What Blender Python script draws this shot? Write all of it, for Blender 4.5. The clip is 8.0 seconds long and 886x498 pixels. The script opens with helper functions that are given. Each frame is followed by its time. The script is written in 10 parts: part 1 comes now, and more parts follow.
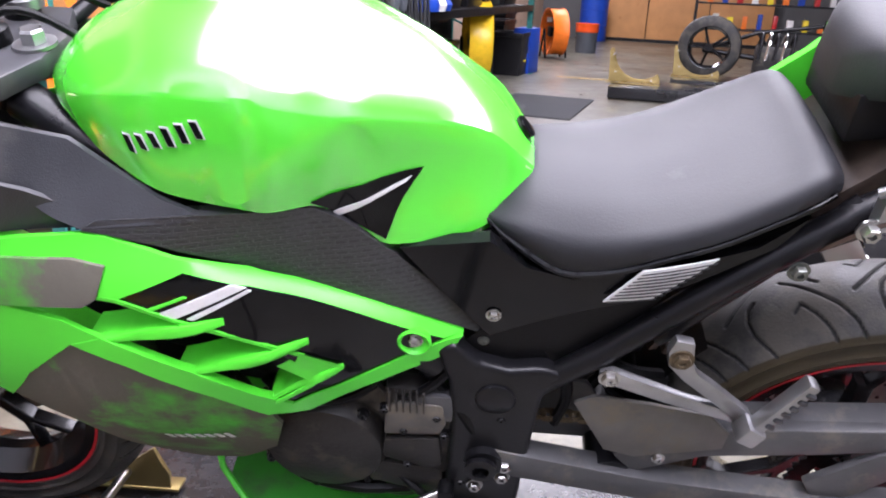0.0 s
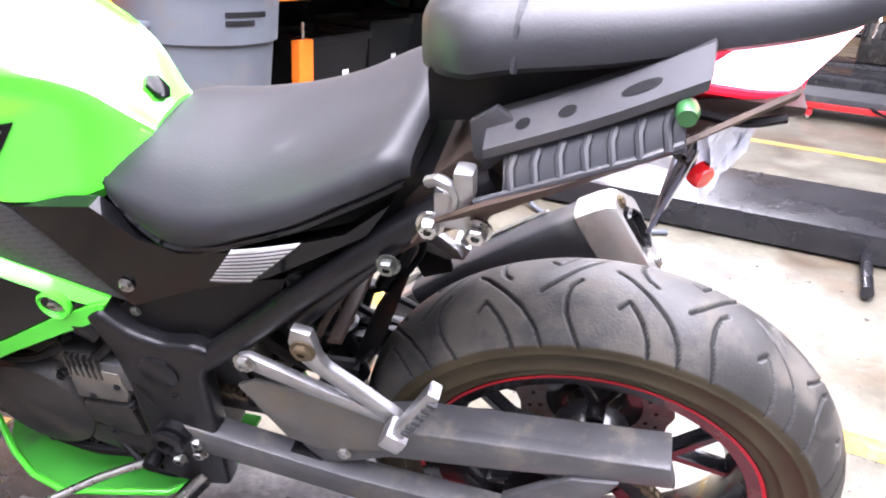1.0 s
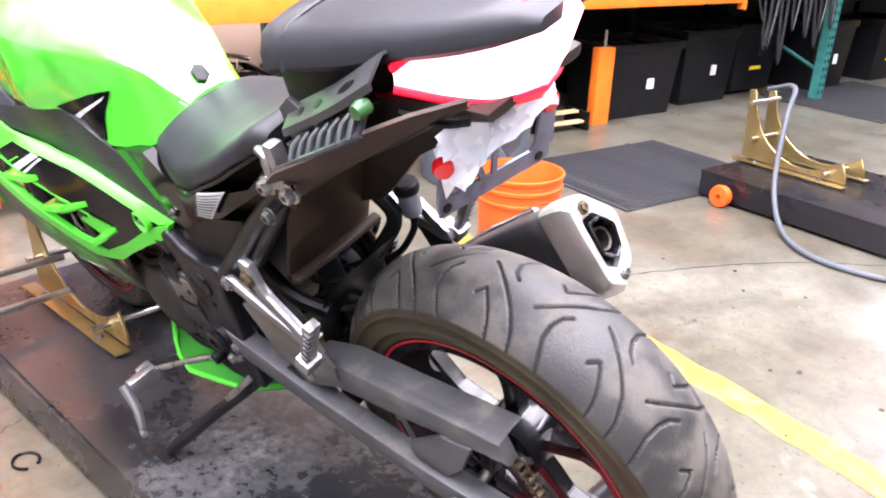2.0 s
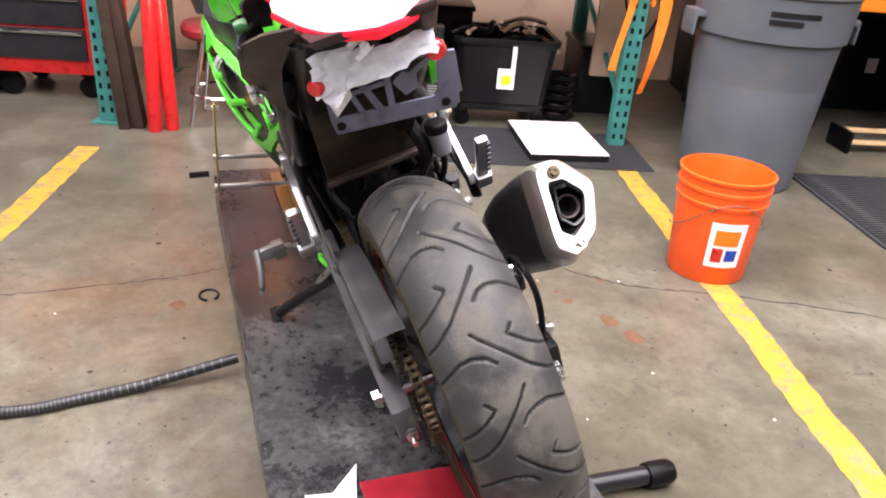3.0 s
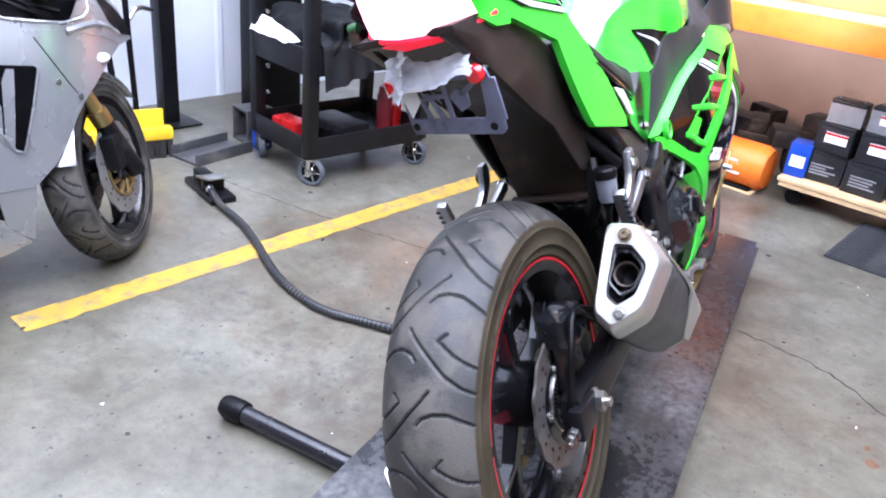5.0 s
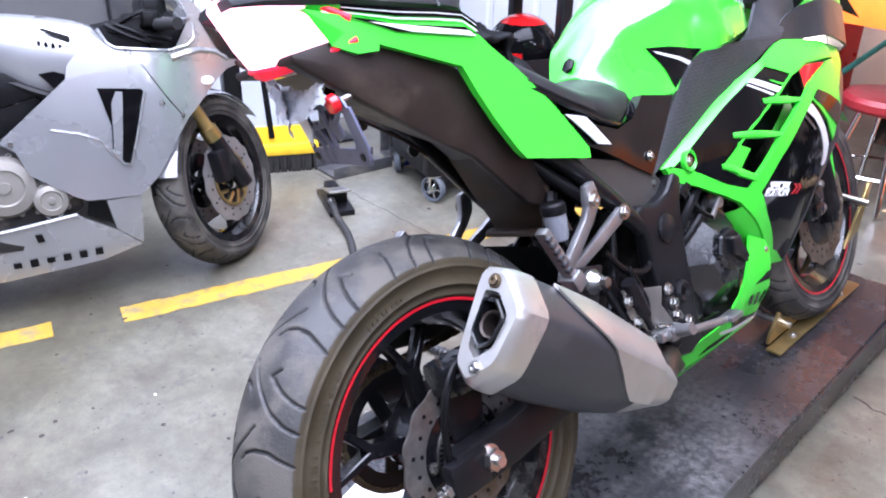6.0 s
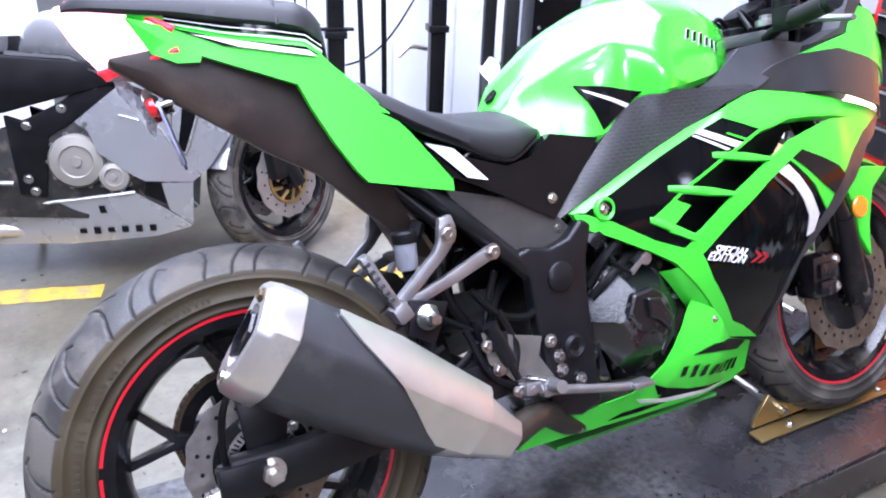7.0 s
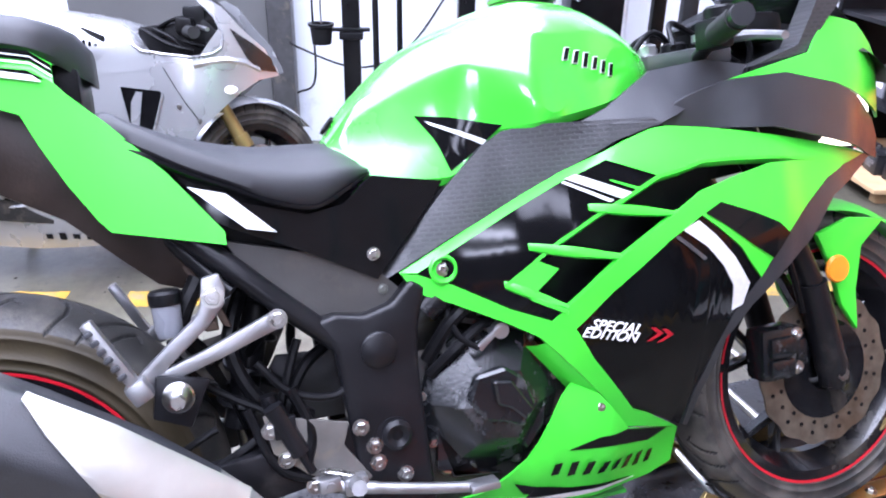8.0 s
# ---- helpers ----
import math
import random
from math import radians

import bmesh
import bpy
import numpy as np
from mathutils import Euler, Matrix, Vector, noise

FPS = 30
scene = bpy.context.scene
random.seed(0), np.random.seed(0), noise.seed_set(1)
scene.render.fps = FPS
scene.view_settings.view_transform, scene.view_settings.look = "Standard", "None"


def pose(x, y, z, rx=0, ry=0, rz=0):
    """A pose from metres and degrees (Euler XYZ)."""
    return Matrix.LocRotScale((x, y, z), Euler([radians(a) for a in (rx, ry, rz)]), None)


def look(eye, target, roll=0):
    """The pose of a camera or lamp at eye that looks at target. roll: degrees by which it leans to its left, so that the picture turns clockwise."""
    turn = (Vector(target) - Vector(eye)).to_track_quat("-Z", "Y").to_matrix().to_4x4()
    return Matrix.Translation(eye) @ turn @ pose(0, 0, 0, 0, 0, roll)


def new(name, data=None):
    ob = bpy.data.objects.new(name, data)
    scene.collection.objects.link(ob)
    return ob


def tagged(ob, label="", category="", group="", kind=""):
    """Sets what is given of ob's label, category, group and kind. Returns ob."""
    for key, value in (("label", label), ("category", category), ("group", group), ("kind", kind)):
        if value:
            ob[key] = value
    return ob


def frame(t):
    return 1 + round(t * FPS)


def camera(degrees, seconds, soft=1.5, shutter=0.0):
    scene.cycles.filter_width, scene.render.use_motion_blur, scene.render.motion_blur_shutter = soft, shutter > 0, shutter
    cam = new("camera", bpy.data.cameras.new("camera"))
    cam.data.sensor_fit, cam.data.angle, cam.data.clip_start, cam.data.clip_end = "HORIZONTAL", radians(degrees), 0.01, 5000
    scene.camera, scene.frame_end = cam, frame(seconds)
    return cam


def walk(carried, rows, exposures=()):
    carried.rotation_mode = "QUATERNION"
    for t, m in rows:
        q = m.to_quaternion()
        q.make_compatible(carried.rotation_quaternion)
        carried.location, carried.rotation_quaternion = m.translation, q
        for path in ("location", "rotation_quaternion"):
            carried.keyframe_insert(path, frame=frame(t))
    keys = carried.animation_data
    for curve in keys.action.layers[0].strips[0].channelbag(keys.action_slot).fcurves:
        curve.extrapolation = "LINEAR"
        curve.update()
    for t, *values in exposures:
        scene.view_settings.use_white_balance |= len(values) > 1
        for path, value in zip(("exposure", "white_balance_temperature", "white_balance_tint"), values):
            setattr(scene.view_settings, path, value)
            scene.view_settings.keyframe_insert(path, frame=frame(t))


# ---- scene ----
cam = camera(60.10, 8.0, soft=2.0)
ROWS = [
    (0.0, -0.548, -1.158, 1.047, 70.70, -2.24, 4.23),
    (0.5, -0.336, -1.133, 1.041, 70.69, -2.38, 6.10),
    (1.0, -0.027, -1.007, 1.060, 67.75, -3.35, 13.55),
    (1.5, 0.303, -0.977, 1.071, 68.71, -2.62, 32.59),
    (1.7, 0.406, -0.965, 1.089, 68.48, -1.51, 37.00),
    (2.8, 0.833, -0.569, 1.120, 63.10, -5.03, 62.24),
    (3.0, 0.956, -0.516, 1.129, 63.88, -4.15, 71.40),
    (3.5, 1.112, -0.422, 1.165, 64.22, 0.69, 85.19),
    (4.0, 1.117, -0.266, 1.151, 64.18, -5.01, 95.59),
    (4.5, 1.039, -0.068, 1.164, 63.44, -2.80, 104.36),
    (5.0, 1.001, 0.199, 1.169, 64.02, -5.55, 117.49),
    (5.2, 0.983, 0.304, 1.186, 63.98, -5.17, 124.19),
    (6.3, 0.504, 0.665, 1.206, 63.97, -2.10, 139.16),
    (6.5, 0.426, 0.741, 1.204, 63.97, -3.91, 143.12),
    (7.0, 0.213, 0.881, 1.223, 64.89, -2.18, 151.96),
    (7.5, -0.076, 0.851, 1.214, 65.46, -5.45, 159.17),
    (8.0, -0.307, 0.838, 1.230, 64.13, -1.07, 160.98),
]
walk(cam, [(t, pose(x, y, z, rx, ry, rz)) for t, x, y, z, rx, ry, rz in ROWS],
     [(0.0, 0.08, 5900, 25), (0.5, 0.36, 5900, 24), (1.0, 0.92, 5900, 25), (1.5, 0.95, 5850, 25), (3.0, -0.10, 6500, 22), (3.5, -0.12, 6350, 20), (4.5, -0.08, 5450, 18), (5.0, -0.10, 5280, 20), (6.5, 0.02, 5300, 23), (8.0, 0.11, 5300, 24)])

# exposure and light -------------------------------------------------------
scene.view_settings.exposure = 0.0
ROOM_TURN = 74.8          # the hall stands turned against the lift
LEAN = 19.44              # the motorcycle leans on its side stand
DECK = 0.126              # height of the lift's deck
ROOM = pose(0, 0, 0, 0, 0, ROOM_TURN)


def at(a, b, z=0.0, turn=0.0, rx=0.0, ry=0.0):
    """A pose in the hall: a to the right along the rack, b towards the rack."""
    return ROOM @ pose(a, b, z, rx, ry, turn)


world = bpy.data.worlds.new("world")
scene.world = world
world.use_nodes = True
world.node_tree.nodes["Background"].inputs["Color"].default_value = (1.0, 0.99, 0.98, 1)
world.node_tree.nodes["Background"].inputs["Strength"].default_value = 0.06


def ceiling_lamp(a, b, watts, sx=0.35, sy=1.3, z=3.75):
    data = bpy.data.lights.new("ceiling_lamp", "AREA")
    data.shape, data.size, data.size_y, data.energy = "RECTANGLE", sx, sy, watts
    data.color = (1.0, 0.985, 0.965)
    ob = new("ceiling_lamp_light", data)
    ob.matrix_world = at(a, b, z - 0.03)
    return ob
# Unseen lights: near panels sized for the tank's glare, far ones brighten the hall.
LAMPS = [(a, b, w, 2.0, 2.2) for a, w in ((-1.9, 138), (0.16, 140), (2.22, 70)) for b in (-1.55, 0.72)]
LAMPS += [(2.6, -3.6, 60, 0.6, 1.6), (6.2, 0.5, 115, 1.6, 1.6), (8.8, 2.3, 175, 0.9, 1.2), (12.2, 2.6, 190, 1.2, 1.2)]
for la, lb, lw, lx, ly in LAMPS:
    ceiling_lamp(la, lb, lw, lx, ly)


# materials ------------------------------------------------------------------
def mat(name, base, rough=0.5, metal=0.0, coat=0.0, spec=0.3, vary=0.12, scale=18.0, bump=0.0, bump_scale=220.0, dirt=None, dirt_scale=6.0, dirt_amount=0.45, rough_vary=0.12, coat_rough=0.06, trans=0.0, island=0.0):
    m = bpy.data.materials.new(name)
    m.use_nodes = True
    nt = m.node_tree
    n, l = nt.nodes, nt.links
    p = n["Principled BSDF"]
    p.inputs["Metallic"].default_value = metal
    p.inputs["Coat Weight"].default_value = coat
    p.inputs["Coat Roughness"].default_value = coat_rough
    p.inputs["Coat IOR"].default_value = 1.8 if coat == 1.0 else 1.5
    p.inputs["Specular IOR Level"].default_value = spec
    p.inputs["Transmission Weight"].default_value = trans
    tc = n.new("ShaderNodeTexCoord")
    nz = n.new("ShaderNodeTexNoise")
    nz.inputs["Scale"].default_value, nz.inputs["Detail"].default_value = scale, 6.0
    l.new(tc.outputs["Object"], nz.inputs["Vector"])
    ramp = n.new("ShaderNodeMapRange")
    ramp.inputs["From Min"].default_value, ramp.inputs["From Max"].default_value = 0.3, 0.7
    ramp.inputs["To Min"].default_value, ramp.inputs["To Max"].default_value = 1 - vary, 1 + vary
    l.new(nz.outputs["Fac"], ramp.inputs["Value"])
    mul = n.new("ShaderNodeVectorMath")
    mul.operation = "SCALE"
    mul.inputs[0].default_value = base[:3]
    l.new(ramp.outputs["Result"], mul.inputs["Scale"])
    colour = mul.outputs["Vector"]
    if island:
        info = n.new("ShaderNodeNewGeometry")
        ir = n.new("ShaderNodeMapRange")
        ir.inputs["To Min"].default_value, ir.inputs["To Max"].default_value = 1 - island, 1 + island
        l.new(info.outputs["Random Per Island"], ir.inputs["Value"])
        mi = n.new("ShaderNodeVectorMath")
        mi.operation = "SCALE"
        l.new(colour, mi.inputs[0])
        l.new(ir.outputs["Result"], mi.inputs["Scale"])
        colour = mi.outputs["Vector"]
    rr = n.new("ShaderNodeMapRange")
    rr.inputs["To Min"].default_value, rr.inputs["To Max"].default_value = max(0.02, rough - rough_vary), min(1.0, rough + rough_vary)
    l.new(nz.outputs["Fac"], rr.inputs["Value"])
    rough_out = rr.outputs["Result"]
    if dirt:
        dn = n.new("ShaderNodeTexNoise")
        dn.inputs["Scale"].default_value, dn.inputs["Detail"].default_value, dn.inputs["Roughness"].default_value = dirt_scale, 9.0, 0.65
        l.new(tc.outputs["Object"], dn.inputs["Vector"])
        dr = n.new("ShaderNodeMapRange")
        dr.inputs["From Min"].default_value, dr.inputs["From Max"].default_value = 0.72 - 0.4 * dirt_amount, 0.86 - 0.4 * dirt_amount
        l.new(dn.outputs["Fac"], dr.inputs["Value"])
        mx = n.new("ShaderNodeMix")
        mx.data_type = "RGBA"
        mx.inputs["B"].default_value = (*dirt[:3], 1)
        l.new(dr.outputs["Result"], mx.inputs["Factor"])
        l.new(colour, mx.inputs["A"])
        colour = mx.outputs["Result"]
        ad = n.new("ShaderNodeMath")
        ad.operation = "MULTIPLY_ADD"
        ad.inputs[1].default_value = 0.25
        l.new(dr.outputs["Result"], ad.inputs[0])
        l.new(rough_out, ad.inputs[2])
        rough_out = ad.outputs[0]
    l.new(colour, p.inputs["Base Color"])
    l.new(rough_out, p.inputs["Roughness"])
    if bump:
        bn = n.new("ShaderNodeTexNoise")
        bn.inputs["Scale"].default_value, bn.inputs["Detail"].default_value = bump_scale, 3.0
        l.new(tc.outputs["Object"], bn.inputs["Vector"])
        bp = n.new("ShaderNodeBump")
        bp.inputs["Strength"].default_value, bp.inputs["Distance"].default_value = bump, 0.002
        l.new(bn.outputs["Fac"], bp.inputs["Height"])
        l.new(bp.outputs["Normal"], p.inputs["Normal"])
    return m


def glow(name, colour, strength):
    m = bpy.data.materials.new(name)
    m.use_nodes = True
    p = m.node_tree.nodes["Principled BSDF"]
    p.inputs["Base Color"].default_value = (*colour, 1)
    p.inputs["Emission Color"].default_value = (*colour, 1)
    p.inputs["Emission Strength"].default_value = strength
    return m


GREEN = mat("green_paint", (0.062, 0.56, 0.022), 0.26, coat=1.0, spec=0.5, vary=0.05, scale=5, rough_vary=0.05, coat_rough=0.10)
# Same green as the tank, coat lowered to keep lamp highlights off the panels.
GREEN_PANEL = mat("low_gloss_green_paint", (0.062, 0.56, 0.022), 0.36, coat=0.25, spec=0.35, vary=0.06, scale=5, rough_vary=0.08, coat_rough=0.22)
GREEN_DULL = mat("green_plastic_inside", (0.03, 0.24, 0.02), 0.55, vary=0.12, scale=9, dirt=(0.05, 0.12, 0.04), dirt_amount=0.4)
GREEN_SCRAPED = mat("scraped_green_paint", (0.05, 0.34, 0.02), 0.45, vary=0.3, scale=7, dirt=(0.095, 0.088, 0.070), dirt_scale=6, dirt_amount=0.90, bump=0.3, bump_scale=90)
BLACK_GLOSS = mat("black_gloss", (0.0035, 0.0035, 0.004), 0.08, spec=0.18, vary=0.2, rough_vary=0.03, dirt=(0.02, 0.019, 0.017), dirt_scale=40, dirt_amount=0.08)
BLACK = mat("black_plastic", (0.004, 0.004, 0.0045), 0.36, spec=0.13, vary=0.25, dirt=(0.014, 0.013, 0.012), dirt_amount=0.25, bump=0.15)
GREY_PLASTIC = mat("grey_black_plastic", (0.024, 0.025, 0.028), 0.36, spec=0.4, vary=0.15, dirt=(0.06, 0.058, 0.055), dirt_amount=0.3, bump=0.25, bump_scale=500)
BROWN_BLACK = mat("dusty_black_plastic", (0.019, 0.0135, 0.011), 0.42, spec=0.25, vary=0.25, dirt=(0.044, 0.031, 0.022), dirt_scale=7, dirt_amount=0.46, bump=0.15)
# Browner copy for rear-facing parts; the tail light's glow is in its colour.
FENDER_GLOW = mat("glow_brown_plastic", (0.040, 0.026, 0.019), 0.5, spec=0.25, vary=0.3, scale=9, dirt=(0.075, 0.052, 0.036), dirt_scale=8, dirt_amount=0.5, bump=0.15)
SEAT = mat("black_vinyl", (0.010, 0.0105, 0.0125), 0.54, spec=0.36, vary=0.15, scale=12, bump=0.12, bump_scale=420, rough_vary=0.1, dirt=(0.06, 0.06, 0.06), dirt_amount=0.2)
RUBBER = mat("tyre_rubber", (0.022, 0.0215, 0.020), 0.52, spec=0.42, vary=0.3, scale=25, dirt=(0.066, 0.060, 0.050), dirt_scale=12, dirt_amount=0.64, bump=0.3, bump_scale=300)
# For grips and tread grooves; the grooves' shade is put into this darker colour.
RUBBER_DARK = mat("dark_groove_grip_rubber", (0.012, 0.012, 0.012), 0.8, vary=0.1)
SIDEWALL = mat("dusty_sidewall", (0.030, 0.023, 0.011), 0.6, vary=0.35, scale=10, dirt=(0.050, 0.041, 0.026), dirt_scale=9, dirt_amount=0.45, bump=0.2)
RIM = mat("black_wheel_paint", (0.005, 0.005, 0.006), 0.22, coat=0.4, vary=0.2, dirt=(0.05, 0.045, 0.035), dirt_amount=0.3)
RED_STRIPE = mat("red_tape", (0.36, 0.008, 0.016), 0.35, vary=0.08)
ALU = mat("cast_aluminium", (0.29, 0.29, 0.295), 0.38, metal=0.9, vary=0.12, scale=30, dirt=(0.2, 0.19, 0.17), dirt_amount=0.3, bump=0.15)
STEEL = mat("brushed_steel", (0.55, 0.53, 0.50), 0.32, metal=1.0, vary=0.1, scale=40)
CHROME = mat("chrome", (0.75, 0.75, 0.75), 0.12, metal=1.0, vary=0.05)
BOLT = mat("zinc_bolt", (0.36, 0.355, 0.34), 0.3, metal=1.0, vary=0.15, scale=60)
DARK_METAL = mat("black_frame_paint", (0.006, 0.006, 0.007), 0.32, spec=0.22, vary=0.2, dirt=(0.030, 0.027, 0.024), dirt_amount=0.3, bump=0.1)
SWING = mat("grey_swingarm_paint", (0.062, 0.062, 0.064), 0.42, metal=0.2, vary=0.2, dirt=(0.13, 0.12, 0.10), dirt_scale=16, dirt_amount=0.45, bump=0.1)
ENGINE = mat("engine_casting", (0.022, 0.021, 0.020), 0.45, metal=0.3, vary=0.3, scale=22, dirt=(0.085, 0.073, 0.058), dirt_scale=14, dirt_amount=0.5, bump=0.3, bump_scale=150)
COVER = mat("black_engine_cover", (0.006, 0.0065, 0.0075), 0.24, spec=0.5, vary=0.2, dirt=(0.05, 0.051, 0.053), dirt_scale=26, dirt_amount=0.40, bump=0.2, bump_scale=160)
CHAIN = mat("greasy_chain", (0.10, 0.075, 0.045), 0.5, metal=0.6, vary=0.4, scale=120)
GOLD = mat("gold_zinc_plating", (0.42, 0.32, 0.13), 0.34, metal=0.9, vary=0.15, scale=10, dirt=(0.22, 0.18, 0.10), dirt_amount=0.35)
WHITE = mat("white_plastic", (0.75, 0.75, 0.74), 0.5, vary=0.05, dirt=(0.45, 0.44, 0.42), dirt_amount=0.2)
WHITE_TAPE = mat("silver_reflective_tape", (0.62, 0.62, 0.62), 0.35, metal=0.2, vary=0.08, scale=90)
LENS = mat("red_tail_lens", (0.42, 0.008, 0.015), 0.12, coat=0.3, spec=0.3, vary=0.05)
LENS_PINK = glow("lit_red_lens", (0.9, 0.012, 0.035), 0.55)
LENS_CLEAR = glow("lit_tail_lens", (1.0, 0.42, 0.45), 4.5)
RED_LENS = mat("red_reflector", (0.6, 0.01, 0.012), 0.15, coat=0.6, vary=0.05)
AMBER = mat("amber_reflector", (0.75, 0.25, 0.01), 0.18, coat=0.6, vary=0.08, bump=0.4, bump_scale=300)
FILM = mat("crumpled_clear_film", (0.80, 0.83, 0.90), 0.2, vary=0.12, scale=40, spec=0.8, bump=0.8, bump_scale=60)
PLATE = mat("blue_grey_steel_plate", (0.14, 0.145, 0.21), 0.35, metal=0.5, vary=0.2, dirt=(0.05, 0.05, 0.07), dirt_amount=0.4)
FLUID = mat("reservoir_plastic", (0.13, 0.135, 0.15), 0.25, vary=0.1)
DECK_PAINT = mat("worn_black_deck", (0.012, 0.012, 0.014), 0.25, spec=0.45, vary=0.25, scale=4, bump=0.25, bump_scale=120, rough_vary=0.12)
RED_PAINT = mat("red_enamel", (0.42, 0.012, 0.012), 0.3, coat=0.3, vary=0.12, dirt=(0.16, 0.02, 0.02), dirt_amount=0.3)

LIFT_BLACK = mat("black_lift_paint", (0.011, 0.011, 0.013), 0.28, spec=0.4, vary=0.25, scale=4, dirt=(0.035, 0.034, 0.033), dirt_scale=20, dirt_amount=0.3, bump=0.2, bump_scale=120)


def dust_over(m, scale, low, high, colour, rough, centre, outer, inner):
    """Soft pale dust lying over a finished material, broken up by fine specks."""
    n, l = m.node_tree.nodes, m.node_tree.links
    p = n["Principled BSDF"]
    tc = n.new("ShaderNodeTexCoord")
    made = []
    for sc, detail, a, b in ((scale, 7.0, low, high), (scale * 16, 5.0, 0.25, 0.75)):
        z = n.new("ShaderNodeTexNoise")
        z.inputs["Scale"].default_value, z.inputs["Detail"].default_value, z.inputs["Roughness"].default_value = sc, detail, 0.62
        l.new(tc.outputs["Object"], z.inputs["Vector"])
        r = n.new("ShaderNodeMapRange")
        r.inputs["From Min"].default_value, r.inputs["From Max"].default_value = a, b
        l.new(z.outputs["Fac"], r.inputs["Value"])
        made.append(r.outputs["Result"])
    fac = n.new("ShaderNodeMath")
    fac.operation = "MULTIPLY"
    l.new(made[0], fac.inputs[0])
    l.new(made[1], fac.inputs[1])
    far = n.new("ShaderNodeVectorMath")
    far.operation = "DISTANCE"
    far.inputs[1].default_value = centre
    l.new(tc.outputs["Object"], far.inputs[0])
    near = n.new("ShaderNodeMapRange")
    near.inputs["From Min"].default_value, near.inputs["From Max"].default_value = outer, inner
    near.inputs["To Min"].default_value = 0.22
    l.new(far.outputs["Value"], near.inputs["Value"])
    spread = fac
    fac = n.new("ShaderNodeMath")
    fac.operation = "MULTIPLY"
    l.new(spread.outputs[0], fac.inputs[0])
    l.new(near.outputs["Result"], fac.inputs[1])
    for key, value in (("Base Color", (*colour, 1)), ("Roughness", rough)):
        old = p.inputs[key].links[0].from_socket
        x = n.new("ShaderNodeMix")
        x.data_type = "RGBA" if key == "Base Color" else "FLOAT"
        slots = (6, 7, 2) if key == "Base Color" else (2, 3, 0)
        l.new(fac.outputs[0], x.inputs["Factor"] if key != "Base Color" else x.inputs[0])
        l.new(old, x.inputs[slots[0]])
        x.inputs[slots[1]].default_value = value
        l.new(x.outputs[slots[2]], p.inputs[key])


dust_over(DECK_PAINT, 3.4, 0.40, 0.72, (0.20, 0.198, 0.193), 0.75, (-0.30, -0.20, DECK), 0.72, 0.30)

PLATE_RED = mat("scuffed_red_plate", (0.27, 0.012, 0.022), 0.42, vary=0.2, dirt=(0.12, 0.03, 0.03), dirt_scale=12, dirt_amount=0.4, bump=0.1)

# building blocks ------------------------------------------------------------
def part(name, bm, material, parent=None, label="", angle=38, smooth=True):
    me = bpy.data.meshes.new(name)
    bmesh.ops.recalc_face_normals(bm, faces=bm.faces[:])
    bm.to_mesh(me)
    bm.free()
    for one in (material if isinstance(material, (list, tuple)) else [material]):
        me.materials.append(one)
    if smooth:
        me.shade_smooth()
        me.set_sharp_from_angle(angle=radians(angle))
    ob = new(name, me)
    if parent is not None:
        ob.parent = parent
    if label:
        ob["label"] = label
    return ob


def thing(name, m, label, category, group="", kind=""):
    ob = new(name)
    ob.matrix_world = m
    ob.empty_display_size = 0.1
    return tagged(ob, label, category, group, kind)


def soften(bm, width, segments=2, angle=25):
    if width > 0:
        edges = [e for e in bm.edges if len(e.link_faces) == 2 and e.calc_face_angle(0) > radians(angle)]
        bmesh.ops.bevel(bm, geom=edges, offset=width, segments=segments, profile=0.6, affect="EDGES", clamp_overlap=True)
    return bm


def box(cx, cy, cz, sx, sy, sz, bevel=0.004, m=None, segments=2):
    bm = bmesh.new()
    bmesh.ops.create_cube(bm, size=1.0)
    bmesh.ops.scale(bm, vec=(sx, sy, sz), verts=bm.verts)
    soften(bm, bevel, segments)
    bmesh.ops.translate(bm, vec=(cx, cy, cz), verts=bm.verts)
    if m is not None:
        bmesh.ops.transform(bm, matrix=m, verts=bm.verts)
    return bm


def join(*many):
    first = many[0]
    for other in many[1:]:
        me = bpy.data.meshes.new("join")
        other.to_mesh(me)
        other.free()
        first.from_mesh(me)
        bpy.data.meshes.remove(me)
    return first


def prism(points, y0, y1, bevel=0.003, segments=2):
    """An outline in x and z, drawn out from y0 to y1."""
    bm = bmesh.new()
    lower = [bm.verts.new((x, y0, z)) for x, z in points]
    upper = [bm.verts.new((x, y1, z)) for x, z in points]
    count = len(points)
    bm.faces.new(lower)
    bm.faces.new(upper[::-1])
    for i in range(count):
        j = (i + 1) % count
        bm.faces.new((lower[i], upper[i], upper[j], lower[j]))
    bmesh.ops.recalc_face_normals(bm, faces=bm.faces[:])
    return soften(bm, bevel, segments, 20)


def slab(points, z0, z1, bevel=0.003):
    """An outline in x and y, drawn up from z0 to z1."""
    bm = prism(points, 0, 1, 0)
    for v in bm.verts:
        x, t, y = v.co
        v.co = (x, y, z0 + (z1 - z0) * t)
    bmesh.ops.recalc_face_normals(bm, faces=bm.faces[:])
    return soften(bm, bevel, 2, 20)


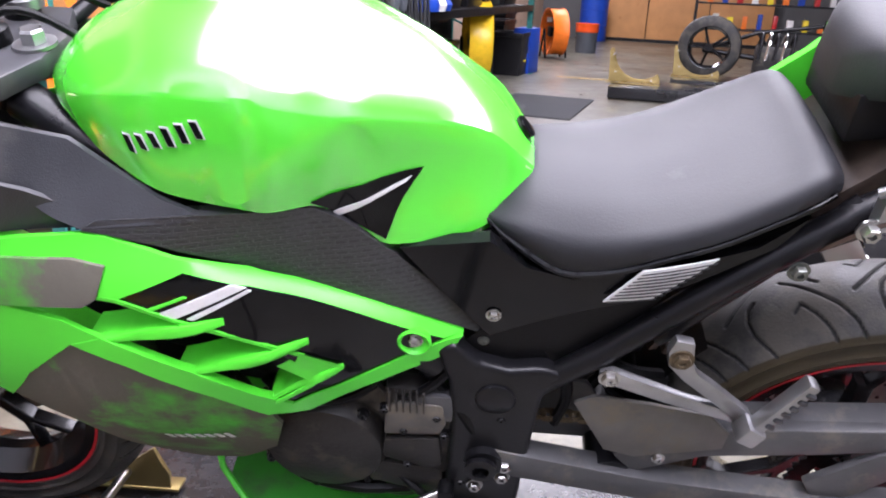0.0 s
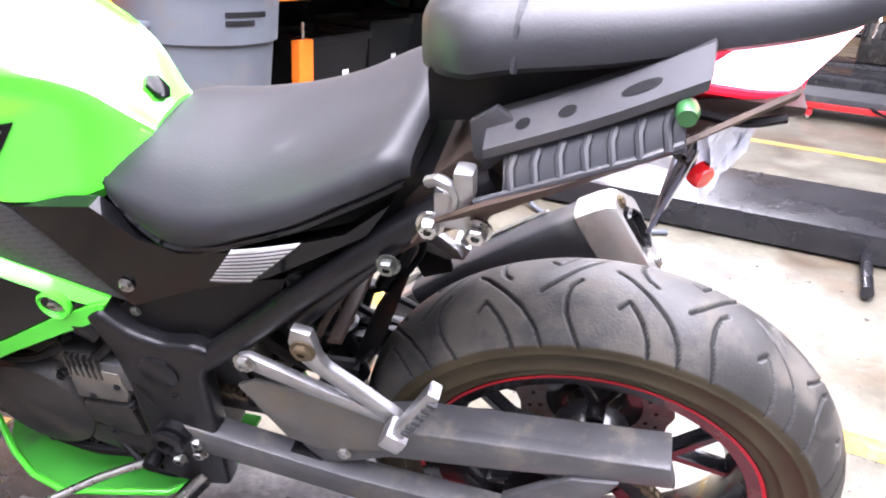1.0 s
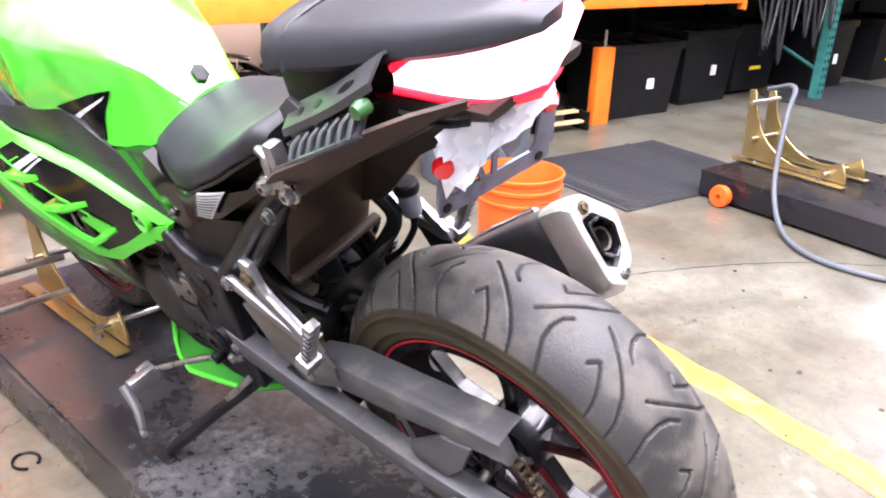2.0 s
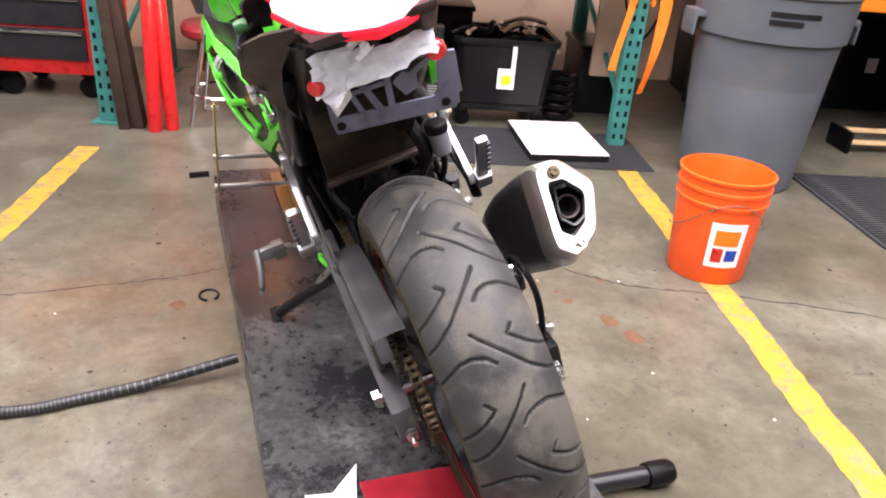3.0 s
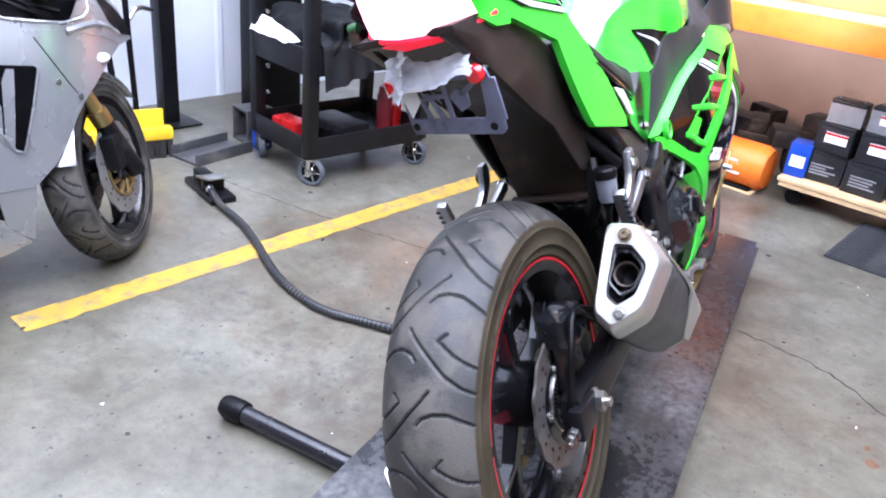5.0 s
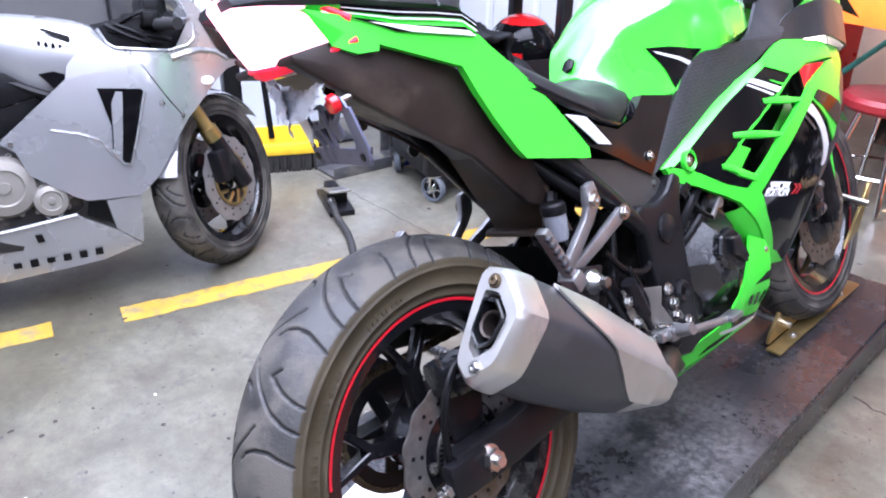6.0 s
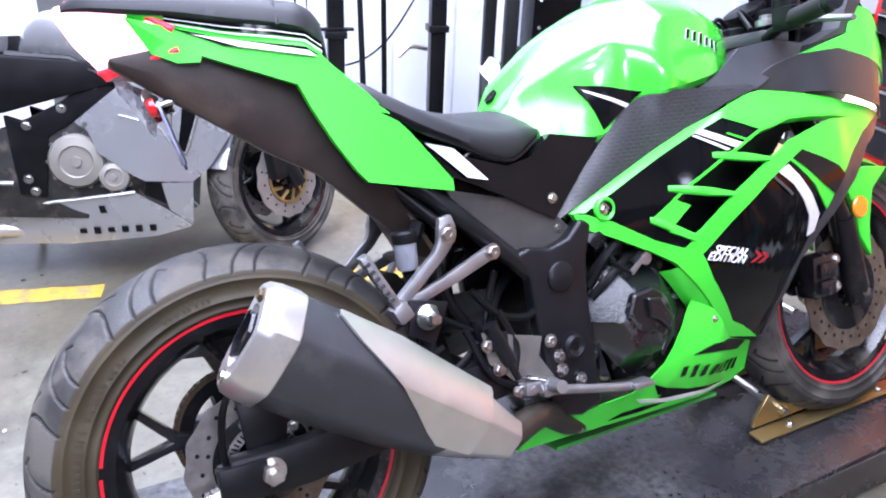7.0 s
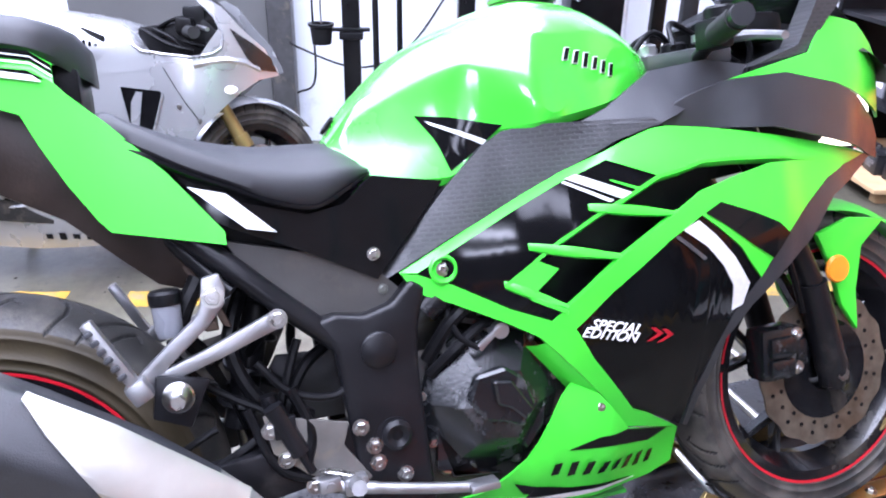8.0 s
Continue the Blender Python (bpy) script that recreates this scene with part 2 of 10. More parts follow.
def skin(points, surface, side, thick=0.004, lift=0.0, cell=0.03):
    """A panel with the outline points in x and z, lying on y = surface(x, z)."""
    bm = bmesh.new()
    ring = []
    for (x0, z0), (x1, z1) in zip(points, points[1:] + points[:1]):
        steps = max(1, round(math.hypot(x1 - x0, z1 - z0) / cell))
        ring += [(x0 + (x1 - x0) * k / steps, z0 + (z1 - z0) * k / steps) for k in range(steps)]
    bm.faces.new([bm.verts.new((x, 0, z)) for x, z in ring])
    bmesh.ops.triangulate(bm, faces=bm.faces[:], quad_method="BEAUTY", ngon_method="BEAUTY")
    for _ in range(2):
        long_edges = [e for e in bm.edges if e.calc_length() > cell * 1.6]
        if long_edges:
            bmesh.ops.subdivide_edges(bm, edges=long_edges, cuts=1)
            bmesh.ops.triangulate(bm, faces=[f for f in bm.faces if len(f.verts) > 3])
    front = list(bm.verts)
    faces = list(bm.faces)
    twin = {}
    for v in front:
        y = surface(v.co.x, v.co.z)
        twin[v] = bm.verts.new((v.co.x, side * (y - thick + lift), v.co.z))
        v.co.y = side * (y + lift)
    rim = [e for e in bm.edges if len(e.link_faces) == 1]
    for f in faces:
        back = [twin[v] for v in reversed(f.verts)]
        if bm.faces.get(back) is None:
            bm.faces.new(back)
    for e in rim:
        a, b = e.verts
        bm.faces.new((a, b, twin[b], twin[a]))
    bmesh.ops.recalc_face_normals(bm, faces=bm.faces[:])
    return bm


def tube(points, radius, segments=10, caps=True):
    """A round bar along points; radius is a number or one for each point."""
    pts = [Vector(p) for p in points]
    radii = list(radius) if isinstance(radius, (list, tuple)) else [radius] * len(pts)
    bm = bmesh.new()
    rings = []
    normal = None
    for i, p in enumerate(pts):
        way = (pts[min(i + 1, len(pts) - 1)] - pts[max(i - 1, 0)]).normalized()
        if normal is None:
            normal = way.orthogonal().normalized()
        normal = (normal - way * normal.dot(way)).normalized()
        side = way.cross(normal)
        rings.append([bm.verts.new(p + (normal * math.cos(2 * math.pi * k / segments) + side * math.sin(2 * math.pi * k / segments)) * radii[i]) for k in range(segments)])
    for one, two in zip(rings, rings[1:]):
        for k in range(segments):
            bm.faces.new((one[k], one[(k + 1) % segments], two[(k + 1) % segments], two[k]))
    if caps:
        bm.faces.new(rings[0][::-1])
        bm.faces.new(rings[-1])
    bmesh.ops.recalc_face_normals(bm, faces=bm.faces[:])
    return bm


def curve(points, steps=6):
    """A smooth line through points (Catmull-Rom)."""
    p = [Vector(q) for q in points]
    p = [2 * p[0] - p[1]] + p + [2 * p[-1] - p[-2]]
    out = []
    for i in range(1, len(p) - 2):
        for k in range(steps):
            t = k / steps
            out.append(0.5 * ((2 * p[i]) + (p[i + 1] - p[i - 1]) * t + (2 * p[i - 1] - 5 * p[i] + 4 * p[i + 1] - p[i + 2]) * t * t + (3 * p[i] - p[i - 1] - 3 * p[i + 1] + p[i + 2]) * t ** 3))
    out.append(p[-2])
    return out


def lathe(profile, segments=32, m=None, close=False):
    """Turns (radius, height) pairs about the z axis."""
    bm = bmesh.new()
    rings = []
    for r, h in profile:
        if r < 1e-6:
            rings.append([bm.verts.new((0, 0, h))])
        else:
            rings.append([bm.verts.new((r * math.cos(2 * math.pi * k / segments), r * math.sin(2 * math.pi * k / segments), h)) for k in range(segments)])
    pairs = list(zip(rings, rings[1:])) + ([(rings[-1], rings[0])] if close else [])
    for one, two in pairs:
        for k in range(segments):
            j = (k + 1) % segments
            if len(one) == 1 and len(two) == 1:
                continue
            if len(one) == 1:
                bm.faces.new((one[0], two[j], two[k]))
            elif len(two) == 1:
                bm.faces.new((one[k], one[j], two[0]))
            else:
                bm.faces.new((one[k], one[j], two[j], two[k]))
    bmesh.ops.recalc_face_normals(bm, faces=bm.faces[:])
    if m is not None:
        bmesh.ops.transform(bm, matrix=m, verts=bm.verts)
    return bm


def loft(rows, closed=False, caps=False):
    """A sheet through rows of points, all of the same count."""
    bm = bmesh.new()
    grid = [[bm.verts.new(p) for p in row] for row in rows]
    for one, two in zip(grid, grid[1:]):
        span = len(one) if closed else len(one) - 1
        for k in range(span):
            j = (k + 1) % len(one)
            bm.faces.new((one[k], one[j], two[j], two[k]))
    if caps:
        bm.faces.new(grid[0][::-1])
        bm.faces.new(grid[-1])
    bmesh.ops.recalc_face_normals(bm, faces=bm.faces[:])
    return bm


def hexbolt(p, axis, r=0.008, h=0.008):
    """A flanged bolt head at p, looking along axis."""
    m = Matrix.Translation(p) @ Vector(axis).to_track_quat("Z", "Y").to_matrix().to_4x4()
    return join(lathe([(0, 0), (r * 1.35, 0), (r * 1.35, h * 0.25), (0, h * 0.25)], 14, m), lathe([(0, h * 0.2), (r, h * 0.2), (r, h * 0.85), (r * 0.85, h), (r * 0.45, h), (r * 0.42, h * 0.6), (0, h * 0.6)], 6, m))


def lerp_table(v, xs, ys):
    """A smooth curve through the table's points that does not overshoot."""
    if v <= xs[0]:
        return float(ys[0])
    if v >= xs[-1]:
        return float(ys[-1])
    k = max(i for i in range(len(xs) - 1) if xs[i] <= v)
    h = [xs[i + 1] - xs[i] for i in range(len(xs) - 1)]
    d = [(ys[i + 1] - ys[i]) / h[i] for i in range(len(h))]

    def slope(i):
        if i == 0:
            return d[0]
        if i == len(h):
            return d[-1]
        if d[i - 1] * d[i] <= 0:
            return 0.0
        a, b = 2 * h[i] + h[i - 1], h[i] + 2 * h[i - 1]
        return (a + b) / (a / d[i - 1] + b / d[i])

    t = (v - xs[k]) / h[k]
    return float((1 + 2 * t) * (1 - t) ** 2 * ys[k] + t * (1 - t) ** 2 * h[k] * slope(k) + t * t * (3 - 2 * t) * ys[k + 1] + t * t * (t - 1) * h[k] * slope(k + 1))


def text_part(words, m, size, material, parent, depth=0.0012, name="lettering", label="", shear=0.0):
    data = bpy.data.curves.new(name, "FONT")
    data.body, data.size, data.extrude, data.shear = words, size, depth, shear
    tmp = new(name + "_source", data)
    me = bpy.data.meshes.new_from_object(tmp.evaluated_get(bpy.context.evaluated_depsgraph_get()))
    bpy.data.objects.remove(tmp)
    me.transform(m)
    me.materials.clear()
    me.materials.append(material)
    ob = new(name, me)
    if parent is not None:
        ob.parent = parent
    if label:
        ob["label"] = label
    return ob


SIDE = Matrix.Rotation(radians(-90), 4, "X")      # turns the z axis to +y


def slab_xy(points, z0, z1):
    """A flat plate with the outline points in x and y."""
    bm = bmesh.new()
    low = [bm.verts.new((x, y, z0)) for x, y in points]
    top = [bm.verts.new((x, y, z1)) for x, y in points]
    bm.faces.new(top)
    bm.faces.new(low[::-1])
    for k in range(len(points)):
        q = (k + 1) % len(points)
        bm.faces.new((low[k], low[q], top[q], top[k]))
    bmesh.ops.recalc_face_normals(bm, faces=bm.faces[:])
    return bm

# the hall ---------------------------------------------------------------------
CONCRETE = bpy.data.materials.new("sealed_concrete")
CONCRETE.use_nodes = True


def concrete_nodes():
    nt = CONCRETE.node_tree
    n, l = nt.nodes, nt.links
    p = n["Principled BSDF"]
    tc = n.new("ShaderNodeTexCoord")

    def noise_node(scale, detail, rough=0.55, distort=0.0):
        z = n.new("ShaderNodeTexNoise")
        z.inputs["Scale"].default_value, z.inputs["Detail"].default_value = scale, detail
        z.inputs["Roughness"].default_value, z.inputs["Distortion"].default_value = rough, distort
        l.new(tc.outputs["Object"], z.inputs["Vector"])
        return z.outputs["Fac"]

    def band(value, a, b):
        r = n.new("ShaderNodeMapRange")
        r.inputs["From Min"].default_value, r.inputs["From Max"].default_value = a, b
        l.new(value, r.inputs["Value"])
        return r.outputs["Result"]

    def mix(fac, a, b):
        x = n.new("ShaderNodeMix")
        x.data_type = "RGBA"
        l.new(fac, x.inputs["Factor"])
        for key, value in (("A", a), ("B", b)):
            if isinstance(value, tuple):
                x.inputs[key].default_value = (*value, 1)
            else:
                l.new(value, x.inputs[key])
        return x.outputs["Result"]

    c = mix(band(noise_node(0.9, 5, 0.6, 0.4), 0.35, 0.65), (0.085, 0.078, 0.052), (0.165, 0.160, 0.128))
    c = mix(band(noise_node(3.2, 8, 0.65, 0.6), 0.50, 0.70), c, (0.085, 0.074, 0.056))
    c = mix(band(noise_node(1.3, 7, 0.7, 0.8), 0.52, 0.74), c, (0.088, 0.058, 0.033))
    c = mix(band(noise_node(11, 8, 0.7), 0.57, 0.72), c, (0.06, 0.056, 0.05))
    c = mix(band(noise_node(2.1, 6, 0.6, 1.2), 0.67, 0.80), c, (0.23, 0.228, 0.21))
    c = mix(band(noise_node(46, 3, 0.5), 0.655, 0.72), c, (0.035, 0.032, 0.03))
    # brown tint beside the front of the lift, fading outwards
    far = n.new("ShaderNodeVectorMath")
    far.operation = "DISTANCE"
    far.inputs[1].default_value = (-0.89, 0.90, 0.0)
    l.new(tc.outputs["Object"], far.inputs[0])
    brown_tint = n.new("ShaderNodeMath")
    brown_tint.operation = "MULTIPLY"
    l.new(band(far.outputs["Value"], 0.62, 0.12), brown_tint.inputs[0])
    l.new(band(noise_node(4.0, 7, 0.65, 0.6), 0.30, 0.72), brown_tint.inputs[1])
    c = mix(brown_tint.outputs[0], c, (0.145, 0.086, 0.047))
    for scale, a, b in ((5.5, 0.66, 1.30), (24, 0.80, 1.20)):
        spread = n.new("ShaderNodeMapRange")
        spread.inputs["From Min"].default_value, spread.inputs["From Max"].default_value = 0.3, 0.7
        spread.inputs["To Min"].default_value, spread.inputs["To Max"].default_value = a, b
        l.new(noise_node(scale, 8, 0.7, 0.3), spread.inputs["Value"])
        times = n.new("ShaderNodeVectorMath")
        times.operation = "SCALE"
        l.new(c, times.inputs[0])
        l.new(spread.outputs["Result"], times.inputs["Scale"])
        c = times.outputs["Vector"]
    fine = noise_node(240, 2)
    c2 = n.new("ShaderNodeVectorMath")
    c2.operation = "SCALE"
    rr = n.new("ShaderNodeMapRange")
    rr.inputs["To Min"].default_value, rr.inputs["To Max"].default_value = 0.64, 1.02
    l.new(fine, rr.inputs["Value"])
    l.new(c, c2.inputs[0])
    l.new(rr.outputs["Result"], c2.inputs["Scale"])
    l.new(c2.outputs["Vector"], p.inputs["Base Color"])
    ro = n.new("ShaderNodeMapRange")
    ro.inputs["To Min"].default_value, ro.inputs["To Max"].default_value = 0.12, 0.58
    l.new(noise_node(2.6, 7, 0.65), ro.inputs["Value"])
    l.new(ro.outputs["Result"], p.inputs["Roughness"])
    bp = n.new("ShaderNodeBump")
    bp.inputs["Strength"].default_value, bp.inputs["Distance"].default_value = 0.12, 0.003
    l.new(noise_node(60, 4), bp.inputs["Height"])
    l.new(bp.outputs["Normal"], p.inputs["Normal"])


concrete_nodes()
YELLOW_LINE = mat("worn_yellow_floor_paint", (0.35, 0.215, 0.028), 0.5, vary=0.14, scale=14, dirt=(0.20, 0.16, 0.075), dirt_scale=18, dirt_amount=0.56)
WALL_TAN = mat("tan_painted_wall", (0.42, 0.30, 0.22), 0.7, vary=0.08, scale=3, dirt=(0.28, 0.20, 0.15), dirt_scale=2.5, dirt_amount=0.35)
WALL_WHITE = mat("white_metal_cladding", (0.62, 0.65, 0.70), 0.4, vary=0.06, scale=3, dirt=(0.42, 0.43, 0.45), dirt_scale=3, dirt_amount=0.3)
WALL_GREY = mat("grey_painted_wall", (0.10, 0.10, 0.10), 0.75, vary=0.1, scale=2)
# Unseen ceiling, darkened to grey to cut its bounced light.
CEILING = mat("grey_ceiling", (0.22, 0.215, 0.21), 0.8, vary=0.05, scale=2)
FIXTURE = glow("lamp_diffuser", (1.0, 0.985, 0.965), 6.0)


def room_part(name, bm, material, label, category, smooth=True):
    ob = part(name, bm, material, smooth=smooth)
    ob.matrix_world = ROOM
    return tagged(ob, label, category, kind="structure")


room_part("floor", box(6.5, -1.6, -0.1, 19.6, 11.4, 0.2, 0), CONCRETE, "stained sealed concrete workshop floor", "floor")
room_part("wall_back", box(6.5, 4.1, 2.1, 19.6, 0.2, 4.6, 0), WALL_TAN, "tan painted wall behind the rack", "wall")
room_part("wall_front", box(6.5, -7.3, 2.1, 19.6, 0.2, 4.6, 0), WALL_GREY, "plain grey workshop wall", "wall")
room_part("wall_far", box(16.2, -1.6, 2.1, 0.2, 11.2, 4.6, 0), WALL_GREY, "plain grey workshop wall", "wall")
room_part("ceiling", box(6.5, -1.6, 4.2, 19.6, 11.2, 0.2, 0), CEILING, "grey workshop ceiling, out of view", "ceiling")


def cladding():
    """Upright white metal sheets with shallow ribs."""
    rows = []
    b = -7.2
    while b < 4.0:
        for step, deep in ((0.0, 0.0), (0.26, 0.0), (0.275, 0.008), (0.30, 0.008), (0.315, 0.0)):
            rows.append((-3.1 + deep, b + step))
        b += 0.33
    outline = rows + [(-3.25, 4.0), (-3.25, -7.2)]
    return slab(outline, 0.0, 4.1, 0)


room_part("wall_left", cladding(), WALL_WHITE, "white ribbed metal wall cladding", "wall", smooth=False)


def floor_line(a, b0, b1, width, name="floor_marking", turn=0):
    """A hand-laid stripe with slightly ragged edges."""
    random.seed(int(abs(a * 100) + abs(b0 * 10)))
    count = max(4, int(abs(b1 - b0) / 0.04))
    left = [(a - width / 2 + random.uniform(-0.005, 0.005) + 0.004 * noise.noise((k * 0.13, a, 2.0)), b0 + (b1 - b0) * k / count) for k in range(count + 1)]
    right = [(a + width / 2 + random.uniform(-0.005, 0.005) + 0.004 * noise.noise((k * 0.13, a, 2.0)), b0 + (b1 - b0) * k / count) for k in range(count + 1)]
    bm = loft([[(x, y, 0.0015) for x, y in left], [(x, y, 0.0015) for x, y in right]])
    room_part(name, bm, YELLOW_LINE, "worn yellow painted line on the floor", "floor marking", smooth=False)


floor_line(-1.462, -0.33, 2.08, 0.092)
floor_line(-1.475, -2.6, -0.52, 0.092)
floor_line(0.846, -1.2, 2.16, 0.095)
floor_line(4.06, -1.6, 0.55, 0.095)
floor_line(8.2, 0.6, 2.05, 0.095)

CRACK = mat("floor_crack", (0.045, 0.04, 0.035), 0.9, vary=0.3, scale=40)
STAIN = mat("brown_floor_stain", (0.12, 0.065, 0.038), 0.4, vary=0.25, scale=30)


def floor_crack(points, width, seed):
    random.seed(seed)
    line = curve([(x, y, 0) for x, y in points], 14)
    left, right = [], []
    for k, p in enumerate(line):
        way = (line[min(k + 1, len(line) - 1)] - line[max(k - 1, 0)]).normalized()
        side = Vector((-way.y, way.x, 0))
        jit = side * random.uniform(-0.006, 0.006)
        w = width * random.uniform(0.35, 1.0)
        left.append(p + jit + side * w + Vector((0, 0, 0.0012)))
        right.append(p + jit - side * w + Vector((0, 0, 0.0012)))
    ob = part("floor_crack", loft([left, right]), CRACK, smooth=False)
    tagged(ob, "thin dark crack across the concrete floor", "crack", kind="structure")


floor_crack([(-1.20, -0.41), (-1.168, -0.572), (-1.153, -0.884), (-1.145, -1.172), (-1.16, -1.5), (-1.21, -2.1)], 0.0025, 3)
floor_crack([(-1.26, 0.18), (-1.181, 0.432), (-1.01, 0.625), (-0.848, 0.807), (-0.72, 1.1), (-0.50, 1.5), (-0.2, 1.9), (0.3, 2.3)], 0.004, 5)


def floor_stain(x, y, r, seed):
    random.seed(seed)
    pts = [(x + r * random.uniform(0.7, 1.15) * math.cos(2 * math.pi * k / 18), y + 0.8 * r * random.uniform(0.7, 1.15) * math.sin(2 * math.pi * k / 18)) for k in range(18)]
    bm = bmesh.new()
    bm.faces.new([bm.verts.new((px, py, 0.001)) for px, py in pts])
    tagged(part("floor_stain", bm, STAIN, smooth=False), "small brown dried stain on the concrete", "stain", kind="structure")


for sx, sy, sr in ((-0.668, 0.628, 0.035), (-0.578, 0.652, 0.036), (-0.80, 0.56, 0.02), (-0.9, 0.72, 0.014), (-1.0, -0.55, 0.03), (-0.86, 0.55, 0.012)):
    floor_stain(sx, sy, sr, int(sx * 1000))


def fixture(a, b, lx, ly):
    ob = thing("ceiling_light", at(a, b, 4.1), "large white ceiling light panel, out of view", "ceiling light", "ceiling lights")
    part("housing", box(0, 0, -0.06, lx + 0.08, ly + 0.1, 0.1, 0.02), WHITE, ob)
    part("diffuser", box(0, 0, -0.15, lx, ly, 0.08, 0.03), FIXTURE, ob)
    for y in (-0.5, 0.5):
        part("hanger", tube([(0, y, -0.02), (0, y, 0.02)], 0.012, 8), STEEL, ob)


for la, lb, lw, lx, ly in LAMPS:
    fixture(la, lb, lx, ly)

# the lift under the motorcycle ---------------------------------------------------
lift = thing("motorcycle_lift", pose(0, 0, 0), "low black motorcycle lift with worn deck on the floor", "lift")
part("deck", slab([(-1.71, 0.151), (-1.71, -0.385), (0.62, -0.428), (0.62, 0.178)], DECK - 0.012, DECK, 0.003), DECK_PAINT, lift, "worn black deck plate")
part("frame", join(box(-0.55, 0.152, DECK - 0.062, 2.28, 0.02, 0.1, 0.003), box(-0.55, -0.395, DECK - 0.062, 2.28, 0.02, 0.1, 0.003), box(-1.69, -0.115, DECK - 0.062, 0.03, 0.5, 0.1, 0.003)), DECK_PAINT, lift)
part("base", box(-0.6, -0.12, 0.02, 1.9, 0.42, 0.04, 0.006), DARK_METAL, lift)
part("wheel_plate", box(0.20, -0.106, DECK + 0.002, 0.55, 0.294, 0.004, 0.001), PLATE_RED, lift, "red wheel plate let into the deck")
bar = part("cross_bar", tube([(-0.085, -0.79, 0.030), (-0.05, 0.40, 0.030)], 0.0205, 18), LIFT_BLACK, lift, "black round cross bar")
for bx, by in ((-0.085, -0.80), (-0.05, 0.405)):
    s = 1 if by > 0 else -1
    part("end_cap", lathe([(0, -0.03), (0.026, -0.03), (0.0275, -0.02), (0.0275, 0.02), (0.023, 0.032), (0.013, 0.032), (0.010, 0.02), (0, 0.02)], 18, Matrix.Translation((bx, by - s * 0.02, 0.030)) @ Matrix.Rotation(radians(-90 * s), 4, "X")), BLACK, bar)

# the green motorcycle --------------------------------------------------------------
# built upright, x backwards from the rear axle, y to its right, then leaned over
bike = thing("motorcycle", pose(0, 0, DECK, LEAN, 0, 0), "green and black sport motorcycle leaning on its side stand", "motorcycle")


def fairing_y(x, z):
    wide = lerp_table(-x, (0.5, 0.57, 0.63, 0.75, 0.82, 1.0, 1.15, 1.21, 1.3, 1.45, 1.55), (0.11, 0.125, 0.142, 0.173, 0.2, 0.22, 0.213, 0.195, 0.175, 0.10, 0.05))
    return wide * lerp_table(z, (0.19, 0.25, 0.315, 0.4, 0.5, 0.6, 0.7, 0.78, 0.84, 0.95), (0.27, 0.40, 0.57, 0.77, 0.93, 1.0, 0.96, 0.84, 0.86, 0.7))


def belly_y(x, z):
    return lerp_table(z, (0.15, 0.18, 0.22, 0.26, 0.32, 0.36, 0.40), (0.06, 0.085, 0.110, 0.137, 0.148, 0.150, 0.135)) * lerp_table(-x, (0.45, 0.60, 0.75, 0.86, 0.92, 0.98, 1.06, 1.09), (0.85, 0.95, 1.0, 1.0, 0.83, 0.62, 0.36, 0.28))


def trim_y(x, z):
    """The knee trim: its upper edge lies closer to the tank than its lower one."""
    up = lerp_table(-x, (0.54, 0.571, 0.647, 0.70, 0.735, 0.765, 0.82, 0.97), (0.102, 0.106, 0.118, 0.131, 0.138, 0.152, 0.166, 0.180))
    low = lerp_table(-x, (0.55, 0.65, 0.74, 0.82, 0.89, 0.97), (0.113, 0.130, 0.144, 0.164, 0.184, 0.190))
    z_up = lerp_table(-x, (0.54, 0.571, 0.647, 0.702, 0.765, 0.82, 0.97), (0.592, 0.622, 0.705, 0.759, 0.785, 0.785, 0.790))
    z_low = lerp_table(-x, (0.55, 0.65, 0.74, 0.82, 0.89, 0.97), (0.585, 0.634, 0.675, 0.714, 0.748, 0.765))
    f = max(0.0, min(1.0, (z - z_low) / max(0.004, z_up - z_low)))
    return low + (up - low) * f * f


def upper_y(x, z):
    return lerp_table(-x, (0.95, 1.05, 1.15, 1.3, 1.45, 1.52), (0.172, 0.18, 0.208, 0.19, 0.10, 0.06))


def tank_span(x):
    """Lower edge, top and shoulder height of the tank at x."""
    low = lerp_table(-x, (0.50, 0.545, 0.60, 0.657, 0.708, 0.735, 0.786, 0.871, 0.95, 1.0, 1.05), (0.775, 0.735, 0.722, 0.722, 0.757, 0.782, 0.788, 0.802, 0.822, 0.848, 0.856))
    top = lerp_table(-x, (0.50, 0.524, 0.569, 0.62, 0.685, 0.75, 0.822, 0.89, 0.95, 1.0, 1.03, 1.05), (0.79, 0.822, 0.868, 0.908, 0.94, 0.966, 0.981, 0.971, 0.945, 0.918, 0.892, 0.870))
    shoulder = lerp_table(-x, (0.50, 0.55, 0.60, 0.65, 0.685, 0.71, 0.75, 0.79, 0.86, 0.947, 1.0, 1.05), (0.782, 0.838, 0.860, 0.873, 0.882, 0.886, 0.899, 0.911, 0.911, 0.893, 0.875, 0.862))
    return low, top, min(shoulder, top - 0.006)


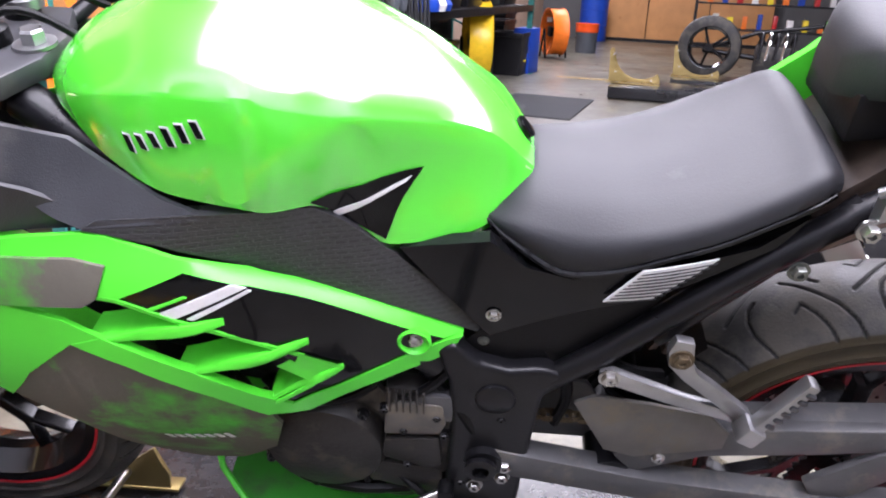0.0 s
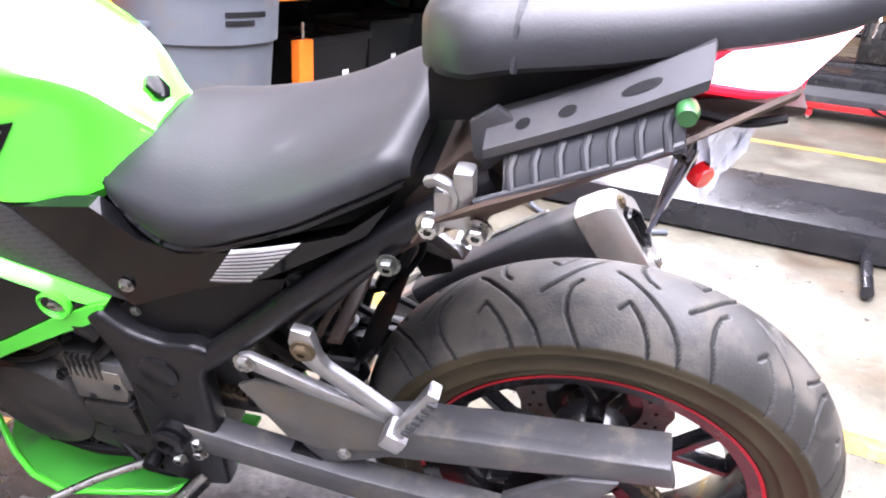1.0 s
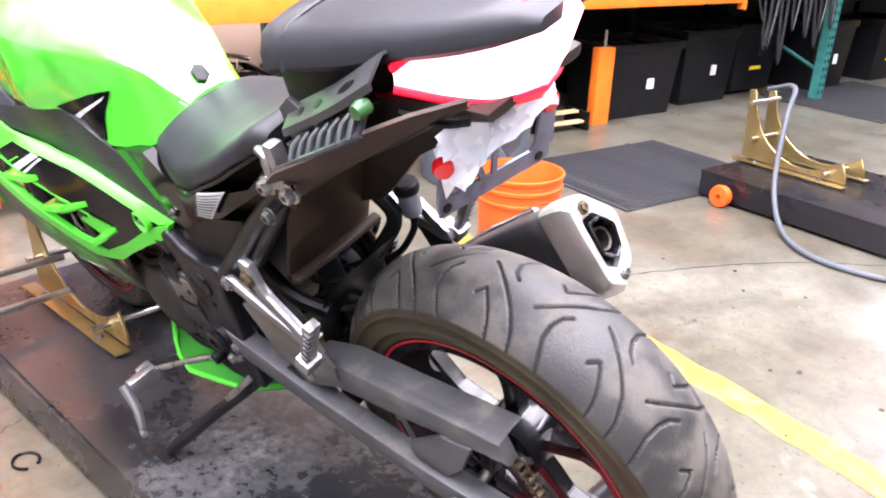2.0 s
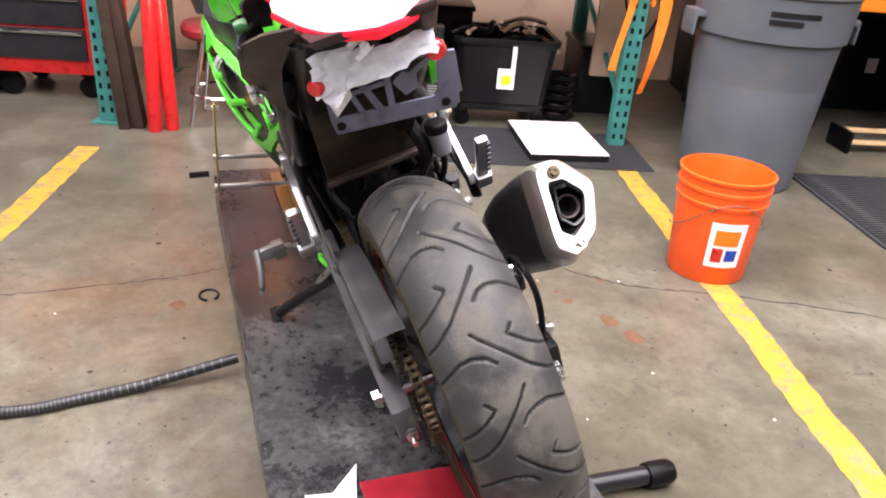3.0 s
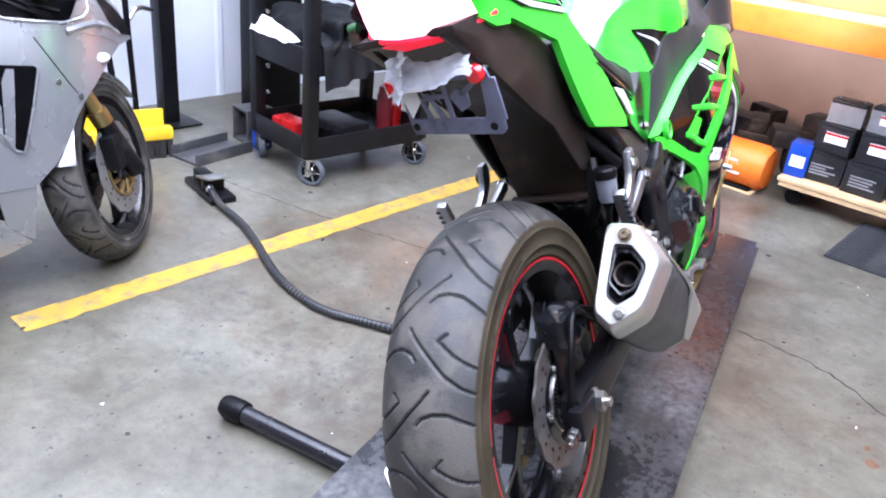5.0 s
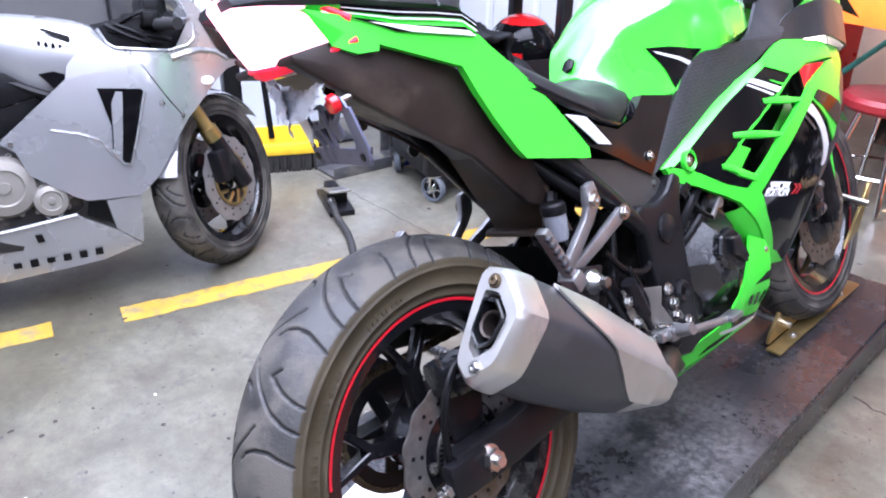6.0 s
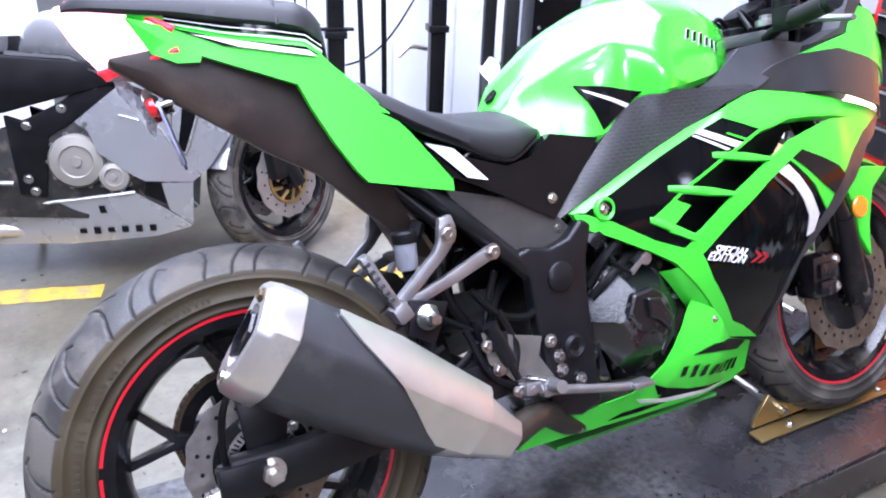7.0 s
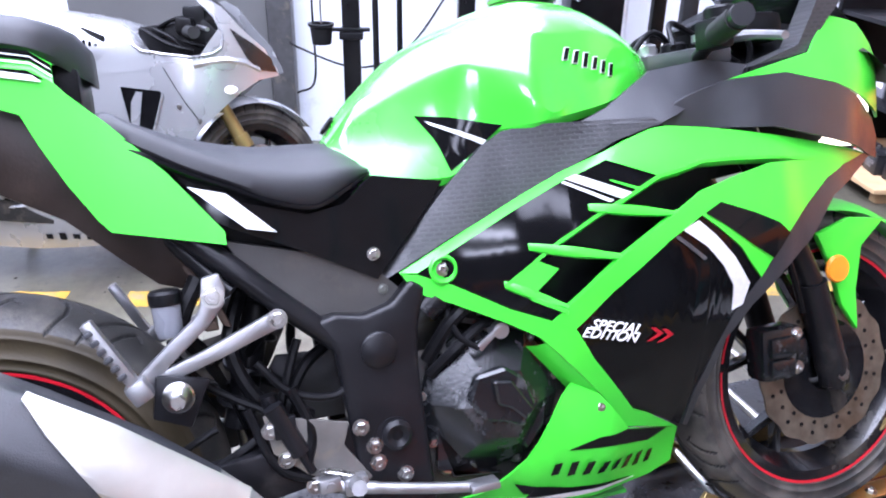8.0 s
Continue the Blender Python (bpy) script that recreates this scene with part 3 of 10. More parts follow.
def tank_side(x):
    """Points (y, z) up the tank's side: lower edge, knee crease, shoulder."""
    low, _, ridge = tank_span(x)
    foot = lerp_table(-x, (0.50, 0.53, 0.56, 0.60, 0.655, 0.708, 0.735, 0.786, 0.871, 0.95, 1.0, 1.03, 1.05), (0.050, 0.075, 0.092, 0.105, 0.119, 0.121, 0.138, 0.164, 0.162, 0.128, 0.092, 0.060, 0.025))
    edge = lerp_table(-x, (0.50, 0.53, 0.56, 0.60, 0.65, 0.685, 0.71, 0.75, 0.79, 0.86, 0.947, 1.0, 1.03, 1.05), (0.042, 0.060, 0.072, 0.086, 0.108, 0.124, 0.132, 0.147, 0.156, 0.152, 0.124, 0.088, 0.055, 0.022))
    f = lerp_table(-x, (0.50, 0.66, 0.69, 0.75, 0.81, 0.85, 1.05), (0.55, 0.60, 0.88, 0.50, 0.06, 0.30, 0.50))
    bulge = lerp_table(-x, (0.50, 0.60, 0.65, 0.69, 0.75, 0.81, 0.90, 1.05), (0.0, -0.006, -0.008, 0.001, 0.010, 0.004, 0.003, 0.0))
    return (foot, low), (foot + (edge - foot) * f + bulge, low + (ridge - low) * f), (edge, ridge)


def tank_y(x, z):
    rows = tank_side(x)
    return float(np.interp(z, [r[1] for r in rows], [r[0] for r in rows]))


# fuel tank
def tank_mesh():
    rows = []
    for k in range(57):
        x = -0.50 - 0.55 * k / 56
        top = tank_span(x)[1]
        (y0, z0), (y1, z1), (y2, z2) = tank_side(x)
        half = [(y0 * 0.92, z0 - 0.012), (y0, z0), (y0 + (y1 - y0) * 0.5, z0 + (z1 - z0) * 0.5), (y1, z1), (y1 + (y2 - y1) * 0.5, z1 + (z2 - z1) * 0.5), (y2, z2 - 0.003), (y2 - 0.002, z2 + 0.002)]
        for f, h in ((0.90, 0.22), (0.78, 0.45), (0.62, 0.68), (0.44, 0.85), (0.24, 0.96), (0.10, 0.993)):
            half.append((f * y2, z2 + (top - z2) * h))
        rows.append([(x, -y, z) for y, z in half] + [(x, 0, top)] + [(x, y, z) for y, z in reversed(half)])
    return loft(rows, caps=True)


tank = part("fuel_tank", tank_mesh(), GREEN, bike, "bright green painted fuel tank", angle=24)
part("tank_badge", prism([(-0.016, 0.0), (-0.009, 0.011), (0.009, 0.011), (0.016, 0.0), (0.009, -0.011), (-0.009, -0.011)], -0.003, 0.003, 0.001), BLACK_GLOSS, tank).matrix_local = Matrix.Translation((-0.511, 0.0, 0.812)) @ Matrix.Rotation(radians(50), 4, "Y") @ Matrix.Rotation(radians(90), 4, "X")
part("filler_cap", join(lathe([(0.052, 0.0), (0.056, 0.004), (0.054, 0.009), (0.03, 0.011), (0, 0.011)], 36), *[hexbolt((0.044 * math.cos(a), 0.044 * math.sin(a), 0.008), (0, 0, 1), 0.005, 0.005) for a in np.arange(7) * 2 * math.pi / 7]), STEEL, tank).matrix_local = Matrix.Translation((-0.845, 0, 0.979)) @ Matrix.Rotation(radians(-3), 4, "Y")
for side in (-1, 1):
    part("tank_decal", skin([(-0.620, 0.812), (-0.665, 0.806), (-0.735, 0.788), (-0.708, 0.762), (-0.660, 0.730), (-0.648, 0.765), (-0.634, 0.795)], tank_y, side, 0.002, 0.003, 0.02), BLACK_GLOSS, tank, "black triangular decal")
    part("tank_stripe", skin([(-0.632, 0.804), (-0.638, 0.798), (-0.709, 0.763), (-0.715, 0.769)], tank_y, side, 0.002, 0.0045, 0.02), WHITE_TAPE, tank)

# seat
SEAT_LOW = ((-0.553, -0.508, -0.460, -0.410, -0.350, -0.305, -0.250, -0.203), (0.742, 0.720, 0.701, 0.713, 0.741, 0.762, 0.793, 0.818))
SEAT_WIDE = ((-0.553, -0.53, -0.48, -0.40, -0.32, -0.25, -0.215, -0.195), (0.080, 0.102, 0.124, 0.139, 0.142, 0.136, 0.128, 0.116))


def rider_seat():
    rows = []
    for k in range(37):
        x = -0.553 + 0.358 * k / 36
        top = lerp_table(x, (-0.553, -0.525, -0.493, -0.402, -0.347, -0.287, -0.237, -0.205, -0.195), (0.750, 0.772, 0.787, 0.790, 0.799, 0.816, 0.836, 0.850, 0.843))
        edge = lerp_table(x, (-0.553, -0.51, -0.457, -0.386, -0.32, -0.25, -0.21, -0.195), (0.746, 0.752, 0.750, 0.763, 0.788, 0.826, 0.846, 0.838))
        low, wide = lerp_table(x, *SEAT_LOW), lerp_table(x, *SEAT_WIDE)
        row = [(0.95 * wide, low), (1.0 * wide, low + (edge - low) * 0.22), (0.985 * wide, low + (edge - low) * 0.62), (0.945 * wide, low + (edge - low) * 0.88), (0.885 * wide, edge)]
        row += [(f * wide, edge + (top - edge) * h) for f, h in ((0.76, 0.40), (0.58, 0.70), (0.36, 0.90), (0.16, 0.985))]
        rows.append([(x, -y, z) for y, z in row] + [(x, 0, top)] + [(x, y, z) for y, z in reversed(row)])
    return loft(rows, caps=True)


seat = part("rider_seat", rider_seat(), SEAT, bike, "black vinyl rider seat", angle=50)
part("seat_tub", prism([(-0.53, 0.650), (-0.53, 0.722), (-0.46, 0.698), (-0.40, 0.712), (-0.30, 0.760), (-0.20, 0.818), (-0.17, 0.800), (-0.28, 0.690), (-0.36, 0.640)], -0.092, 0.092, 0.004), BLACK, bike, "black plastic tub under the seat")
for side in (-1, 1):
    part("seat_lip", tube([(x, side * lerp_table(x, *SEAT_WIDE) * 0.965, lerp_table(x, *SEAT_LOW) - 0.001) for x in np.linspace(-0.548, -0.20, 26)], 0.0045, 6), BLACK_GLOSS, seat)


def pillion_seat():
    rows = []
    for k in range(25):
        x = -0.203 + 0.363 * k / 24
        top = lerp_table(x, (-0.203, -0.185, -0.14, -0.08, 0.0, 0.08, 0.13, 0.16), (0.935, 0.958, 0.972, 0.980, 0.988, 0.995, 0.998, 0.985))
        low = lerp_table(x, (-0.203, -0.158, -0.114, -0.042, 0.031, 0.095, 0.16), (0.888, 0.913, 0.926, 0.937, 0.951, 0.960, 0.972))
        wide = lerp_table(x, (-0.203, -0.19, -0.165, -0.143, -0.05, 0.05, 0.13, 0.16), (0.034, 0.062, 0.098, 0.116, 0.113, 0.098, 0.072, 0.045))
        row = [(f * wide, low + (top - low) * h) for f, h in ((0.93, 0.0), (1.0, 0.16), (0.985, 0.5), (0.90, 0.80), (0.80, 0.90), (0.5, 0.97), (0.2, 0.995))]
        rows.append([(x, -y, z) for y, z in row] + [(x, 0, top)] + [(x, y, z) for y, z in reversed(row)])
    return loft(rows, caps=True)


pillion = part("pillion_seat", pillion_seat(), SEAT, bike, "black vinyl passenger seat", angle=36)
part("seat_base", soften(loft([[(x, -w, low), (x, -w, top), (x, w, top), (x, w, low)] for x, w, low, top in ((-0.19, 0.070, 0.850, 0.905), (-0.10, 0.080, 0.870, 0.930), (0.0, 0.075, 0.900, 0.952), (0.04, 0.070, 0.920, 0.962))], closed=True, caps=True), 0.006), BLACK, pillion, "black plastic seat base")
part("seat_strap", tube([(-0.108, y, lerp_table(abs(y), (0, 0.06, 0.095, 0.106, 0.116), (0.979, 0.976, 0.970, 0.962, 0.932))) for y in np.linspace(-0.116, 0.116, 23)], 0.0032, 6), SEAT, pillion)


# wheels
def tyre_mesh(outer, half_width, bead, crown_r, period, fine, wall_material):
    """A tyre about the y axis with sunken tread grooves. Material 0 tread, 1 groove with its shade painted in, 2
    sidewall.
    """
    around = fine
    section, arc = [], []
    edge = outer - crown_r * (1 - math.sqrt(max(0.0, 1 - (half_width / crown_r) ** 2)))
    tread_n = fine // 13
    for k in range(tread_n + 1):
        y = -half_width + 2 * half_width * k / tread_n
        section.append((outer - crown_r + math.sqrt(max(0.0, crown_r ** 2 - y * y)), y))
    rights = [(edge - (edge - bead) * f, half_width * (1.0 + w)) for f, w in ((0.10, 0.012), (0.17, 0.018), (0.18, 0.030), (0.22, 0.031), (0.23, 0.020), (0.40, 0.018), (0.60, -0.010), (0.61, 0.004), (0.65, 0.0), (0.66, -0.022), (0.84, -0.09), (0.85, -0.075), (0.9, -0.10), (1.0, -0.2))]
    lefts = [(r, -y) for r, y in rights][::-1]
    prof = np.array(lefts + section + rights)
    n_prof = len(prof)
    length = 2 * math.pi * outer
    repeats = round(length / period)
    period = length / repeats
    strokes = []
    for s in (-1, 1):
        off = 0.0 if s < 0 else period * 0.5
        for line in ([(0.0, -0.020), (0.018, -0.008), (0.046, 0.014), (0.076, 0.038), (0.096, 0.060), (0.104, 0.076)], [(0.020, 0.026), (0.040, 0.046), (0.052, 0.062), (0.058, 0.076)], [(0.020, 0.026), (0.007, 0.036)], [(-0.048, 0.003), (-0.060, 0.012), (-0.067, 0.028), (-0.066, 0.046), (-0.056, 0.062), (-0.046, 0.076)]):
            strokes.append([(off - 0.8 * a, s * w * half_width / 0.075) for a, w in line])
    s_pos = np.arange(around) / around * length
    w_pos = np.array([y for _, y in prof])
    S, W = np.meshgrid(np.mod(s_pos, period), w_pos, indexing="ij")
    dist = np.full(S.shape, 9.0)
    for line in strokes:
        for (a0, w0), (a1, w1) in zip(line, line[1:]):
            for shift in (-2 * period, -period, 0.0, period, 2 * period):
                da, dw = a1 - a0, w1 - w0
                t = np.clip(((S - a0 - shift) * da + (W - w0) * dw) / (da * da + dw * dw), 0, 1)
                dist = np.minimum(dist, np.hypot(S - a0 - shift - t * da, W - w0 - t * dw))
    on_tread = np.zeros(n_prof)
    on_tread[len(lefts):len(lefts) + len(section)] = 1.0
    sunk = np.clip((0.0024 - dist) / 0.0011, 0, 1) * on_tread[None, :] * 0.004
    ang = np.arange(around) / around * 2 * math.pi
    radius = prof[None, :, 0] - sunk
    verts = np.stack([radius * np.cos(ang)[:, None], np.repeat(prof[None, :, 1], around, 0), radius * np.sin(ang)[:, None]], -1).reshape(-1, 3)
    i, j = np.meshgrid(np.arange(around), np.arange(n_prof - 1), indexing="ij")
    i2 = (i + 1) % around
    quads = np.stack([i * n_prof + j, i2 * n_prof + j, i2 * n_prof + j + 1, i * n_prof + j + 1], -1).reshape(-1, 4)
    me = bpy.data.meshes.new("tyre")
    me.from_pydata(verts.tolist(), [], quads.tolist())
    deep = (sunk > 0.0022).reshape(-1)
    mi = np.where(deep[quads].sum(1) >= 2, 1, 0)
    wall_j = (j < len(lefts)) | (j >= len(lefts) + len(section) - 1)
    mi = np.where(wall_j.reshape(-1), 2, mi)
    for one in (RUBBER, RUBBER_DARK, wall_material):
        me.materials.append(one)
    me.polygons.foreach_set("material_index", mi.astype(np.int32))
    me.shade_smooth()
    me.update()
    return me


def wheel_parts(parent, centre, outer, half_width, rim_r, spokes, fine, crown, tape=True, wall=None):
    wheel = new("wheel")
    wheel.parent = parent
    wheel.location = centre
    tyre = new("tyre", tyre_mesh(outer, half_width, rim_r, crown, 0.165, fine, wall or RUBBER))
    tyre.parent = wheel
    tyre["label"] = "worn black rubber tyre with dusty brown sidewalls" if wall else "black rubber tyre"
    hw = half_width * 0.82
    rim = part("rim", lathe([(rim_r + 0.008, -hw), (rim_r + 0.002, -hw + 0.004), (rim_r - 0.014, -hw + 0.006), (rim_r - 0.02, -hw + 0.02), (rim_r - 0.03, -hw * 0.4), (rim_r - 0.03, hw * 0.4), (rim_r - 0.02, hw - 0.02), (rim_r - 0.014, hw - 0.006), (rim_r + 0.002, hw - 0.004), (rim_r + 0.008, hw), (rim_r + 0.004, hw + 0.003), (rim_r - 0.018, hw - 0.001), (rim_r - 0.030, hw - 0.022), (rim_r - 0.042, 0.01), (rim_r - 0.042, -0.01), (rim_r - 0.030, -hw + 0.022), (rim_r - 0.018, -hw + 0.001), (rim_r + 0.004, -hw - 0.003)], 96, SIDE, close=True), RIM, wheel, "black cast wheel rim")
    for s in (-1, 1) if tape else ():
        arcs = [loft([[(r * math.cos(a), s * y, r * math.sin(a)) for a in np.linspace(a0, a0 + 3.05, 60)] for r, y in ((rim_r + 0.0035, hw + 0.0045), (rim_r - 0.0015, hw + 0.0035))]) for a0 in (0.2, 3.36)]
        part("rim_stripe", join(*arcs), RED_STRIPE, wheel, "thin red rim tape")
    for k in range(spokes):
        a = 2 * math.pi * k / spokes + 0.3
        turn = Matrix.Rotation(-a, 4, "Y")
        for fork in (-1, 1):
            # each spoke splits in two towards the rim
            bm = loft([[(0.05, -0.014, -0.012), (0.05, 0.014, -0.012), (0.05, 0.014, 0.012), (0.05, -0.014, 0.012)],
                       [(rim_r * 0.52, -0.012, fork * 0.004 - 0.008), (rim_r * 0.52, 0.012, fork * 0.004 - 0.008), (rim_r * 0.52, 0.012, fork * 0.004 + 0.008), (rim_r * 0.52, -0.012, fork * 0.004 + 0.008)],
                       [(rim_r - 0.035, -0.012, fork * 0.045 - 0.007), (rim_r - 0.035, 0.012, fork * 0.045 - 0.007), (rim_r - 0.035, 0.012, fork * 0.045 + 0.007), (rim_r - 0.035, -0.012, fork * 0.045 + 0.007)]], closed=True, caps=True)
            bmesh.ops.transform(bm, matrix=turn, verts=bm.verts)
            part("spoke", soften(bm, 0.002, 1), RIM, wheel)
    part("hub", lathe([(0, -0.05), (0.03, -0.05), (0.052, -0.04), (0.056, 0.0), (0.052, 0.04), (0.03, 0.05), (0, 0.05)], 32, SIDE), RIM, wheel)
    return wheel


def raised_marks(wheel, a0, a1, count, r, y, seed):
    """Small raised bars on a sidewall in the place of its moulded writing."""
    random.seed(seed)
    first = part("moulded_mark", box(r, y, 0, 0.011, 0.0024, 0.0042, 0), SIDEWALL, wheel)
    first.rotation_euler = (0, -a0, 0)
    for k in range(1, count):
        one = new("moulded_mark", first.data)
        one.parent = wheel
        one.rotation_euler = (0, -(a0 + (a1 - a0) * (k + random.uniform(-0.2, 0.2)) / (count - 1)), 0)


rear_wheel = wheel_parts(bike, (0, 0, 0.312), 0.316, 0.072, 0.219, 5, 1000, 0.092, wall=SIDEWALL)
wheel_parts(bike, (-1.373, 0, 0.297), 0.294, 0.056, 0.219, 5, 640, 0.072)
raised_marks(rear_wheel, 0.10, 0.42, 9, 0.252, 0.0722, 5)
raised_marks(rear_wheel, 0.50, 0.86, 10, 0.252, 0.0722, 6)
raised_marks(rear_wheel, 1.15, 1.42, 8, 0.252, 0.0722, 7)

# fairing, both sides
TEXTURED = mat("textured_black_panel", (0.016, 0.0165, 0.018), 0.34, spec=0.5, vary=0.2, dirt=(0.05, 0.048, 0.045), dirt_amount=0.3)
DUSTY = mat("dusty_grey_plastic", (0.030, 0.029, 0.027), 0.44, spec=0.4, vary=0.2, dirt=(0.06, 0.052, 0.042), dirt_amount=0.45, bump=0.15)
RAIL_GREY = mat("grey_rail_paint", (0.042, 0.042, 0.046), 0.4, metal=0.3, vary=0.2, dirt=(0.06, 0.055, 0.05), dirt_amount=0.4)
TRAY = mat("grey_tray_plastic", (0.016, 0.017, 0.020), 0.38, spec=0.3, vary=0.2, dirt=(0.04, 0.037, 0.034), dirt_amount=0.35)
OLD_BOLT = mat("dull_bolt", (0.15, 0.16, 0.145), 0.38, metal=0.9, vary=0.3, scale=60)


def add_lozenges(m):
    n, l = m.node_tree.nodes, m.node_tree.links
    tc, mp, br, bp = n.new("ShaderNodeTexCoord"), n.new("ShaderNodeMapping"), n.new("ShaderNodeTexBrick"), n.new("ShaderNodeBump")
    mp.inputs["Rotation"].default_value = (radians(90), 0, 0)
    br.inputs["Scale"].default_value, br.inputs["Mortar Size"].default_value = 36.0, 0.06
    br.inputs["Color1"].default_value, br.inputs["Color2"].default_value = (0.013, 0.0135, 0.015, 1), (0.020, 0.0205, 0.022, 1)
    # Lighter joints put the embossed edges' highlights into the colour.
    br.inputs["Mortar"].default_value = (0.026, 0.026, 0.028, 1)
    bp.inputs["Strength"].default_value, bp.inputs["Distance"].default_value = 1.0, 0.006
    l.new(tc.outputs["Object"], mp.inputs["Vector"])
    l.new(mp.outputs["Vector"], br.inputs["Vector"])
    l.new(br.outputs["Fac"], bp.inputs["Height"])
    l.new(br.outputs["Color"], n["Principled BSDF"].inputs["Base Color"])
    l.new(bp.outputs["Normal"], n["Principled BSDF"].inputs["Normal"])


add_lozenges(TEXTURED)


def strokes(words_at, surface, side, count, length, height, slant, lift, material, parent, name, seed, grow=0.0):
    """Plain slanted bars in the place of a maker's lettering."""
    random.seed(seed)
    (x0, z0), (x1, z1) = words_at
    made = []
    for k in range(count):
        f = (k + 0.5) / count
        x, z = x0 + (x1 - x0) * f, z0 + (z1 - z0) * f
        h = height * random.uniform(0.7, 1.15) + grow
        w = length / count * 0.24 + grow
        made.append(skin([(x - w + slant, z + h), (x + w + slant, z + h), (x + w - slant, z - h), (x - w - slant, z - h)], surface, side, 0.001, lift, 0.02))
    for bm in made:
        part(name, bm, material, parent)


BAND_TOP = ((0.570, 0.644, 0.726, 0.806, 0.899, 0.947), (0.594, 0.632, 0.673, 0.713, 0.749, 0.764))


def band_y(x, z):
    """The fairing with its upper edge rolled inwards behind the knee."""
    near = z - lerp_table(-x, *BAND_TOP) + 0.020
    roll = max(0.0, min(1.0, near / 0.020)) ** 2 * lerp_table(-x, (0.57, 0.70, 0.80, 0.88), (0.010, 0.020, 0.022, 0.0))
    return fairing_y(x, z) - roll


VENT_EDGE = ((-1.247, 0.696), (-1.139, 0.707), (-1.075, 0.711), (-1.014, 0.712), (-0.979, 0.704), (-0.939, 0.697), (-0.881, 0.669), (-0.846, 0.654), (-0.784, 0.618), (-0.753, 0.594), (-0.711, 0.563), (-0.748, 0.542), (-0.795, 0.518))
BLADES = (((-0.831, 0.662), (-0.985, 0.636)), ((-0.747, 0.614), (-0.899, 0.582)), ((-0.711, 0.563), (-0.802, 0.520)))


def vent_blade(tip, root, side):
    """A flat wedge from its free tip to the band, reaching into the vent."""
    rows = []
    for f in np.linspace(0, 1, 11):
        x, z = tip[0] + (root[0] - tip[0]) * f, tip[1] + (root[1] - tip[1]) * f
        y = fairing_y(x, z) + 0.009 * math.sin(math.pi * min(1.0, f * 1.6)) * (1 - f) + 0.003
        h = 0.0035 + 0.0045 * math.sin(math.pi * min(1.0, f + 0.15))
        deep = 0.008 + 0.040 * min(1.0, f * 1.4)
        rows.append([(x, side * (y - 0.002), z + h), (x, side * y, z + 0.4 * h), (x, side * y, z - 0.6 * h), (x, side * (y - 0.004), z - h), (x, side * (y - deep), z - 0.6 * h), (x, side * (y - deep), z + 0.9 * h)])
    return loft(rows, closed=True, caps=True)


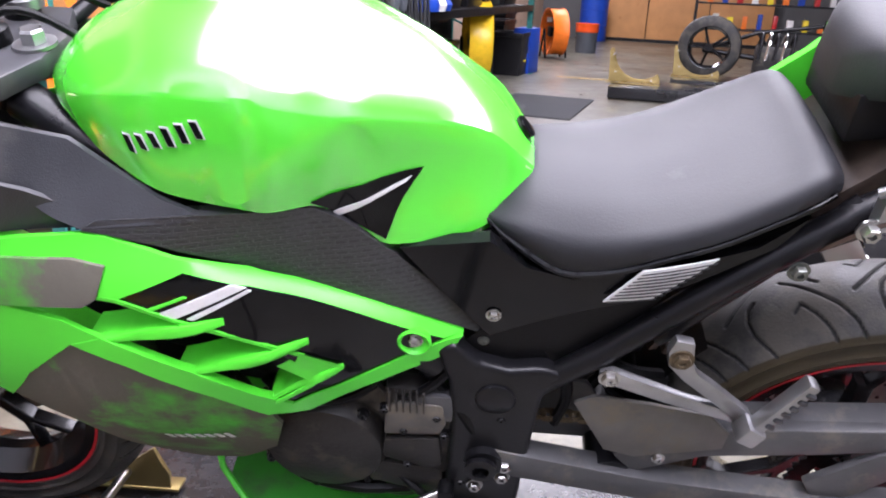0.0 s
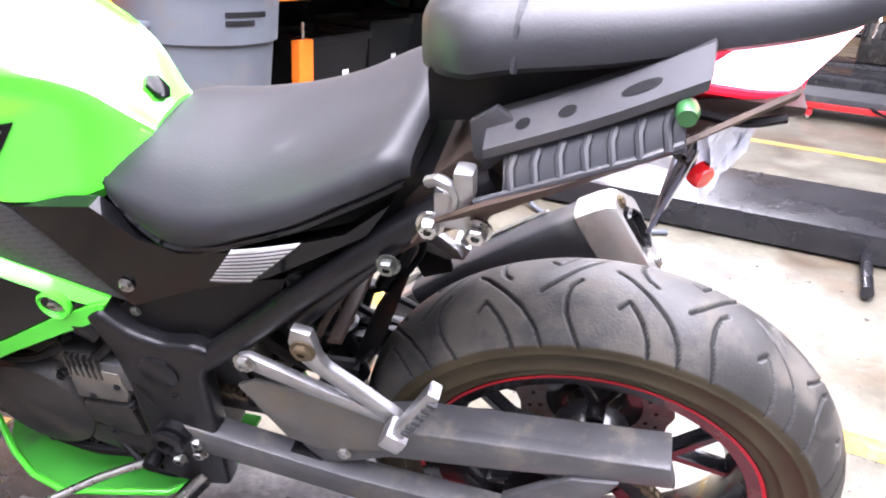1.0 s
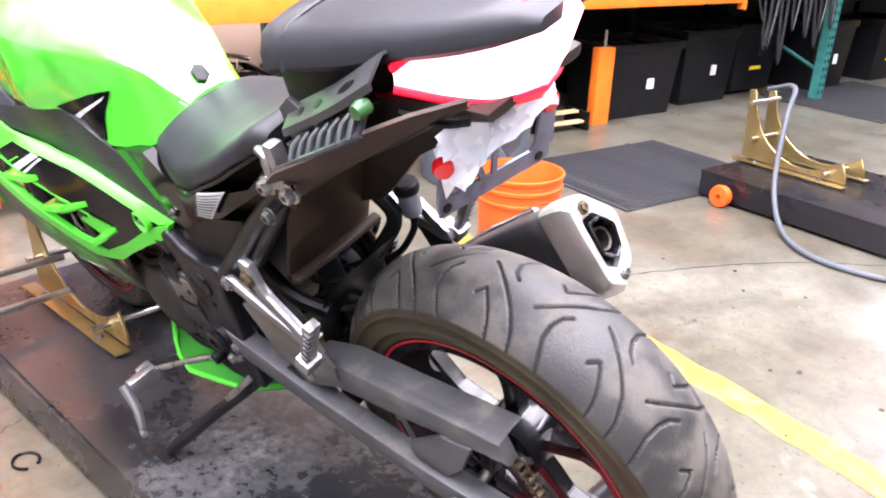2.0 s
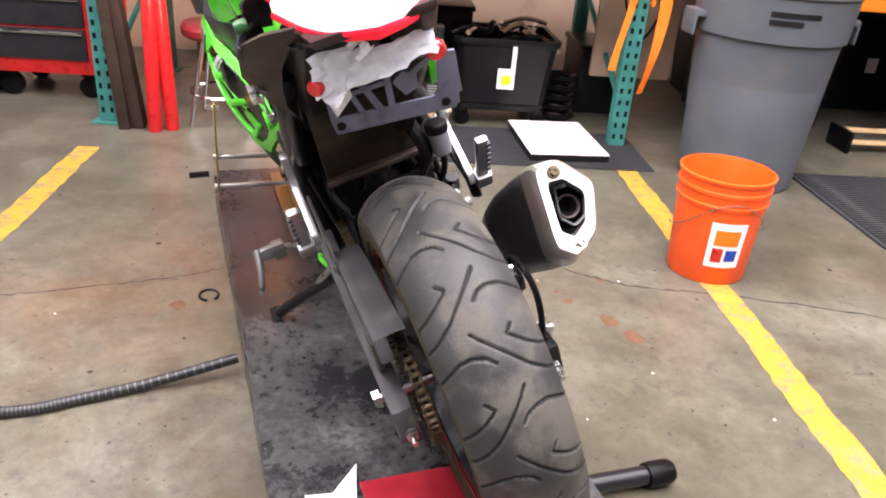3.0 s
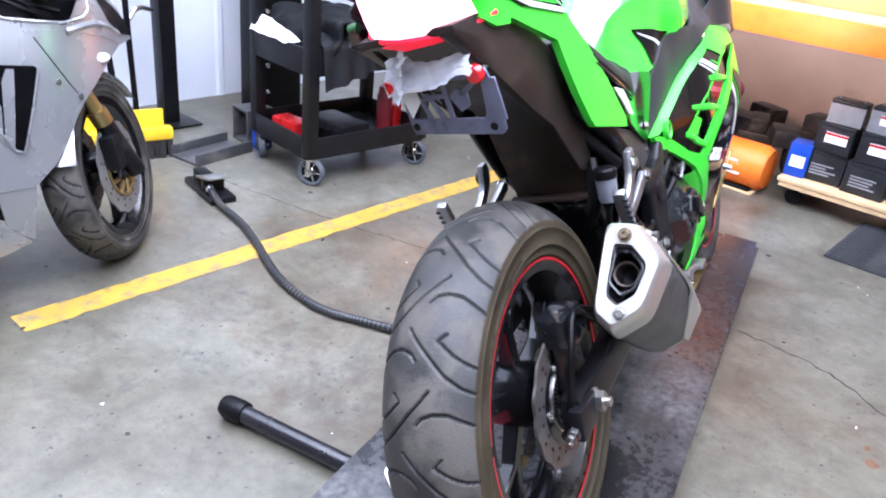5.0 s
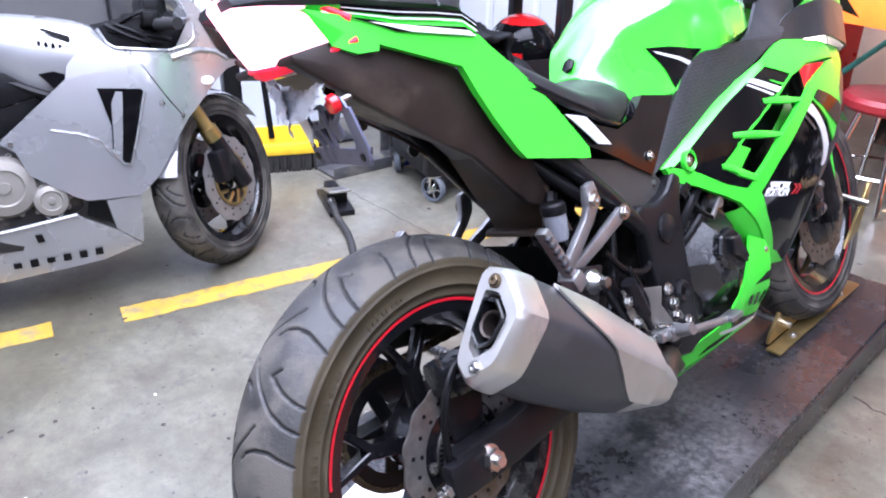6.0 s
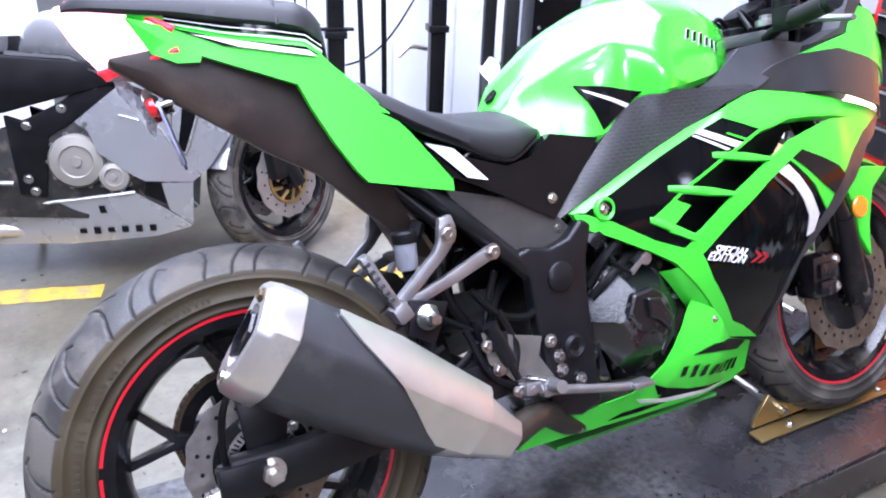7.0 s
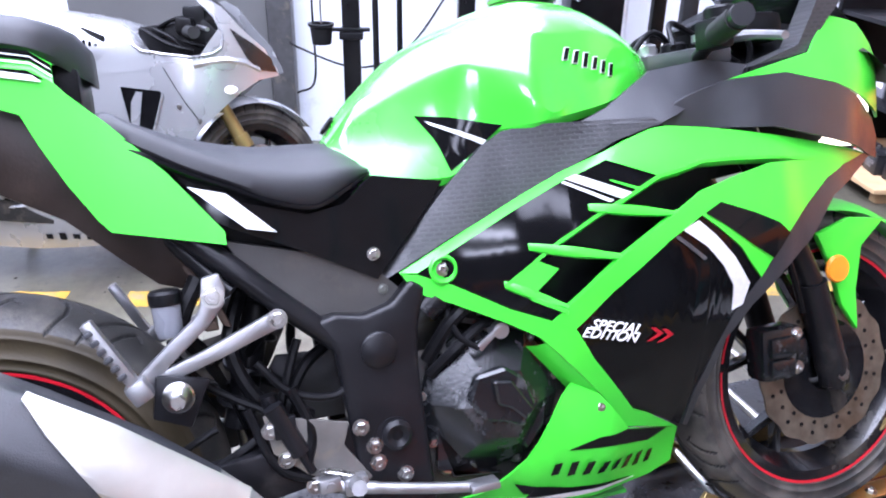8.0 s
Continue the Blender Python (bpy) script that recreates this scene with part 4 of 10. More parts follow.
for side in (1, -1):
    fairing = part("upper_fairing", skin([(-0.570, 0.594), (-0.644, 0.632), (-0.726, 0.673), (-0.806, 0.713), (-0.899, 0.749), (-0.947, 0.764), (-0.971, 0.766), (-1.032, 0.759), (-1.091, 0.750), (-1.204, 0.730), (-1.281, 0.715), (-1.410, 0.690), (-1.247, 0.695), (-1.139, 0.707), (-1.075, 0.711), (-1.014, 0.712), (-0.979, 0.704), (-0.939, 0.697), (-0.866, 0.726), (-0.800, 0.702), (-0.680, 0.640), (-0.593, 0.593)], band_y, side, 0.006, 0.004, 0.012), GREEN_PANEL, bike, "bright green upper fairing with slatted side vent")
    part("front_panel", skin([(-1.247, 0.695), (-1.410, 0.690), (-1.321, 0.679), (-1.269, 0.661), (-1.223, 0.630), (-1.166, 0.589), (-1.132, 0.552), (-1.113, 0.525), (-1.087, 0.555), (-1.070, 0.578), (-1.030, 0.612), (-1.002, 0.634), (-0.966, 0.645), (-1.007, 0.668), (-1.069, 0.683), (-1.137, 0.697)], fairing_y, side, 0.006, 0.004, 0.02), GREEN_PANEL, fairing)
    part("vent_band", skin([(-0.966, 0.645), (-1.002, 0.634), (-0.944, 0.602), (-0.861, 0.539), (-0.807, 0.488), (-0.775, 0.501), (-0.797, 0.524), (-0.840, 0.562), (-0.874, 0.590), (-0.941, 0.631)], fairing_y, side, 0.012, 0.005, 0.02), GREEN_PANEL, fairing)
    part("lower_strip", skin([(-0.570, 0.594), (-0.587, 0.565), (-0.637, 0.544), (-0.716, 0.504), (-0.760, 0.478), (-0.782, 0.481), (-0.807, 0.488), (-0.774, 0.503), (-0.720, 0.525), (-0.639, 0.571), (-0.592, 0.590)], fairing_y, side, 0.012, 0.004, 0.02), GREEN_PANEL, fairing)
    part("side_panel", skin([(-0.592, 0.592), (-0.680, 0.640), (-0.800, 0.702), (-0.866, 0.726), (-0.939, 0.697), (-0.881, 0.669), (-0.846, 0.654), (-0.784, 0.618), (-0.753, 0.594), (-0.711, 0.563), (-0.748, 0.542), (-0.795, 0.518), (-0.775, 0.502), (-0.720, 0.524), (-0.639, 0.570)], fairing_y, side, 0.005, 0.001, 0.02), BLACK_GLOSS, fairing, "glossy black side panel")
    part("silver_stripe", skin([(-0.803, 0.705), (-0.819, 0.710), (-0.897, 0.677), (-0.883, 0.669)], fairing_y, side, 0.002, 0.003), WHITE_TAPE, fairing)
    part("silver_stripe", skin([(-0.798, 0.700), (-0.802, 0.702), (-0.869, 0.669), (-0.862, 0.667)], fairing_y, side, 0.002, 0.003), WHITE_TAPE, fairing)
    part("green_sliver", skin([(-0.865, 0.697), (-0.869, 0.698), (-0.909, 0.683), (-0.904, 0.681)], fairing_y, side, 0.002, 0.003), GREEN_PANEL, fairing)
    # the vent's return edge, folded inwards
    folded = []
    for x, z in VENT_EDGE:
        y = fairing_y(x, z)
        folded.append([(x, side * (y + 0.0045), z + 0.001), (x - 0.001, side * (y + 0.0045), z - 0.004), (x - 0.006, side * (y - 0.010), z - 0.009), (x - 0.010, side * (y - 0.022), z - 0.012)])
    bm = loft(folded)
    bmesh.ops.solidify(bm, geom=bm.faces[:], thickness=0.0025)
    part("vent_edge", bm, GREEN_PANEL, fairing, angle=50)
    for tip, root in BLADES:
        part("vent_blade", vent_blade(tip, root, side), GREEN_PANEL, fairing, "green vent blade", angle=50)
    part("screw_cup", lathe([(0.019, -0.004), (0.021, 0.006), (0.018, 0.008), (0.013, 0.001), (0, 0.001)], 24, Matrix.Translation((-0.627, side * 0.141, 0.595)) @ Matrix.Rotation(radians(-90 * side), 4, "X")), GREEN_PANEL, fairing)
    part("screw", hexbolt((-0.627, side * 0.142, 0.595), (0, side, 0), 0.0075, 0.006), BOLT, fairing)
    # Black sheet added behind the slats so the vent openings read dark.
    part("vent_dark_backing", skin([(-0.72, 0.56), (-0.75, 0.61), (-0.83, 0.66), (-0.94, 0.69), (-1.10, 0.70), (-1.03, 0.64), (-0.90, 0.56), (-0.79, 0.49)], fairing_y, side, 0.004, -0.06), BLACK, fairing)
    # textured trim between tank and fairing
    part("frame_trim", skin([(-0.542, 0.591), (-0.571, 0.620), (-0.647, 0.705), (-0.702, 0.759), (-0.734, 0.779), (-0.765, 0.785), (-0.821, 0.784), (-0.951, 0.780), (-0.968, 0.770), (-0.940, 0.765), (-0.890, 0.751), (-0.818, 0.716), (-0.736, 0.676), (-0.648, 0.636), (-0.575, 0.599), (-0.553, 0.588)], trim_y, side, 0.02, 0.0, 0.02), TEXTURED, bike, "textured black knee trim")
    part("cowl_side", skin([(-0.835, 0.778), (-0.892, 0.800), (-0.981, 0.850), (-1.083, 0.862), (-1.16, 0.850), (-1.124, 0.822), (-1.05, 0.800), (-0.968, 0.772)], lambda x, z: trim_y(x, z) - lerp_table(z, (0.78, 0.86), (0.0, 0.045)), side, 0.006, 0.0), GREY_PLASTIC, bike, "dusty dark grey cowl panel")
    part("upper_panel", skin([(-0.965, 0.782), (-1.022, 0.808), (-1.084, 0.826), (-1.174, 0.830), (-1.283, 0.808), (-1.456, 0.752), (-1.485, 0.715), (-1.484, 0.675), (-1.377, 0.698), (-1.153, 0.750), (-0.983, 0.762)], upper_y, side, 0.006, 0.0), GREY_PLASTIC, bike, "matt dark grey upper cowl panel")
    nose = part("nose_panel", skin([(-1.084, 0.826), (-1.25, 0.860), (-1.297, 0.918), (-1.387, 0.907), (-1.50, 0.84), (-1.53, 0.77), (-1.475, 0.748), (-1.295, 0.810), (-1.192, 0.831)], lambda x, z: lerp_table(-x, (1.1, 1.3, 1.45, 1.53), (0.19, 0.18, 0.11, 0.03)) * lerp_table(z, (0.82, 0.92), (1.0, 0.86)), side, 0.005, 0.002), GREEN_PANEL, bike, "green nose panel")
    part("dash_cowl", skin([(-1.149, 0.845), (-1.237, 0.873), (-1.262, 0.915), (-1.284, 0.955), (-1.33, 0.945), (-1.300, 0.915), (-1.255, 0.862)], lambda x, z: 0.165, side, 0.04, 0.0), TEXTURED, bike)
    part("side_cover", skin([(-0.215, 0.79), (-0.26, 0.752), (-0.35, 0.722), (-0.45, 0.692), (-0.50, 0.70), (-0.545, 0.735), (-0.645, 0.718), (-0.60, 0.66), (-0.538, 0.591), (-0.435, 0.646), (-0.35, 0.685), (-0.24, 0.752)], lambda x, z: lerp_table(-x, (0.2, 0.35, 0.5, 0.62), (0.118, 0.134, 0.122, 0.12)), side, 0.02, 0.0), BLACK_GLOSS, bike, "glossy black side cover below the seat")
    part("cover_screw", hexbolt((-0.535, side * 0.123, 0.627), (0, side, 0), 0.007, 0.006), BOLT, bike)
    part("reflective_strip", skin([(-0.302, 0.744), (-0.348, 0.731), (-0.407, 0.674), (-0.368, 0.683)] if side > 0 else [(-0.302, 0.744), (-0.378, 0.722), (-0.414, 0.672), (-0.364, 0.684)], lambda x, z: lerp_table(-x, (0.2, 0.35, 0.5, 0.62), (0.118, 0.134, 0.122, 0.12)), side, 0.003, 0.0085), WHITE_TAPE, bike, "silver reflective strip")
    part("frame_cover", skin([(-0.34, 0.668), (-0.525, 0.618), (-0.577, 0.564), (-0.557, 0.53), (-0.484, 0.526), (-0.376, 0.600)], lambda x, z: 0.115, side, 0.03, 0.0), DUSTY if side > 0 else BLACK, bike, "dusty grey frame cover" if side > 0 else "black frame cover")
    for bx, bz in ((-0.545, 0.575), (-0.49, 0.540)):
        part("cover_bolt", hexbolt((bx, side * 0.115, bz), (0, side, 0), 0.0055, 0.004), OLD_BOLT, bike)

def cover_y(x, z):
    return lerp_table(-x, (0.2, 0.35, 0.5, 0.62), (0.118, 0.134, 0.122, 0.12))


for k in range(9):
    f, g = (k + 0.25) / 9, (k + 0.55) / 9
    a, b, c, d = (Vector(q) for q in ((-0.302, 0.744), (-0.378, 0.722), (-0.414, 0.672), (-0.364, 0.684)))
    part("strip_rib", skin([tuple(a.lerp(d, f)), tuple(b.lerp(c, f)), tuple(b.lerp(c, g)), tuple(a.lerp(d, g))], cover_y, -1, 0.001, 0.0125), GREY_PLASTIC, bike)

right_black = part("lower_fairing", skin([(-0.807, 0.487), (-0.861, 0.538), (-0.944, 0.601), (-1.002, 0.633), (-1.030, 0.612), (-1.070, 0.577), (-1.093, 0.550), (-1.117, 0.522), (-1.072, 0.471), (-1.044, 0.412), (-1.028, 0.343), (-1.026, 0.273), (-0.952, 0.316), (-0.921, 0.331), (-0.839, 0.435)], fairing_y, 1, 0.006, 0.001, 0.02), BLACK_GLOSS, bike, "glossy black lower fairing")
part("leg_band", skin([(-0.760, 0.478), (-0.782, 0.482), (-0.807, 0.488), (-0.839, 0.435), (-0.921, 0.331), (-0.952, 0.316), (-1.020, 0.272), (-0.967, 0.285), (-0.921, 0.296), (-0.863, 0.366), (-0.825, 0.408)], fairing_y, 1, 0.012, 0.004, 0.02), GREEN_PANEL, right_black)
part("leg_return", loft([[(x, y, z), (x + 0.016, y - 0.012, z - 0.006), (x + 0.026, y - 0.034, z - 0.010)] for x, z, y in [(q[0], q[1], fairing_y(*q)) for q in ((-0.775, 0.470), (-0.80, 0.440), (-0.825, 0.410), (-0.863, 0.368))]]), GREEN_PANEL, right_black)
part("silver_arc", skin([(-0.967, 0.617), (-0.997, 0.626), (-1.024, 0.602), (-1.060, 0.564), (-1.092, 0.519), (-1.083, 0.486), (-1.064, 0.479), (-1.062, 0.519), (-1.040, 0.553), (-1.009, 0.587)], fairing_y, 1, 0.002, 0.003, 0.02), WHITE_TAPE, right_black, "silver reflective arc")
part("grey_arc", skin([(-0.956, 0.606), (-0.961, 0.609), (-1.009, 0.570), (-1.005, 0.566)], fairing_y, 1, 0.002, 0.003, 0.02), SWING, right_black)
part("black_decal", skin([(-1.008, 0.636), (-1.036, 0.649), (-1.094, 0.628), (-1.142, 0.607), (-1.165, 0.588), (-1.133, 0.553), (-1.091, 0.579), (-1.045, 0.612)], fairing_y, 1, 0.002, 0.006, 0.02), BLACK_GLOSS, right_black)
part("fairing_edge", skin([(-1.444, 0.700), (-1.410, 0.690), (-1.321, 0.679), (-1.269, 0.661), (-1.223, 0.630), (-1.166, 0.589), (-1.113, 0.523), (-1.071, 0.477), (-1.046, 0.413), (-1.032, 0.342), (-1.033, 0.272), (-1.043, 0.267), (-1.046, 0.339), (-1.064, 0.430), (-1.103, 0.480), (-1.163, 0.528), (-1.225, 0.566), (-1.287, 0.632), (-1.362, 0.658), (-1.478, 0.693)], fairing_y, 1, 0.022, 0.002, 0.02), GREY_PLASTIC, right_black, "dark grey fairing edge")


def on_fairing(x, z, lift):
    return Vector((x, fairing_y(x, z) + lift, z))


def lettering_pose(p0, p1, lift):
    a, b = on_fairing(*p0, lift), on_fairing(*p1, lift)
    along = (b - a).normalized()
    up = Vector((0, 0.28, 1.0))
    out = along.cross(up).normalized()
    up = out.cross(along).normalized()
    return Matrix((( along.x, up.x, out.x, a.x), (along.y, up.y, out.y, a.y), (along.z, up.z, out.z, a.z), (0, 0, 0, 1)))


text_part("SPECIAL", lettering_pose((-0.826, 0.4865), (-0.925, 0.4615), 0.006), 0.0225, WHITE, right_black, shear=0.25, label="white lettering")
text_part("EDITION", lettering_pose((-0.814, 0.4755), (-0.913, 0.4505), 0.006), 0.0225, WHITE, right_black, shear=0.25, label="white lettering")
for k in range(2):
    x = -0.922 - 0.018 * k
    part("red_chevron", skin([(x, 0.474 - 0.0045 * k), (x - 0.012, 0.462 - 0.0045 * k), (x + 0.004, 0.452 - 0.0045 * k), (x - 0.004, 0.452 - 0.0045 * k), (x - 0.022, 0.462 - 0.0045 * k), (x - 0.008, 0.473 - 0.0045 * k)], fairing_y, 1, 0.001, 0.005, 0.02), RED_STRIPE, right_black)

# scraped lower panel on the left
left_low = part("lower_fairing", skin([(-1.16, 0.575), (-1.10, 0.620), (-1.030, 0.612), (-1.002, 0.632), (-0.944, 0.600), (-0.861, 0.537), (-0.807, 0.486), (-0.800, 0.447), (-0.825, 0.36), (-0.90, 0.27), (-0.96, 0.262), (-1.02, 0.35), (-1.063, 0.46), (-1.12, 0.53)], fairing_y, -1, 0.006, 0.0), GREEN_SCRAPED, bike, "scraped and scuffed lower fairing")
strokes(((-0.955, 0.425), (-0.865, 0.425)), fairing_y, -1, 7, 0.09, 0.007, -0.003, 0.003, WHITE_TAPE, left_low, "rubbed_lettering", 4)
part("scuffed_front", skin([(-1.35, 0.70), (-1.15, 0.735), (-0.98, 0.742), (-0.945, 0.735), (-0.958, 0.70), (-0.975, 0.689), (-1.10, 0.683), (-1.28, 0.655)], fairing_y, -1, 0.004, 0.008), GREEN_SCRAPED, bike, "scuffed grey edge of the green fairing")

# maker's marks as plain shapes
for side, seed in ((1, 11), (-1, 12)):
    strokes(((-0.826, 0.882), (-0.918, 0.852)), tank_y, side, 6, 0.085, 0.009, -0.003, 0.002, WHITE_TAPE, tank, "mark_outline", seed, 0.0012)
    strokes(((-0.826, 0.882), (-0.918, 0.852)), tank_y, side, 6, 0.085, 0.009, -0.003, 0.0035, BLACK_GLOSS, tank, "mark", seed)

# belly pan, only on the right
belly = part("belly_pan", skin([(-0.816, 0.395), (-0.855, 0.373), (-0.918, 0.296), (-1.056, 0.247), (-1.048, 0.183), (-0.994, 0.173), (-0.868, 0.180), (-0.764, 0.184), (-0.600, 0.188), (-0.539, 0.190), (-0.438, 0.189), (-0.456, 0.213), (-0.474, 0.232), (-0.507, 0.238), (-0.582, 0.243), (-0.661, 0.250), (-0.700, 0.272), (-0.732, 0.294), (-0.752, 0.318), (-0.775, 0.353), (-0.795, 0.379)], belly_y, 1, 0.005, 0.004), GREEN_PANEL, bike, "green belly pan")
part("slit", skin([(-0.800, 0.293), (-0.853, 0.303), (-0.915, 0.296), (-1.020, 0.259), (-0.972, 0.255), (-0.875, 0.283)], belly_y, 1, 0.002, 0.006), BLACK, belly)
part("black_flash", skin([(-0.709, 0.256), (-0.747, 0.238), (-0.813, 0.216), (-0.864, 0.206), (-0.943, 0.190), (-0.830, 0.202), (-0.735, 0.214), (-0.772, 0.217), (-0.731, 0.226)], belly_y, 1, 0.002, 0.006), BLACK_GLOSS, belly)
part("black_flash", skin([(-0.763, 0.199), (-0.706, 0.208), (-0.654, 0.207), (-0.626, 0.198), (-0.699, 0.196)], belly_y, 1, 0.002, 0.006), BLACK_GLOSS, belly)
part("silver_line", skin([(-0.954, 0.186), (-0.830, 0.202), (-0.759, 0.210), (-0.677, 0.231), (-0.692, 0.219), (-0.763, 0.200), (-0.835, 0.192)], belly_y, 1, 0.002, 0.007), WHITE_TAPE, belly)
strokes(((-0.764, 0.269), (-0.995, 0.216)), belly_y, 1, 8, 0.21, 0.012, -0.003, 0.007, BLACK_GLOSS, belly, "mark", 21)
part("screw", hexbolt((-0.857, 0.150, 0.352), (0, 1, 0.3), 0.006, 0.005), BOLT, belly)
part("screw", hexbolt((-0.564, 0.094, 0.198), (0, 1, -0.3), 0.006, 0.005), BOLT, belly)
# Added black filler; stands for the dark inside behind the leg band.
part("dark_filler", prism([(-0.80, 0.30), (-0.80, 0.46), (-0.90, 0.56), (-0.99, 0.56), (-0.99, 0.33)], 0.02, 0.05, 0.004), BLACK, bike)
part("belly_floor", slab_xy([(-0.95, 0.05), (-0.95, -0.05), (-0.93, -0.085), (-0.90, -0.11), (-0.85, -0.135), (-0.785, -0.150), (-0.72, -0.138), (-0.62, -0.118), (-0.54, -0.06), (-0.54, 0.05)], 0.150, 0.156), GREEN_DULL, belly, "green inside of the belly pan")
part("belly_rim", tube([(-0.96, -0.05, 0.24), (-0.95, -0.07, 0.20), (-0.90, -0.111, 0.162), (-0.85, -0.136, 0.155), (-0.785, -0.151, 0.155), (-0.72, -0.139, 0.157), (-0.62, -0.119, 0.160), (-0.54, -0.06, 0.162)], 0.0055, 8), GREEN_PANEL, belly)

# tail
def tail_y(x, z):
    return float(np.interp(x, (-0.37, -0.22, 0.0, 0.09), (0.146, 0.132, 0.105, 0.082)))


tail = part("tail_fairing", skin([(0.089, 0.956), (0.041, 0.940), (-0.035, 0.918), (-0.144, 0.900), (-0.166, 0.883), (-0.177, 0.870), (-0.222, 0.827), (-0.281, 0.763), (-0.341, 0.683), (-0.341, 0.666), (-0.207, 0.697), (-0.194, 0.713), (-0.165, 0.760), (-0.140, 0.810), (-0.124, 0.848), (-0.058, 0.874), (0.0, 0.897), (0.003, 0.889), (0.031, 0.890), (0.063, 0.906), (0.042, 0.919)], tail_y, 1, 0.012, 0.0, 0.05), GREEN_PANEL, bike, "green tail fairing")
TAIL_TOP = ((0.085, 0.952, 0.958), (0.041, 0.938, 0.953), (-0.035, 0.916, 0.940), (-0.10, 0.906, 0.931), (-0.144, 0.898, 0.922), (-0.166, 0.881, 0.905))
part("tail_top", loft([[(x, tail_y(x, 0) - 0.002, z), (x, tail_y(x, 0) - 0.008, z + 0.3 * (hi - z)), (x, tail_y(x, 0) * 0.75 + 0.024, hi), (x, 0.078, hi + 0.004)] for x, z, hi in TAIL_TOP]), GREEN_PANEL, tail)
for f0, f1, material in ((0.36, 0.88, BLACK_GLOSS), (0.16, 0.28, WHITE_TAPE), (0.55, 0.62, WHITE_TAPE)):
    strip = []
    for x, z, hi in TAIL_TOP[1:]:
        foot, head = Vector((x, tail_y(x, 0) - 0.0055, z + 0.15 * (hi - z))), Vector((x, tail_y(x, 0) * 0.75 + 0.0255, hi + 0.001))
        strip.append([foot.lerp(head, f0) + Vector((0, 0.0025 if f0 > 0.5 else 0.0015, 0.0015)), foot.lerp(head, f1) + Vector((0, 0.0025 if f0 > 0.5 else 0.0015, 0.0015))])
    part("tail_decal", loft(strip), material, tail)
part("black_decal", skin([(0.035, 0.937), (-0.03, 0.918), (-0.140, 0.899), (-0.158, 0.887), (-0.03, 0.908)], tail_y, 1, 0.002, 0.003), BLACK_GLOSS, tail)
part("silver_line", skin([(0.01, 0.926), (-0.145, 0.893), (-0.155, 0.884), (-0.05, 0.905)], tail_y, 1, 0.002, 0.0045), WHITE_TAPE, tail)


def undertail():
    rows = []
    for x, top, low, left, w, wl in ((0.115, 0.905, 0.894, 0.894, 0.075, 0.07), (0.06, 0.912, 0.852, 0.888, 0.085, 0.078), (0.0, 0.908, 0.812, 0.853, 0.092, 0.08), (-0.076, 0.88, 0.758, 0.813, 0.095, 0.082), (-0.15, 0.84, 0.715, 0.773, 0.095, 0.082), (-0.21, 0.78, 0.655, 0.74, 0.092, 0.08), (-0.25, 0.74, 0.618, 0.70, 0.09, 0.078), (-0.30, 0.71, 0.60, 0.66, 0.088, 0.075)):
        rows.append([(x, -w, top), (x, w, top), (x, w, top * 0.45 + low * 0.55), (x, wl, low), (x, wl - 0.015, low), (x, wl - 0.022, max(left, low)), (x, -wl, left), (x, -w, top * 0.45 + left * 0.55)])
    return loft(rows, closed=True, caps=True)


part("undertail", soften(undertail(), 0.004), BROWN_BLACK, bike, "dusty dark brown-black undertail")
flank = [[(x, y0, z0), (x + 0.5 * (x1 - x), (y0 + y1) / 2 - 0.004, (z0 + z1) / 2), (x1, y1, z1)] for x, y0, z0, x1, y1, z1 in ((-0.170, -0.150, 0.800, -0.215, -0.100, 0.715), (-0.130, -0.158, 0.829, -0.180, -0.112, 0.752), (-0.06, -0.155, 0.862, -0.094, -0.112, 0.806), (0.02, -0.148, 0.903, -0.02, -0.108, 0.850), (0.065, -0.120, 0.917, 0.046, -0.096, 0.887), (0.105, -0.085, 0.922, 0.10, -0.080, 0.912))]
bm = loft(flank)
bmesh.ops.solidify(bm, geom=bm.faces[:], thickness=0.004)
part("undertail_flank", bm, FENDER_GLOW, bike)
part("rear_fender", soften(loft([[(x, -0.086, z), (x, 0.084, z), (x - 0.012, 0.084, z - 0.004), (x - 0.012, -0.086, z - 0.004)] for x, z in ((-0.225, 0.745), (-0.25, 0.70), (-0.285, 0.63), (-0.315, 0.575), (-0.325, 0.55))], closed=True, caps=True), 0.003), FENDER_GLOW, bike, "rear mudguard panel, browned by painted tail-light glow")
part("fender_lip", soften(loft([[(-0.315, y, 0.560), (-0.300, y, 0.556), (-0.300, y, 0.546), (-0.320, y, 0.546)] for y in (-0.09, 0.0, 0.088)], closed=True, caps=True), 0.002, 1), FENDER_GLOW, bike)
# exposed tail frame on the left
def rail_point(x, f, out=0.0):
    z = lerp_table(x, (-0.143, -0.043, 0.045), (0.862, 0.908, 0.956))
    return (x, -0.130 + 0.022 * f - 0.7 * out, z + 0.018 * f + 0.7 * out)


def rail_hole(x, long, tall):
    ring = [(x + long * math.cos(t), 0.48 + tall * math.sin(t)) for t in np.linspace(0, 2 * math.pi, 20, endpoint=False)]
    return loft([[rail_point(px, f, 0.0006) for px, f in ring], [rail_point(px, f, -0.002) for px, f in ring]], closed=True, caps=True)


